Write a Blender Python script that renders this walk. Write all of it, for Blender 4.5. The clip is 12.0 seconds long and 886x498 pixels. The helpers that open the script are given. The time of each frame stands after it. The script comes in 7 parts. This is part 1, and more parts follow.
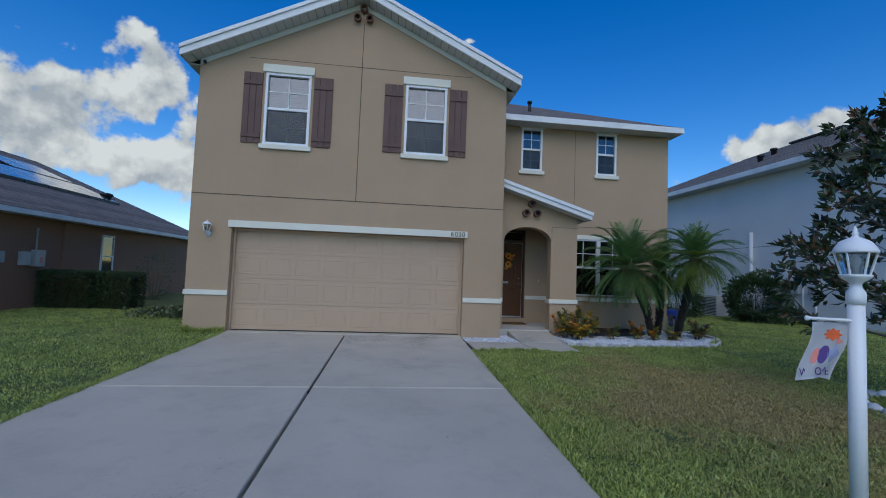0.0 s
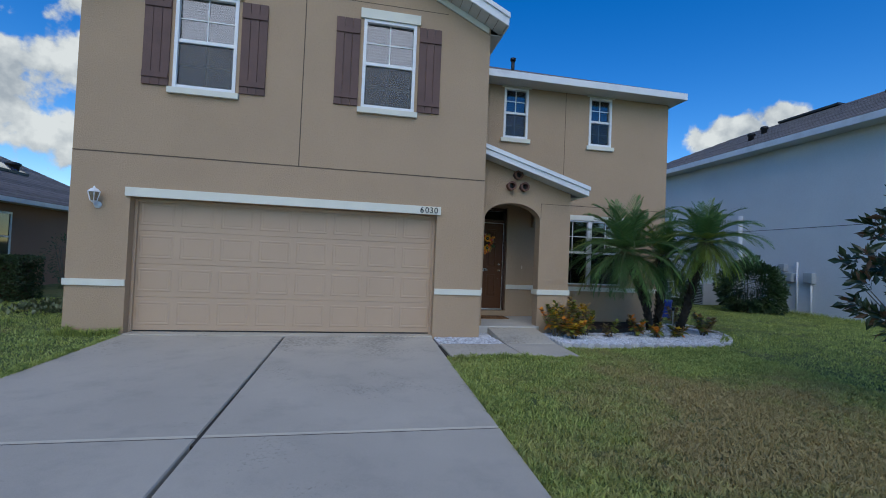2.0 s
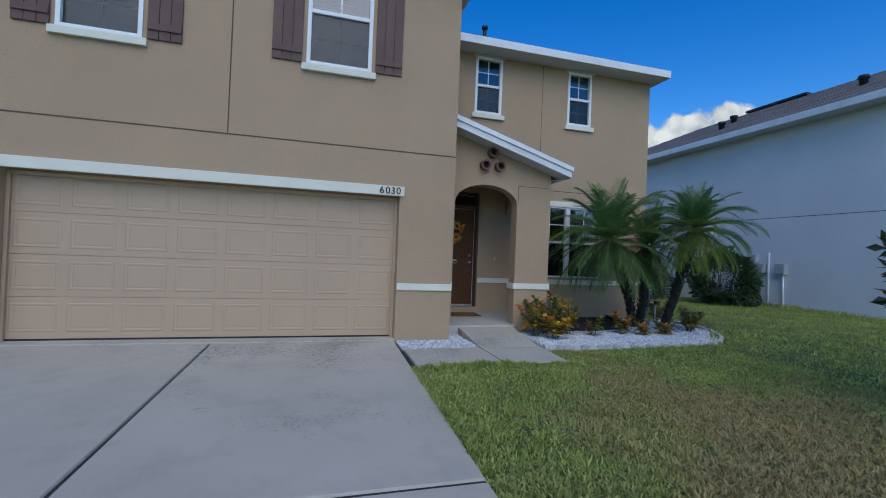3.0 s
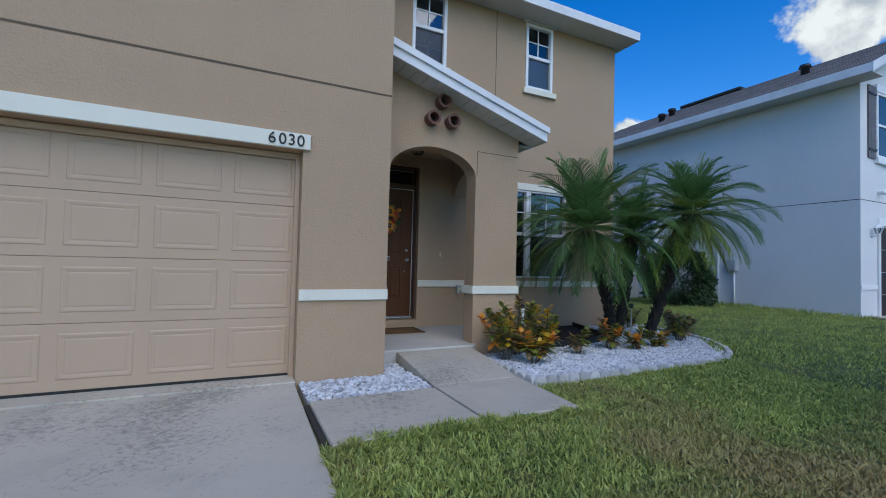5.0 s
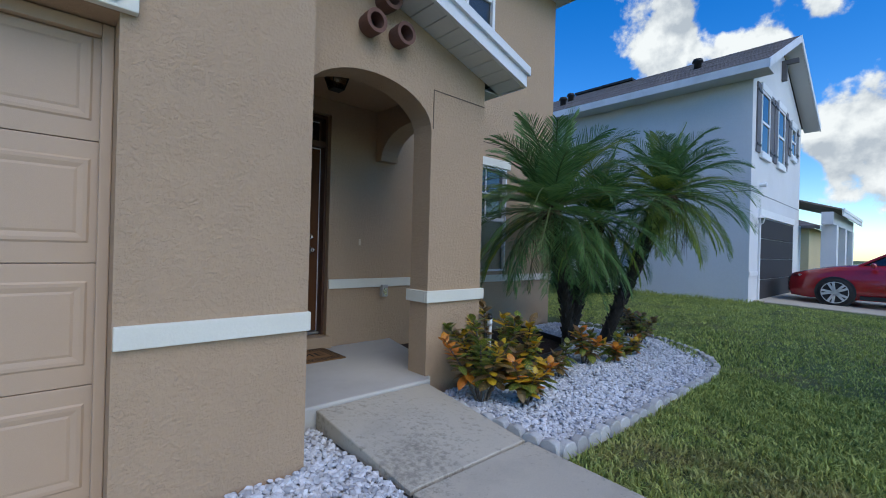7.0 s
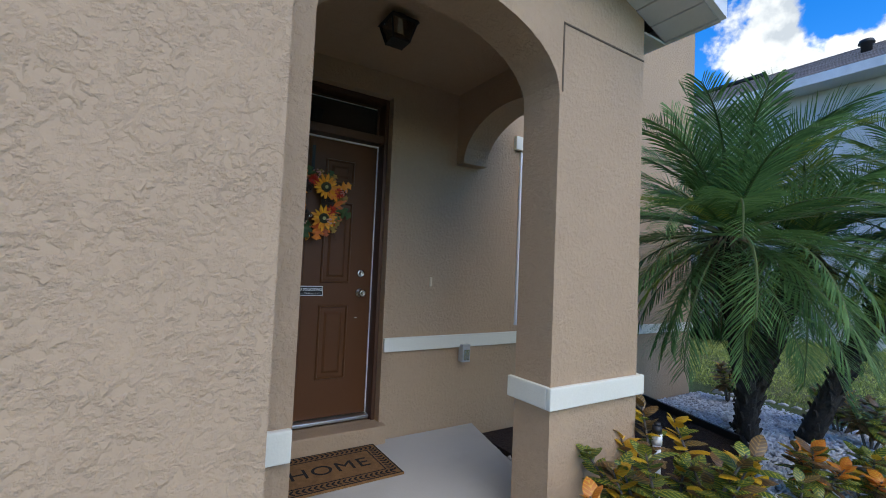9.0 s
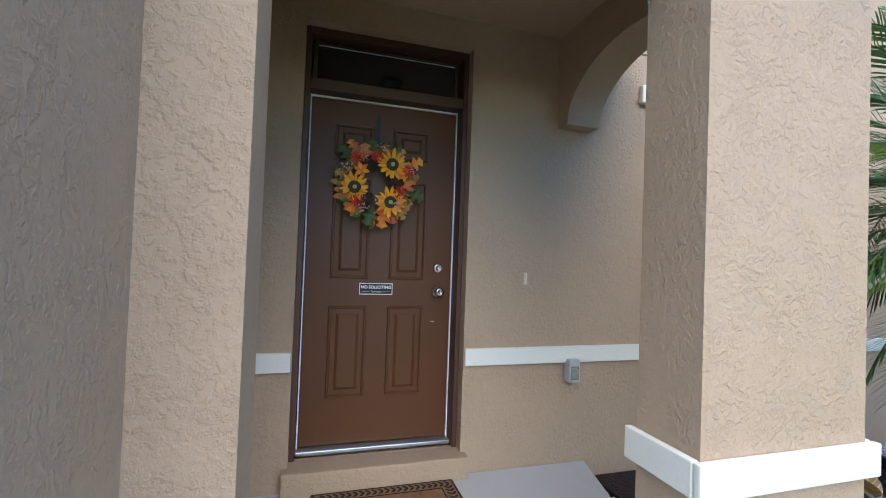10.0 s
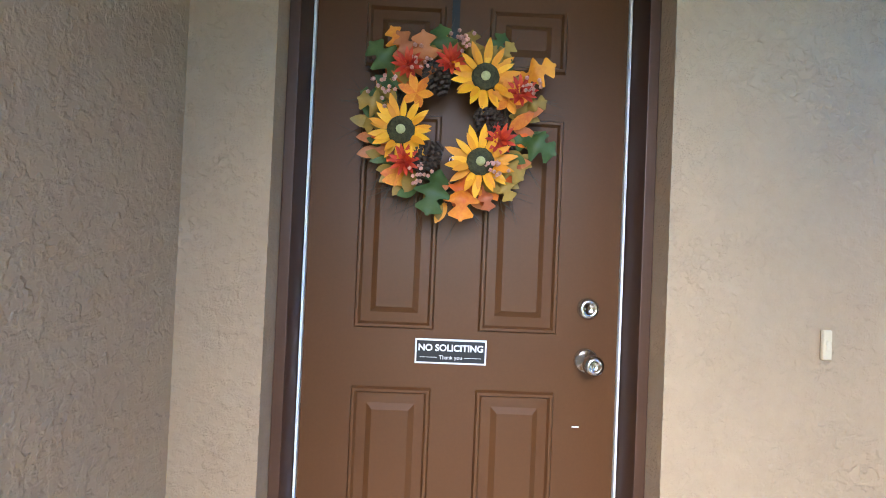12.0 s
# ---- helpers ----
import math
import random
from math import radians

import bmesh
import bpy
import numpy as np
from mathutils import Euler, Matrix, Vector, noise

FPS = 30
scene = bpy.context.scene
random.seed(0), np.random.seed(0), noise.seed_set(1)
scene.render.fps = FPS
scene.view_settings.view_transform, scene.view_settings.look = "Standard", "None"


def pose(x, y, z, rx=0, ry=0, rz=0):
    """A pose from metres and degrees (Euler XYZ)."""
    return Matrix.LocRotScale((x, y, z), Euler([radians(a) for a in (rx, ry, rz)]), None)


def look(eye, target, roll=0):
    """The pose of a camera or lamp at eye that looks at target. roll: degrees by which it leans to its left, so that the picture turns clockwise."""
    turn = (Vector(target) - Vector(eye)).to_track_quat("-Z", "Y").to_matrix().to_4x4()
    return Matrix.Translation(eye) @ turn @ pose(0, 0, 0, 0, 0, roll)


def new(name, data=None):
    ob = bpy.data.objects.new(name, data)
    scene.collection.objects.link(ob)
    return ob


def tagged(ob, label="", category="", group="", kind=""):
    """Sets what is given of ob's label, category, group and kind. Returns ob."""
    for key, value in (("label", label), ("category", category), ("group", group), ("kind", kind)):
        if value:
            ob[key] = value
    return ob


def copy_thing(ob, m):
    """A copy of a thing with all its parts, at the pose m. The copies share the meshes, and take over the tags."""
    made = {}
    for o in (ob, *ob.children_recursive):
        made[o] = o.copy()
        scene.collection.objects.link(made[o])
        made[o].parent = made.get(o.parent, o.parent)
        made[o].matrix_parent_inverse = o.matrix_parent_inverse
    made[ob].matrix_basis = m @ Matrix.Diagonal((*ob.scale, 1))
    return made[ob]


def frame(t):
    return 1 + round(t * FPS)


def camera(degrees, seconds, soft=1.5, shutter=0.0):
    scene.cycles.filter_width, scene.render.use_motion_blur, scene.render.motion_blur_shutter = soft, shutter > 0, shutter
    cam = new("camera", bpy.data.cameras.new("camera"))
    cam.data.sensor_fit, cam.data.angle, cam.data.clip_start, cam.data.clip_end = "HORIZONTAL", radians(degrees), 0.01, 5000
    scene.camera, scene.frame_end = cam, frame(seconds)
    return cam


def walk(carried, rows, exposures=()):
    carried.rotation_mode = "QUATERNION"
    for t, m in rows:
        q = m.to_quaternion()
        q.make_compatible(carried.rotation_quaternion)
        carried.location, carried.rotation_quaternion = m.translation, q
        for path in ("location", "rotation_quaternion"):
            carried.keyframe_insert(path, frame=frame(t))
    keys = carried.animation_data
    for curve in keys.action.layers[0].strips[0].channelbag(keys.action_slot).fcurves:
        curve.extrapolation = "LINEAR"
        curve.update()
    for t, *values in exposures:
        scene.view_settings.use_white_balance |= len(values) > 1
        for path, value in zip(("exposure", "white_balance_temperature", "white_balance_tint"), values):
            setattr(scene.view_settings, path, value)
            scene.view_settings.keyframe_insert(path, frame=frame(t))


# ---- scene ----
cam = camera(91.0, 12.0, soft=1.0)
PATH = [
    (0, (0.852, -9.425, 1.459), (1.088, -7.442, 1.571), 2.2),
    (0.5, (0.91, -9.047, 1.466), (1.182, -7.066, 1.503), 2.2),
    (1, (0.958, -8.618, 1.468), (1.243, -6.638, 1.455), 2.3),
    (1.5, (1.022, -8.128, 1.459), (1.347, -6.155, 1.484), 2.3),
    (2, (1.101, -7.604, 1.468), (1.481, -5.64, 1.516), 2.4),
    (2.5, (1.182, -7.025, 1.431), (1.662, -5.084, 1.471), 2.3),
    (2.7, (1.233, -6.802, 1.431), (1.773, -4.877, 1.445), 2.4),
    (4.3, (1.713, -5.037, 1.246), (2.261, -3.116, 1.353), 1.9),
    (4.5, (1.767, -4.813, 1.238), (2.377, -2.911, 1.343), 1.8),
    (5, (1.881, -4.234, 1.235), (2.749, -2.433, 1.296), 1.5),
    (5.5, (1.961, -3.687, 1.264), (2.974, -1.963, 1.28), 1.5),
    (6, (2.047, -3.164, 1.278), (3.188, -1.521, 1.26), 1.4),
    (6.5, (2.112, -2.679, 1.306), (3.362, -1.117, 1.286), 1.3),
    (6.7, (2.154, -2.504, 1.298), (3.477, -1.004, 1.294), 1.1),
    (8.3, (2.783, -1.225, 1.415), (4.15, 0.232, 1.425), 2.0),
    (8.5, (2.879, -1.085, 1.438), (4.167, 0.444, 1.469), 2.3),
    (9, (3.12, -0.846, 1.466), (4.191, 0.841, 1.557), 2.5),
    (9.5, (3.382, -0.612, 1.469), (4.118, 1.246, 1.561), 2.7),
    (10, (3.618, -0.355, 1.468), (4.185, 1.562, 1.51), 2.1),
    (10.5, (3.807, -0.095, 1.46), (4.102, 1.88, 1.523), 2.1),
    (11, (3.856, 0.24, 1.504), (3.948, 2.236, 1.597), 2.3),
    (11.5, (3.885, 0.641, 1.532), (3.956, 2.637, 1.627), 2.4),
    (11.8, (3.904, 0.868, 1.535), (3.966, 2.867, 1.565), 2.4),
    (12, (3.926, 1.031, 1.538), (3.958, 3.031, 1.563), 2.4),
]
walk(cam, [(t, look(eye, target, roll)) for t, eye, target, roll in PATH],
     exposures=[(0, -0.18, 6400, 4), (2.5, -0.03, 6400, 4), (4.5, 0.17, 6400, 4.5), (6.5, 0.28, 6450, 5), (8.5, 0.3, 6600, 6), (9.0, 0.75, 6700, 6), (9.5, 1.03, 6550, 6), (10, 1.64, 6700, 7), (10.5, 1.95, 6850, 7), (11, 2.35, 7050, 8), (11.5, 2.6, 7050, 8), (12, 2.95, 7200, 9)])

# ---- world and light ----
SUN_EL, SUN_AZ = radians(45), radians(189)
world = bpy.data.worlds.new("world")
scene.world = world
world.use_nodes = True
wn = world.node_tree.nodes
wl = world.node_tree.links
sky = wn.new("ShaderNodeTexSky")
sky.sky_type = "NISHITA"
sky.sun_disc = False
sky.sun_elevation, sky.sun_rotation = SUN_EL, SUN_AZ
sky.altitude, sky.air_density, sky.dust_density, sky.ozone_density = 10, 1.0, 0.05, 3.0
wn["Background"].inputs["Strength"].default_value = 0.095
deep = wn.new("ShaderNodeHueSaturation")
deep.inputs["Hue"].default_value, deep.inputs["Saturation"].default_value, deep.inputs["Value"].default_value = 0.513, 1.42, 1.8
wl.new(sky.outputs[0], deep.inputs["Color"])
wl.new(deep.outputs[0], wn["Background"].inputs["Color"])

sun = new("sun", bpy.data.lights.new("sun", "SUN"))
sun.data.energy, sun.data.angle, sun.data.color = 1.6, radians(60), (1.0, 0.92, 0.80)
sun.matrix_world = look((0, 0, 60), (-math.sin(SUN_AZ) * 40, -math.cos(SUN_AZ) * 40, 60 - 40 * math.tan(SUN_EL)))

# ---- materials ----
def mat(name, rgb, rough=0.8, vary=0.12, scale=3.0, fine=60.0, bump=0.0, bump_scale=80.0, metal=0.0, spec=0.5, rand=0.0,
        stain=None, stain_scale=0.7, stain_amount=0.3, dist=0.004, coat=0.0, emit=0.0):
    """Principled material: base colour varied at a coarse and a fine scale, optional stains, bump and per-object variation."""
    m = bpy.data.materials.new(name)
    m.use_nodes = True
    nt = m.node_tree
    N, L = nt.nodes, nt.links
    b = N["Principled BSDF"]
    b.inputs["Roughness"].default_value = rough
    b.inputs["Metallic"].default_value = metal
    b.inputs["Specular IOR Level"].default_value = spec
    b.inputs["Coat Weight"].default_value = coat
    tc = N.new("ShaderNodeTexCoord")
    co = tc.outputs["Object"]
    a = N.new("ShaderNodeTexNoise"); a.inputs["Scale"].default_value = scale; a.inputs["Detail"].default_value = 5
    f = N.new("ShaderNodeTexNoise"); f.inputs["Scale"].default_value = fine; f.inputs["Detail"].default_value = 3
    L.new(co, a.inputs["Vector"]); L.new(co, f.inputs["Vector"])
    add = N.new("ShaderNodeMath"); add.operation = "MULTIPLY_ADD"
    L.new(a.outputs["Fac"], add.inputs[0]); add.inputs[1].default_value = 0.6
    mul = N.new("ShaderNodeMath"); mul.operation = "MULTIPLY"; mul.inputs[1].default_value = 0.4
    L.new(f.outputs["Fac"], mul.inputs[0]); L.new(mul.outputs[0], add.inputs[2])
    val = add.outputs[0]
    if rand:
        oi = N.new("ShaderNodeObjectInfo")
        ma = N.new("ShaderNodeMath"); ma.operation = "MULTIPLY_ADD"; ma.inputs[1].default_value = rand
        L.new(oi.outputs["Random"], ma.inputs[0]); L.new(val, ma.inputs[2])
        sb = N.new("ShaderNodeMath"); sb.operation = "SUBTRACT"; sb.inputs[1].default_value = rand / 2
        L.new(ma.outputs[0], sb.inputs[0]); val = sb.outputs[0]
    ramp = N.new("ShaderNodeValToRGB")
    lo = [max(0, c * (1 - vary)) for c in rgb]; hi = [min(1, c * (1 + vary)) for c in rgb]
    ramp.color_ramp.elements[0].color = (*lo, 1); ramp.color_ramp.elements[0].position = 0.3
    ramp.color_ramp.elements[1].color = (*hi, 1); ramp.color_ramp.elements[1].position = 0.7
    L.new(val, ramp.inputs[0])
    col = ramp.outputs[0]
    if stain:
        s = N.new("ShaderNodeTexNoise"); s.inputs["Scale"].default_value = stain_scale; s.inputs["Detail"].default_value = 9; s.inputs["Roughness"].default_value = 0.65
        L.new(co, s.inputs["Vector"])
        r2 = N.new("ShaderNodeValToRGB"); r2.color_ramp.elements[0].position = 0.5; r2.color_ramp.elements[1].position = 0.72
        L.new(s.outputs["Fac"], r2.inputs[0])
        k = N.new("ShaderNodeMath"); k.operation = "MULTIPLY"; k.inputs[1].default_value = stain_amount
        L.new(r2.outputs[0], k.inputs[0])
        mx = N.new("ShaderNodeMix"); mx.data_type = "RGBA"
        L.new(k.outputs[0], mx.inputs["Factor"]); L.new(col, mx.inputs["A"]); mx.inputs["B"].default_value = (*stain, 1)
        col = mx.outputs["Result"]
    L.new(col, b.inputs["Base Color"])
    if bump:
        n = N.new("ShaderNodeTexNoise"); n.inputs["Scale"].default_value = bump_scale; n.inputs["Detail"].default_value = 4
        L.new(co, n.inputs["Vector"])
        bp = N.new("ShaderNodeBump"); bp.inputs["Strength"].default_value = bump; bp.inputs["Distance"].default_value = dist
        L.new(n.outputs["Fac"], bp.inputs["Height"]); L.new(bp.outputs[0], b.inputs["Normal"])
    if emit:
        b.inputs["Emission Color"].default_value = (*rgb, 1); b.inputs["Emission Strength"].default_value = emit
    return m


def stucco_mat(name, rgb, strength=0.68, blotch=46.0):
    """Knock-down stucco: flattened islands with soft edges over a finer grain."""
    m = mat(name, rgb, 0.72, 0.06, 0.8, 30, spec=0.3, stain=[c * 0.85 for c in rgb], stain_scale=0.5, stain_amount=0.35)
    nt = m.node_tree; N, L = nt.nodes, nt.links
    tc = N.new("ShaderNodeTexCoord")
    n1 = N.new("ShaderNodeTexNoise"); n1.inputs["Scale"].default_value = blotch; n1.inputs["Detail"].default_value = 6; n1.inputs["Roughness"].default_value = 0.6; n1.inputs["Distortion"].default_value = 0.1
    n2 = N.new("ShaderNodeTexNoise"); n2.inputs["Scale"].default_value = 150; n2.inputs["Detail"].default_value = 2
    L.new(tc.outputs["Object"], n1.inputs["Vector"]); L.new(tc.outputs["Object"], n2.inputs["Vector"])
    r = N.new("ShaderNodeValToRGB"); r.color_ramp.elements[0].position = 0.44; r.color_ramp.elements[1].position = 0.60
    L.new(n1.outputs["Fac"], r.inputs[0])
    # the trowel left some patches nearly flat
    n3 = N.new("ShaderNodeTexNoise"); n3.inputs["Scale"].default_value = 9; n3.inputs["Detail"].default_value = 2
    L.new(tc.outputs["Object"], n3.inputs["Vector"])
    flat = N.new("ShaderNodeMapRange"); flat.inputs["From Min"].default_value = 0.36; flat.inputs["From Max"].default_value = 0.62; flat.inputs["To Min"].default_value = 0.45
    L.new(n3.outputs["Fac"], flat.inputs["Value"])
    tr = N.new("ShaderNodeMath"); tr.operation = "MULTIPLY"; L.new(r.outputs[0], tr.inputs[0]); L.new(flat.outputs[0], tr.inputs[1])
    k = N.new("ShaderNodeMath"); k.operation = "MULTIPLY_ADD"; k.inputs[1].default_value = 0.22
    L.new(n2.outputs["Fac"], k.inputs[0]); L.new(tr.outputs[0], k.inputs[2])
    bp = N.new("ShaderNodeBump"); bp.inputs["Strength"].default_value = strength; bp.inputs["Distance"].default_value = 0.0045
    L.new(k.outputs[0], bp.inputs["Height"]); L.new(bp.outputs[0], N["Principled BSDF"].inputs["Normal"])
    return m


def glass_mat(name, tint=(0.9, 0.93, 0.93), rough=0.0, gloss=0.07):
    """A window pane: clear with a mirror share that grows at grazing angles."""
    m = bpy.data.materials.new(name); m.use_nodes = True
    N, L = m.node_tree.nodes, m.node_tree.links
    N.remove(N["Principled BSDF"])
    t = N.new("ShaderNodeBsdfTransparent"); t.inputs[0].default_value = (*tint, 1)
    g = N.new("ShaderNodeBsdfGlossy"); g.inputs["Roughness"].default_value = rough
    fr = N.new("ShaderNodeFresnel"); fr.inputs[0].default_value = 1.5
    ad = N.new("ShaderNodeMath"); ad.operation = "ADD"; ad.inputs[1].default_value = gloss; ad.use_clamp = True
    L.new(fr.outputs[0], ad.inputs[0])
    mx = N.new("ShaderNodeMixShader")
    L.new(ad.outputs[0], mx.inputs[0]); L.new(t.outputs[0], mx.inputs[1]); L.new(g.outputs[0], mx.inputs[2])
    L.new(mx.outputs[0], N["Material Output"].inputs[0])
    return m


STUCCO = stucco_mat("tan_stucco", (0.43, 0.306, 0.198))
STUCCO_SIDE = stucco_mat("grey_stucco", (0.69, 0.70, 0.71), 0.3)
STUCCO_BROWN = stucco_mat("brown_stucco", (0.30, 0.165, 0.11), 0.4)
CREAM = mat("cream_trim", (0.72, 0.70, 0.60), 0.7, 0.05, 2, 90, bump=0.25, bump_scale=120, stain=(0.5, 0.47, 0.38), stain_amount=0.2)
WHITE = mat("white_paint", (0.78, 0.79, 0.80), 0.45, 0.04, 2, 60, stain=(0.55, 0.55, 0.52), stain_amount=0.25)
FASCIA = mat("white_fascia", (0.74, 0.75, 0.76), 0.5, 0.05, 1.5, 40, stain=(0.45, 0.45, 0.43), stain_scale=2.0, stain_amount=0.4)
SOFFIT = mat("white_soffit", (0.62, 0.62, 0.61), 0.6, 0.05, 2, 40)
GARAGE = mat("tan_garage_door", (0.455, 0.325, 0.22), 0.5, 0.05, 1.0, 200, bump=0.12, bump_scale=300, stain=(0.36, 0.26, 0.18), stain_amount=0.3)
SHUTTER = mat("brown_shutter_wood", (0.115, 0.062, 0.052), 0.65, 0.2, 4, 60, bump=0.2, bump_scale=60, rand=0.15)
SHUTTER_GREY = mat("grey_shutter_wood", (0.13, 0.125, 0.135), 0.7, 0.2, 4, 60, rand=0.15)
SHINGLE = mat("grey_brown_shingle", (0.17, 0.143, 0.125), 0.95, 0.35, 5, 120, bump=0.6, bump_scale=60, stain=(0.05, 0.045, 0.04), stain_scale=1.5, stain_amount=0.5, rand=0.3)
CONCRETE = mat("driveway_concrete", (0.48, 0.435, 0.35), 0.9, 0.14, 0.7, 140, bump=0.6, bump_scale=260, stain=(0.15, 0.142, 0.13), stain_scale=2.2, stain_amount=0.22, dist=0.002)
CONCRETE_PORCH = mat("porch_concrete", (0.49, 0.475, 0.435), 0.85, 0.07, 1.5, 140, bump=0.3, bump_scale=200, stain=(0.36, 0.34, 0.30), stain_scale=2.2, stain_amount=0.35, dist=0.002)
def weather(m, scale=26.0, amount=0.5, colour=(0.09, 0.082, 0.07)):
    """Dark lichen specks that gather in drifts, and hairline blotches, over a material."""
    N, L = m.node_tree.nodes, m.node_tree.links
    b = N["Principled BSDF"]; src = b.inputs["Base Color"].links[0].from_socket
    tc = N.new("ShaderNodeTexCoord")
    fine = N.new("ShaderNodeTexNoise"); fine.inputs["Scale"].default_value = scale; fine.inputs["Detail"].default_value = 6; fine.inputs["Roughness"].default_value = 0.7
    drift = N.new("ShaderNodeTexNoise"); drift.inputs["Scale"].default_value = 0.9; drift.inputs["Detail"].default_value = 3
    for n in (fine, drift):
        L.new(tc.outputs["Object"], n.inputs["Vector"])
    k = N.new("ShaderNodeMath"); k.operation = "MULTIPLY_ADD"; k.inputs[1].default_value = 0.75; L.new(drift.outputs["Fac"], k.inputs[0]); L.new(fine.outputs["Fac"], k.inputs[2])
    # more of them on the damp stretch beside the garage
    sx = N.new("ShaderNodeSeparateXYZ"); L.new(tc.outputs["Object"], sx.inputs[0])
    near = N.new("ShaderNodeMapRange"); near.inputs["From Min"].default_value = -3.4; near.inputs["From Max"].default_value = -0.4; near.inputs["To Min"].default_value = -0.06; near.inputs["To Max"].default_value = 0.07; L.new(sx.outputs["Y"], near.inputs["Value"])
    kk = N.new("ShaderNodeMath"); kk.operation = "ADD"; L.new(k.outputs[0], kk.inputs[0]); L.new(near.outputs[0], kk.inputs[1]); k = kk
    r = N.new("ShaderNodeMapRange"); r.inputs["From Min"].default_value = 0.98; r.inputs["From Max"].default_value = 1.16; r.inputs["To Max"].default_value = amount; L.new(k.outputs[0], r.inputs["Value"])
    mx = N.new("ShaderNodeMix"); mx.data_type = "RGBA"; L.new(r.outputs[0], mx.inputs["Factor"]); L.new(src, mx.inputs["A"]); mx.inputs["B"].default_value = (*colour, 1)
    L.new(mx.outputs["Result"], b.inputs["Base Color"])


weather(CONCRETE)
JOINT = mat("dark_joint", (0.035, 0.032, 0.028), 0.95, 0.3, 8, 80)
SOIL = mat("dark_soil", (0.05, 0.04, 0.03), 1.0, 0.3, 3, 60, bump=0.8, bump_scale=40, dist=0.01)
TURF = mat("lawn_turf", (0.085, 0.115, 0.03), 1.0, 0.45, 1.3, 45, bump=1.0, bump_scale=70, stain=(0.17, 0.13, 0.055), stain_scale=0.55, stain_amount=0.75, dist=0.02)
ASPHALT = mat("asphalt", (0.055, 0.055, 0.056), 0.95, 0.2, 2, 150, bump=0.5, bump_scale=200)
DOORBROWN = mat("brown_door_paint", (0.105, 0.041, 0.015), 0.45, 0.08, 2, 120, bump=0.05, bump_scale=200, spec=0.28)
FRAMEBROWN = mat("dark_brown_frame", (0.072, 0.030, 0.015), 0.5, 0.1, 3, 80)
BLACK = mat("black_metal", (0.012, 0.012, 0.013), 0.5, 0.1, 5, 80)
TERRA = mat("terracotta_tile", (0.155, 0.075, 0.055), 0.85, 0.15, 6, 80, bump=0.3, bump_scale=80)
CHROME = mat("satin_nickel", (0.62, 0.60, 0.56), 0.25, 0.03, 5, 80, metal=1.0)
# the shade of unlit rooms, put into a dark colour
UNLIT_ROOM = mat("unlit_room_shade", (0.06, 0.058, 0.055), 0.9, 0.1, 2, 30)
BLIND = mat("grey_blind_slat", (0.06, 0.062, 0.066), 0.7, 0.08, 3, 40)
GLASS = glass_mat("window_glass", (0.5, 0.54, 0.58), 0.0, 0.085)
GLASS_DARK = glass_mat("screened_glass", (0.45, 0.47, 0.48), 0.3, 0.01)
LAMPGLASS = glass_mat("lamp_glass", (0.8, 0.84, 0.86), 0.05, 0.12)


# ---- mesh helpers ----
def box(bm, x0, x1, y0, y1, z0, z1, bevel=0.0):
    """A box between two corners, its edges bevelled where asked."""
    r = bmesh.ops.create_cube(bm, size=1)
    vs = r["verts"]
    for v in vs:
        v.co = Vector(((x0 + x1) / 2 + v.co.x * (x1 - x0), (y0 + y1) / 2 + v.co.y * (y1 - y0), (z0 + z1) / 2 + v.co.z * (z1 - z0)))
    if bevel:
        es = list({e for v in vs for e in v.link_edges})
        bmesh.ops.bevel(bm, geom=es, offset=bevel, segments=2, affect="EDGES", profile=0.6)
    return vs


def tube(bm, pts, radii, seg=10, cap=True):
    """A round tube along a line of points with a radius at each."""
    rings = []
    for i, p in enumerate(pts):
        p = Vector(p)
        d = (Vector(pts[min(i + 1, len(pts) - 1)]) - Vector(pts[max(i - 1, 0)])).normalized()
        u = d.orthogonal().normalized() if abs(d.z) > 0.99 else Vector((0, 0, 1)).cross(d).normalized()
        w = d.cross(u)
        r = radii[i] if isinstance(radii, (list, tuple)) else radii
        rings.append([bm.verts.new(p + r * (math.cos(2 * math.pi * k / seg) * u + math.sin(2 * math.pi * k / seg) * w)) for k in range(seg)])
    for a, b in zip(rings, rings[1:]):
        for k in range(seg):
            bm.faces.new((a[k], a[(k + 1) % seg], b[(k + 1) % seg], b[k]))
    if cap:
        bm.faces.new(rings[0][::-1]); bm.faces.new(rings[-1])


def lathe(bm, profile, seg=20, at=(0, 0, 0), axis="z"):
    """A turned shape from (radius, height) pairs."""
    rings = []
    for r, h in profile:
        ring = []
        for k in range(seg):
            a = 2 * math.pi * k / seg
            c, s = r * math.cos(a), r * math.sin(a)
            p = (c, s, h) if axis == "z" else ((c, h, s) if axis == "y" else (h, c, s))
            ring.append(bm.verts.new(Vector(at) + Vector(p)))
        rings.append(ring)
    for a, b in zip(rings, rings[1:]):
        for k in range(seg):
            bm.faces.new((a[k], a[(k + 1) % seg], b[(k + 1) % seg], b[k]))
    bm.faces.new(rings[0][::-1]); bm.faces.new(rings[-1])


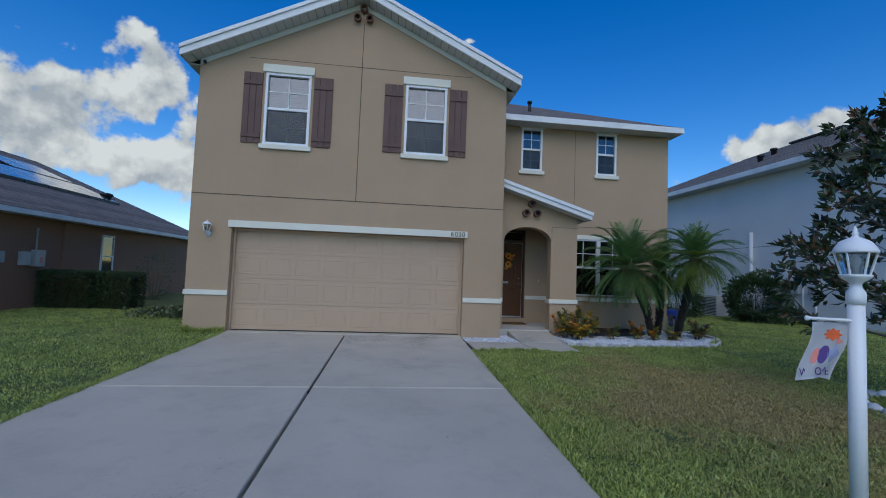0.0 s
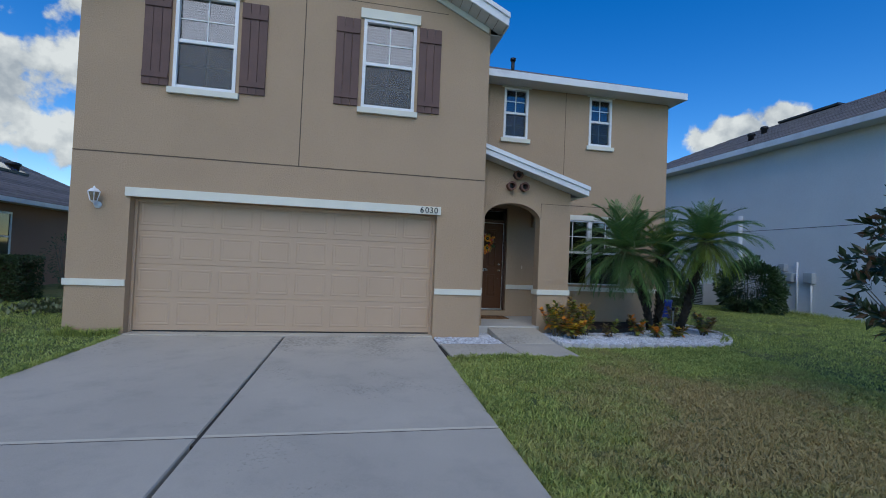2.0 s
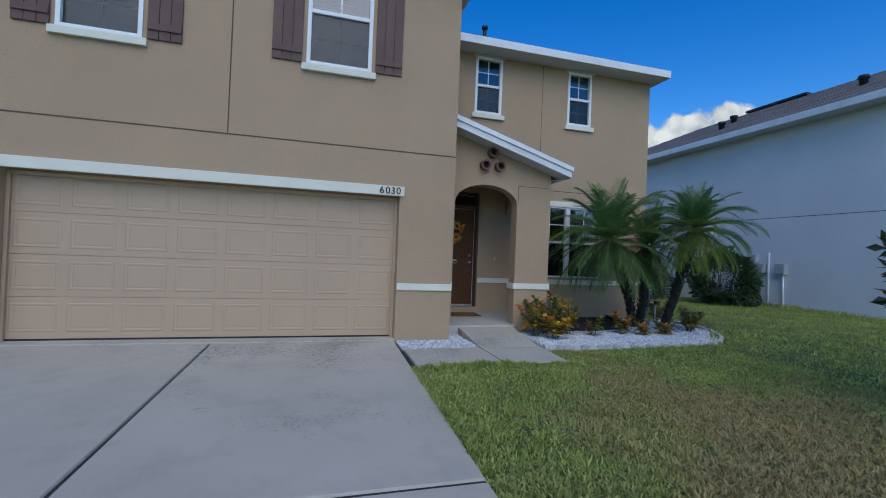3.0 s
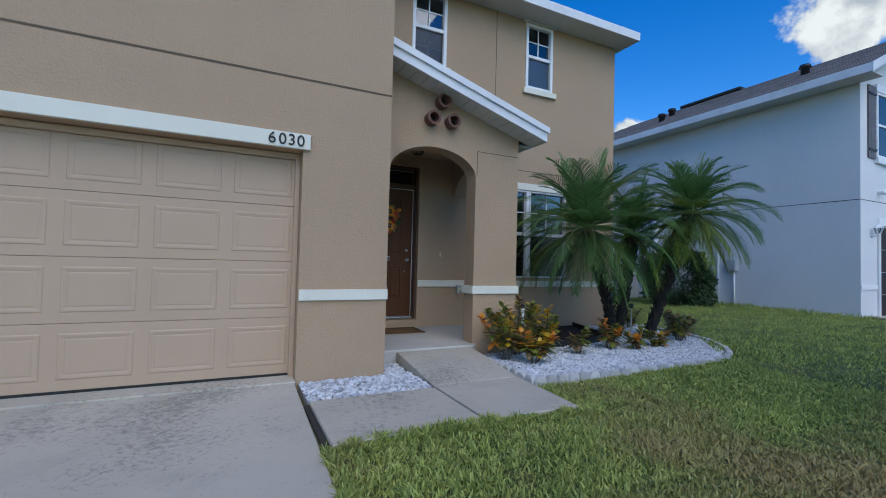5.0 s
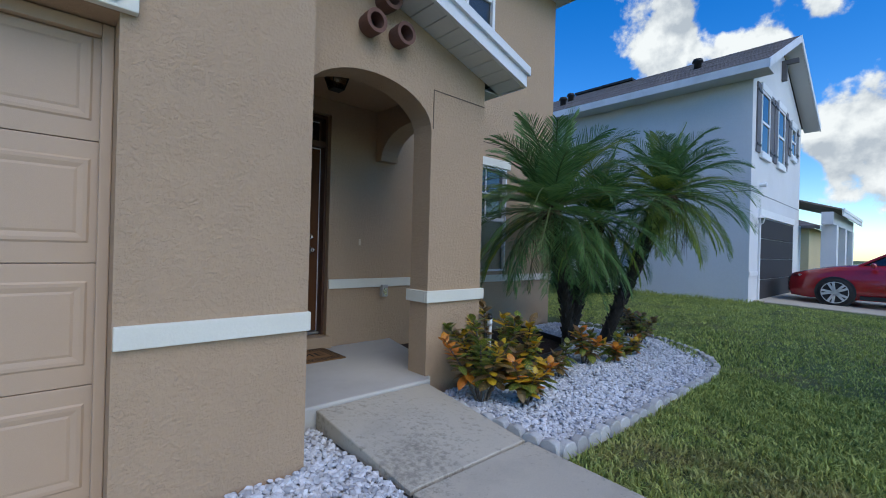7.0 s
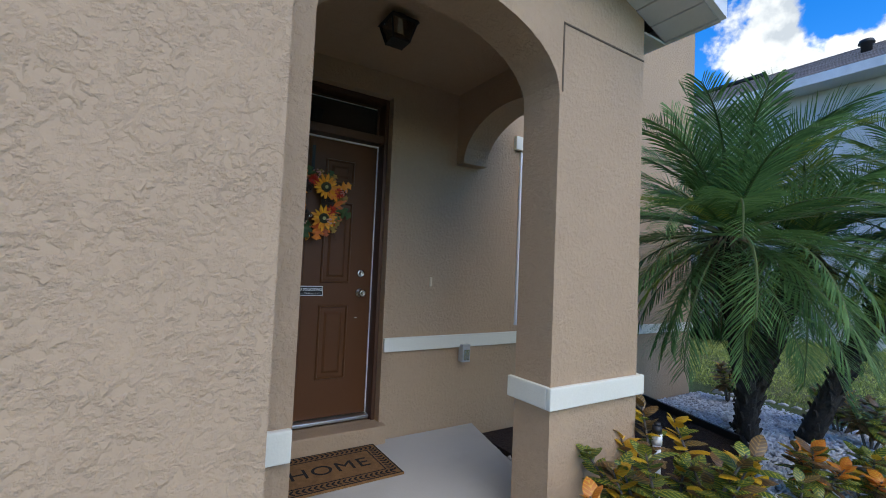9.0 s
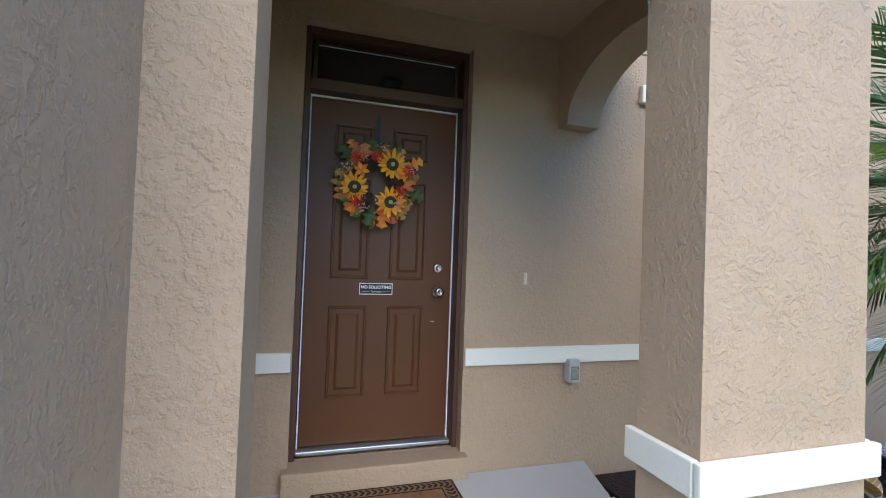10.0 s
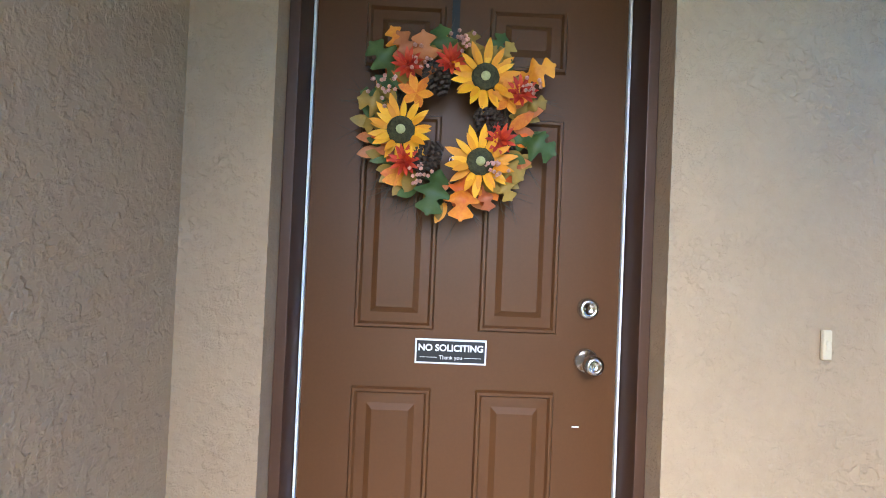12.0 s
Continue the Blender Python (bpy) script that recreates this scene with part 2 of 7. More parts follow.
def prism(bm, outline, d0, d1, axis="y"):
    """A flat outline, drawn in the plane across the axis, made solid from d0 to d1."""
    def p(a, b, d):
        return (a, d, b) if axis == "y" else ((d, a, b) if axis == "x" else (a, b, d))
    f = [bm.verts.new(p(a, b, d0)) for a, b in outline]
    g = [bm.verts.new(p(a, b, d1)) for a, b in outline]
    n = len(f)
    bm.faces.new(f); bm.faces.new(g[::-1])
    for i in range(n):
        bm.faces.new((f[i], g[i], g[(i + 1) % n], f[(i + 1) % n]))


def finish(bm, name, smooth=False):
    bmesh.ops.recalc_face_normals(bm, faces=bm.faces)
    me = bpy.data.meshes.new(name)
    bm.to_mesh(me); bm.free()
    if smooth:
        me.shade_smooth()
    return me


def thing(name, bm=None, material=None, label="", category="", group="", kind="", at=None, smooth=False):
    """A top-level thing: a mesh, or an Empty that holds its parts."""
    ob = new(name, finish(bm, name, smooth) if bm else None)
    if material:
        ob.data.materials.append(material)
    if at:
        ob.location = at
    return tagged(ob, label, category, group, kind)


def part(name, bm, material, parent, label="", smooth=False, kind=""):
    ob = new(name, finish(bm, name, smooth))
    ob.data.materials.append(material)
    ob.parent = parent
    return tagged(ob, label, kind=kind)


def shared(name, me, parent, m):
    """A piece on a mesh that it shares with its like."""
    ob = new(name, me)
    ob.parent = parent
    ob.matrix_basis = m
    return ob


def boxed(name, dims, material, parent, label="", bevel=0.0):
    bm = bmesh.new()
    box(bm, *dims, bevel=bevel)
    return part(name, bm, material, parent, label)


def ground_z(x, y):
    """Height of the lawn: level at the houses, falling gently to the street, a little higher towards the side neighbour."""
    z = 0.08 + 0.0155 * max(min(y, 0.0), -14.0)
    if x > 6:
        z += 0.14 * min(1.0, (x - 6) / 8) * min(1.0, max(0.0, (y + 6) / 6))
    return z


# ---- ground ----
def build_ground():
    xs = sorted({round(v, 3) for v in [-1500, -300, -80, -40, -25, -18, -14, -11] + [-9 + 0.5 * i for i in range(56)] + [22, 26, 34, 50, 90, 300, 1500]})
    ys = sorted({round(v, 3) for v in [-1500, -300, -80, -40, -25, -18, -14] + [-12 + 0.5 * i for i in range(50)] + [16, 22, 30, 45, 90, 300, 1500]})
    bm = bmesh.new()
    grid = [[bm.verts.new((x, y, ground_z(x, y) - (0.06 if -2.5 < x < 8.9 and -14 < y < 12 and (x < 2.5 or y > -0.9) else 0.0) + 0.012 * noise.noise(Vector((x * 0.7, y * 0.7, 0))))) for y in ys] for x in xs]
    for i in range(len(xs) - 1):
        for j in range(len(ys) - 1):
            bm.faces.new((grid[i][j], grid[i + 1][j], grid[i + 1][j + 1], grid[i][j + 1]))
    thing("ground", bm, TURF, "patchy green lawn with dry brown spots", "lawn", kind="structure", smooth=True)


build_ground()


def slab(name, outline, z_of, thick, material, parent, bevel=0.012):
    """A concrete slab with eased edges on a sloping top."""
    bm = bmesh.new()
    cx = sum(p[0] for p in outline) / len(outline); cy = sum(p[1] for p in outline) / len(outline)
    n = len(outline)
    def inset(p):
        d = Vector((cx - p[0], cy - p[1])).normalized() * bevel * 1.4
        return p[0] + d.x, p[1] + d.y
    top = [bm.verts.new((*inset(p), z_of(*p))) for p in outline]
    mid = [bm.verts.new((p[0], p[1], z_of(*p) - bevel)) for p in outline]
    low = [bm.verts.new((p[0], p[1], z_of(*p) - thick)) for p in outline]
    bm.faces.new(top); bm.faces.new(low[::-1])
    for a, b in ((top, mid), (mid, low)):
        for i in range(n):
            bm.faces.new((a[i], b[i], b[(i + 1) % n], a[(i + 1) % n]))
    return part(name, bm, material, parent)


def drive_z(x, y):
    return 0.10 + 0.0155 * max(min(y, 0.0), -14.0)


driveway = thing("driveway", label="pale grey concrete driveway with dark control joints", category="driveway", kind="structure")
for (ya, yb) in ((-0.05, -3.955), (-3.985, -8.2), (-8.22, -13.5)):
    for (xa, xb) in ((-2.45, -0.046), (-0.016, 2.43)):
        e = 0.0155 if xb > 0 else 0.004
        slab("slab", [(xa, ya), (xb + (e * ya if xb > 0 else 0), ya), (xb + (e * yb if xb > 0 else 0), yb), (xa, yb)], drive_z, 0.12, CONCRETE, driveway)
bm = bmesh.new()
prism(bm, [(-2.44, -0.06), (2.42, -0.06), (2.36, -0.1 - 4), (-2.44, -0.1 - 4)], -0.10, 0.025, "z")
prism(bm, [(-2.44, -4.1), (2.36, -4.1), (2.21, -13.4), (-2.44, -13.4)], -0.2, -0.125, "z")
part("joint_filler", bm, JOINT, driveway, "dark expansion joint")
apron = thing("garage_apron", label="worn concrete threshold strip under the garage door", category="threshold", kind="structure")
boxed("slab", (-2.44, 2.44, -0.045, 0.35, 0.0, 0.112), CONCRETE, apron, bevel=0.01)
road = thing("road", label="dark asphalt street behind the driveway", category="road", kind="structure")
boxed("surface", (-300, 300, -22, -15.2, -0.4, -0.19), ASPHALT, road)
boxed("kerb", (-300, 300, -15.2, -14.9, -0.4, -0.10), CONCRETE, road, bevel=0.02)

walkway = thing("walkway", label="pale concrete front walk of jointed slabs", category="walkway", kind="structure")
wz = lambda x, y: 0.098
slab("slab", [(2.475, -0.62), (3.578, -0.62), (3.578, -1.50), (2.475, -1.52)], wz, 0.12, CONCRETE, walkway, 0.006)
slab("slab", [(3.60, -0.578), (4.53, -0.578), (4.46, -1.49), (3.60, -1.50)], wz, 0.12, CONCRETE, walkway, 0.006)
slab("slab", [(3.60, -0.555), (3.60, 0.478), (4.58, 0.478), (4.53, -0.555)], lambda x, y: 0.098 + 0.098 * (y + 0.555), 0.12, CONCRETE, walkway, 0.006)
bm = bmesh.new(); prism(bm, [(2.43, -1.5), (4.44, -1.48), (4.52, 0.46), (3.58, 0.46), (3.58, -0.62), (2.43, -0.62)], 0.0, 0.068, "z")
part("joint_filler", bm, JOINT, walkway, "dark expansion joint")
porch_slab = thing("porch_slab", label="smooth grey concrete porch floor raised one step", category="porch floor", kind="structure")
slab("slab", [(3.28, 0.49), (4.62, 0.49), (5.02, 0.95), (5.32, 2.06), (3.28, 2.06)], lambda x, y: 0.22, 0.25, CONCRETE_PORCH, porch_slab)

# ---- our house: walls ----
def wall(name, outline, d0, d1, axis, holes=(), material=STUCCO, label="tan knock-down stucco wall"):
    """A wall from its outline, with rectangular openings cut right through it."""
    bm = bmesh.new()
    prism(bm, outline, d0, d1, axis)
    ob = thing(name, bm, material, label, "wall", kind="structure")
    if holes:
        cm = bmesh.new()
        for h in holes:
            prism(cm, h, min(d0, d1) - 0.5, max(d0, d1) + 0.5, axis)
        cut = new("cutter", finish(cm, "cutter"))
        md = ob.modifiers.new("cut", "BOOLEAN"); md.operation = "DIFFERENCE"; md.object = cut; md.solver = "EXACT"
        dg = bpy.context.evaluated_depsgraph_get()
        me = bpy.data.meshes.new_from_object(ob.evaluated_get(dg))
        ob.modifiers.clear()
        ob.data = me
        bpy.data.objects.remove(cut)
    return ob


def rect(x0, x1, z0, z1):
    return [(x0, z0), (x1, z0), (x1, z1), (x0, z1)]


def arch(x0, x1, z0, spring, apex, n=18):
    c, a, b = (x0 + x1) / 2, (x1 - x0) / 2, apex - spring
    return [(x0, z0), (x1, z0)] + [(c + a * math.cos(math.pi * i / n), spring + b * math.sin(math.pi * i / n)) for i in range(n + 1)]


PITCH, APEX = 0.48, 7.42
wins_up = [(-1.94, -1.0), (1.02, 1.94)]
wall("wall_garage_front", [(-3.27, -0.1), (3.295, -0.1), (3.295, 5.85), (0, APEX), (-3.27, 5.86)], 0.0, 0.22, "y",
     [rect(-2.44, 2.44, -0.3, 2.25)] + [rect(a, b, 4.03, 5.56) for a, b in wins_up])
wall("wall_garage_left", [(0.22, -0.1), (12.0, -0.1), (12.0, 5.86), (0.22, 5.86)], -3.27, -3.05, "x")
wall("wall_garage_return", [(0.22, -0.1), (2.06, -0.1), (2.06, 5.86), (0.22, 5.86)], 3.05, 3.295, "x")
wall("wall_porch_lining", [(0.822, -0.1), (2.06, -0.1), (2.06, 2.878), (0.822, 2.878)], 3.296, 3.322, "x")
wall("wall_entry", [(3.05, -0.1), (8.62, -0.1), (8.62, 5.75), (3.05, 5.75)], 2.06, 2.28, "y",
     [rect(3.53, 4.48, 0.33, 2.72), rect(4.28, 4.88, 4.37, 5.56), rect(6.45, 7.05, 4.37, 5.56), rect(5.735, 7.42, 1.0, 2.54)])
wall("wall_wing_right", [(2.28, -0.1), (12.0, -0.1), (12.0, 5.75), (2.28, 5.75)], 8.40, 8.62, "x")
wall("wall_rear", [(-3.27, -0.1), (8.62, -0.1), (8.62, 5.75), (-3.27, 5.75)], 12.0, 12.2, "y")
# porch: arched front, side arch, lid
prof = [(3.27, 0.0), (5.29, 0.0), (5.29, 2.90), (3.27, 3.53)]
wall("wall_porch_front", prof, 0.58, 0.82, "y", [arch(3.49, 4.64, -0.3, 2.31, 2.64)], label="tan stucco porch wall with a low arch")
wall("wall_porch_side", [(0.82, 2.31), (2.06, 2.31), (2.06, 3.0), (0.82, 3.0)], 5.06, 5.29, "x", [arch(0.90, 1.96, 2.0, 2.312, 2.64)], label="tan stucco side arch of the porch")
bm = bmesh.new(); box(bm, 3.275, 5.06, 0.825, 2.055, 2.88, 2.96)
thing("ceiling_porch", bm, STUCCO, "tan stucco porch ceiling", "ceiling", kind="structure")
bm = bmesh.new(); box(bm, -3.05, 8.4, 2.3, 11.9, 2.75, 2.9)
thing("ceiling", bm, UNLIT_ROOM, "plain upper floor slab", "ceiling", kind="structure")


# ---- roofs ----
def roof_slab(bm, quad, t=0.16):
    """One sloping roof plane with thickness."""
    q = [Vector(p) for p in quad]
    n = (q[1] - q[0]).cross(q[2] - q[0]).normalized()
    if n.z < 0:
        n = -n
    up = [bm.verts.new(p) for p in q]; dn = [bm.verts.new(p - Vector((0, 0, t))) for p in q]
    k = len(q)
    bm.faces.new(up); bm.faces.new(dn[::-1])
    for i in range(k):
        bm.faces.new((up[i], dn[i], dn[(i + 1) % k], up[(i + 1) % k]))


EZ, RIDGE = 5.82, 7.51
bm = bmesh.new()
for s in (-1, 1):
    roof_slab(bm, [(s * 3.5, -0.36, EZ), (0, -0.36, RIDGE), (0, 9, RIDGE), (s * 3.5, 9, EZ)], 0.05)
roof_main = thing("roof_gable", label="front gable roof in grey-brown shingles with white fascia", category="roof", kind="structure")
part("shingles", bm, SHINGLE, roof_main)
for s in (-1, 1):
    bm = bmesh.new()
    prism(bm, [(s * 3.52, EZ - 0.015), (0, RIDGE - 0.01), (0, RIDGE - 0.2), (s * 3.52, EZ - 0.2)], -0.37, -0.345)
    prism(bm, [(s * 3.53, EZ + 0.02), (0, RIDGE + 0.03), (0, RIDGE - 0.05), (s * 3.53, EZ - 0.06)], -0.40, -0.371)
    part("rake_board", bm, FASCIA, roof_main, "white painted rake board")
    bm = bmesh.new()
    box(bm, *(sorted((s * 3.5, s * 3.525))), -0.344, 2.0, EZ - 0.2, EZ - 0.005)
    part("fascia", bm, FASCIA, roof_main, "white painted fascia")
    for i in range(22):
        # soffit boards across the rake overhang
        xa, xb = s * 3.49 * i / 22, s * 3.49 * (i + 0.93) / 22
        za, zb = RIDGE - 0.21 - abs(xa) * PITCH, RIDGE - 0.21 - abs(xb) * PITCH
        b2 = bmesh.new(); prism(b2, [(xa, za), (xb, zb), (xb, zb + 0.012), (xa, za + 0.012)], -0.343, 0.0)
        part("soffit_board", b2, SOFFIT, roof_main)
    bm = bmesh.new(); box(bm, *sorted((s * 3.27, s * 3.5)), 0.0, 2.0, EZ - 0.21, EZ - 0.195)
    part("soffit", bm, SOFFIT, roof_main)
    bm = bmesh.new()
    prism(bm, [(s * 3.26, RIDGE - 0.22 - 3.26 * PITCH), (0, RIDGE - 0.22), (0, RIDGE - 0.33), (s * 3.26, RIDGE - 0.33 - 3.26 * PITCH)], -0.03, 0.0)
    part("frieze_board", bm, CREAM, roof_main, "cream frieze board")

WZ = 5.745
x0, x1, y0, y1 = -3.8, 8.75, 1.60, 12.7
half = (y1 - y0) / 2; rz = WZ + 0.48 * half
bm = bmesh.new()
roof_slab(bm, [(x0, y0, WZ), (x1, y0, WZ), (x1 - half, y0 + half, rz), (x0 + half, y0 + half, rz)], 0.05)
roof_slab(bm, [(x0, y1, WZ), (x1, y1, WZ), (x1 - half, y0 + half, rz), (x0 + half, y0 + half, rz)], 0.05)
roof_slab(bm, [(x1, y0, WZ), (x1, y1, WZ), (x1 - half, y0 + half, rz)], 0.05)
roof_slab(bm, [(x0, y0, WZ), (x0, y1, WZ), (x0 + half, y0 + half, rz)], 0.05)
roof_wing = thing("roof_hip", label="hipped main roof in grey-brown shingles with white fascia", category="roof", kind="structure")
part("shingles", bm, SHINGLE, roof_wing)
bm = bmesh.new(); box(bm, 3.53, 8.775, 1.585, 1.61, WZ - 0.16, WZ - 0.005); box(bm, 8.75, 8.774, 1.6105, 12.7, WZ - 0.16, WZ - 0.005)
part("fascia", bm, FASCIA, roof_wing, "white painted fascia")
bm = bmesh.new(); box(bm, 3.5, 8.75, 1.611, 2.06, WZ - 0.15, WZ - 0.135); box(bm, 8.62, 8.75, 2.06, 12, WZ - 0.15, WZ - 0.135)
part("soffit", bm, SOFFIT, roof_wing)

PZ, PP = 2.985, 0.31
bm = bmesh.new()
roof_slab(bm, [(3.275, 0.29, PZ + PP * 2.22), (5.5, 0.29, PZ), (5.5, 2.055, PZ), (3.275, 2.055, PZ + PP * 2.22)], 0.04)
roof_porch = thing("roof_porch", label="lean-to porch roof with white rake board and boarded soffit", category="roof", kind="structure")
part("shingles", bm, SHINGLE, roof_porch)
bm = bmesh.new(); prism(bm, [(3.275, PZ + PP * 2.22), (5.51, PZ), (5.51, PZ - 0.15), (3.275, PZ + PP * 2.22 - 0.15)], 0.255, 0.288)
prism(bm, [(3.275, PZ + PP * 2.22 + 0.035), (5.53, PZ + 0.03), (5.53, PZ - 0.045), (3.275, PZ + PP * 2.22 - 0.045)], 0.225, 0.254)
part("rake_board", bm, FASCIA, roof_porch, "white painted rake board")
bm = bmesh.new(); box(bm, 5.5, 5.525, 0.289, 2.05, PZ - 0.15, PZ - 0.004)
part("fascia", bm, FASCIA, roof_porch, "white painted fascia")
for i in range(16):
    xa, xb = 3.275 + 2.22 * i / 16, 3.275 + 2.22 * (i + 0.93) / 16
    za, zb = PZ + PP * (5.5 - xa) - 0.15, PZ + PP * (5.5 - xb) - 0.15
    b2 = bmesh.new(); prism(b2, [(xa, za), (xb, zb), (xb, zb + 0.012), (xa, za + 0.012)], 0.289, 0.58)
    part("soffit_board", b2, SOFFIT, roof_porch)
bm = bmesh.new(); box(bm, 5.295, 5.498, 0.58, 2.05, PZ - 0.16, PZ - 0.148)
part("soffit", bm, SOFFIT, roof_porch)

# ---- trim ----
def trim_piece(name, dims, label="cream painted stucco band", material=CREAM, bevel=0.006):
    bm = bmesh.new(); box(bm, *dims, bevel=bevel)
    return thing(name, bm, material, label, "trim", kind="structure")


BT, BB = 0.947, 0.845
trim_piece("trim_band", (-3.295, -2.443, -0.028, -0.001, BB, BT))
trim_piece("trim_band", (2.443, 3.303, -0.028, -0.001, BB, BT))
trim_piece("trim_band", (3.2955, 3.305, 0.0, 0.55, BB, BT))
trim_piece("trim_band", (3.306, 3.485, 0.552, 0.578, BB, BT))
trim_piece("trim_band", (4.612, 5.32, 0.552, 0.578, BB, BT))
trim_piece("trim_band", (4.612, 4.638, 0.58, 0.845, BB, BT))
trim_piece("trim_band", (5.292, 5.32, 0.58, 0.845, BB, BT))
trim_piece("trim_band", (3.324, 3.525, 2.034, 2.058, BB, BT))
trim_piece("trim_band", (4.484, 8.64, 2.034, 2.058, BB, BT))
trim_piece("trim_lintel", (-2.5, 2.5, -0.045, -0.001, 2.25, 2.392), "cream lintel board over the garage door")


def groove(name, dims):
    bm = bmesh.new(); box(bm, *dims)
    return thing(name, bm, mat_groove, "dark control joint in the stucco", "control joint", kind="structure")


mat_groove = mat("stucco_joint", (0.12, 0.085, 0.06), 0.95, 0.1, 5, 60)
groove("trim_joint", (-3.27, 3.295, -0.004, 0.001, 2.916, 2.934))
groove("trim_joint", (0.042, 0.058, -0.004, 0.001, 2.9345, 6.85))
groove("trim_joint", (-2.3, 2.5, -0.004, 0.001, 5.865, 5.875))
groove("trim_joint", (5.83, 5.84, 2.056, 2.061, 3.05, 5.6))
groove("trim_joint", (5.3, 8.62, 2.056, 2.061, 2.88, 2.892))
groove("trim_joint", (4.66, 5.29, 0.576, 0.581, 2.66, 2.668))
groove("trim_joint", (4.652, 4.66, 0.576, 0.581, 2.33, 2.668))

# ---- windows ----
def window(name, x0, x1, z0, z1, face, split=0.5, cols=2, depth=0.07, label="white single-hung window with muntins and a screened lower sash", header=True, pad=0.06, blinds=True, f=0.055):
    """A single-hung window set into a wall whose outer face lies at y = face."""
    w = thing(name, label=label, category="window", kind="structure")
    zm = z0 + (z1 - z0) * split
    bm = bmesh.new()
    box(bm, x0, x0 + f, face - 0.018, face + 0.09, z0, z1, 0.006)
    box(bm, x1 - f, x1, face - 0.018, face + 0.09, z0, z1, 0.006)
    box(bm, x0 + f, x1 - f, face - 0.017, face + 0.09, z1 - f, z1, 0.006)
    box(bm, x0 + f, x1 - f, face - 0.017, face + 0.09, z0, z0 + f, 0.006)
    part("frame", bm, WHITE, w)
    bm = bmesh.new()
    box(bm, x0 + f, x1 - f, face + 0.0, face + 0.07, zm - 0.025, zm + 0.03, 0.005)
    part("meeting_rail", bm, WHITE, w)
    xs = [x0 + f + (x1 - x0 - 2 * f) * (i + 1) / cols for i in range(cols - 1)]
    for a, b, dy in ((zm + 0.03, z1 - f, 0.035), (z0 + f, zm - 0.025, 0.055)):
        bm = bmesh.new()
        for x in xs:
            box(bm, x - 0.009, x + 0.009, face + dy, face + dy + 0.012, a, b)
        zc = (a + b) / 2
        box(bm, x0 + f, x1 - f, face + dy + 0.001, face + dy + 0.011, zc - 0.009, zc + 0.009)
        part("muntin", bm, WHITE, w)
        bm = bmesh.new()
        box(bm, x0 + f, x1 - f, face + dy + 0.013, face + dy + 0.018, a, b)
        pane = part("pane", bm, GLASS, w)
        pane.visible_shadow = False
    bm = bmesh.new()
    box(bm, x0 + f, x1 - f, face + 0.036, face + 0.039, z0 + f, zm - 0.025)
    part("insect_screen", bm, GLASS_DARK, w, "dark insect screen")
    if blinds:
        bm = bmesh.new()
        n = int((z1 - z0) / 0.05)
        for i in range(n):
            z = z0 + (z1 - z0) * (i + 0.5) / n
            vs = box(bm, x0 + 0.02, x1 - 0.02, face + 0.13, face + 0.17, z - 0.0015, z + 0.0015)
            bmesh.ops.rotate(bm, verts=vs, cent=((x0 + x1) / 2, face + 0.15, z), matrix=Matrix.Rotation(radians(38), 3, "X"))
        part("blind", bm, BLIND, w, "lowered grey horizontal blind")
    # dark sheet closes the opening; its colour stands for the room's shade
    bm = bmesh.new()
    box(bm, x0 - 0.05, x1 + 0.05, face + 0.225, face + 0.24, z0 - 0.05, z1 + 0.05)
    part("backing", bm, UNLIT_ROOM, w, "dark sheet in place of the unlit room")
    if header:
        bm = bmesh.new(); box(bm, x0 - pad, x1 + pad, face - 0.045, face - 0.001, z1 + 0.001, z1 + 0.17, 0.006)
        part("header", bm, CREAM, w, "cream stucco header")
        bm = bmesh.new(); box(bm, x0 - pad, x1 + pad, face - 0.06, face - 0.001, z0 - 0.098, z0 - 0.002, 0.006)
        part("sill", bm, CREAM, w, "cream stucco sill")
    return w


window("window_1", -1.94, -1.0, 4.03, 5.58, 0.0)
window("window_2", 1.02, 1.94, 4.03, 5.58, 0.0)
window("window_3", 4.28, 4.88, 4.37, 5.56, 2.06)
window("window_4", 6.45, 7.05, 4.37, 5.56, 2.06)
window("window_5", 5.735, 6.55, 1.0, 2.54, 2.06, header=False, f=0.03)
window("window_6", 6.59, 7.42, 1.0, 2.54, 2.06, header=False, f=0.03)
trim_piece("trim_window", (5.66, 7.48, 2.02, 2.058, 2.545, 2.665), "cream header over the front window")
trim_piece("trim_mullion", (6.545, 6.595, 2.05, 2.14, 1.0, 2.54), "white mullion between two windows", WHITE)


def shutter(x0, x1, z0=4.04, z1=5.55, material=SHUTTER, face=0.0, label="dark brown wooden shutter of three boards and two battens"):
    """A shutter of three upright boards held by two battens with strap bolts."""
    s = thing("shutter", label=label, category="shutter", group="shutters beside the windows")
    n = 3
    w = (x1 - x0) / n
    for i in range(n):
        boxed("board", (x0 + i * w + 0.003, x0 + (i + 1) * w - 0.003, face - 0.03, face - 0.002, z0, z1), material, s, bevel=0.004)
    for z in (z0 + 0.16, z1 - 0.22):
        boxed("batten", (x0 + 0.006, x1 - 0.006, face - 0.05, face - 0.0305, z - 0.045, z + 0.045), material, s, bevel=0.004)
    return s


for a, b in ((-2.38, -1.99), (-0.945, -0.54), (0.56, 0.965), (1.99, 2.39)):
    shutter(a, b)


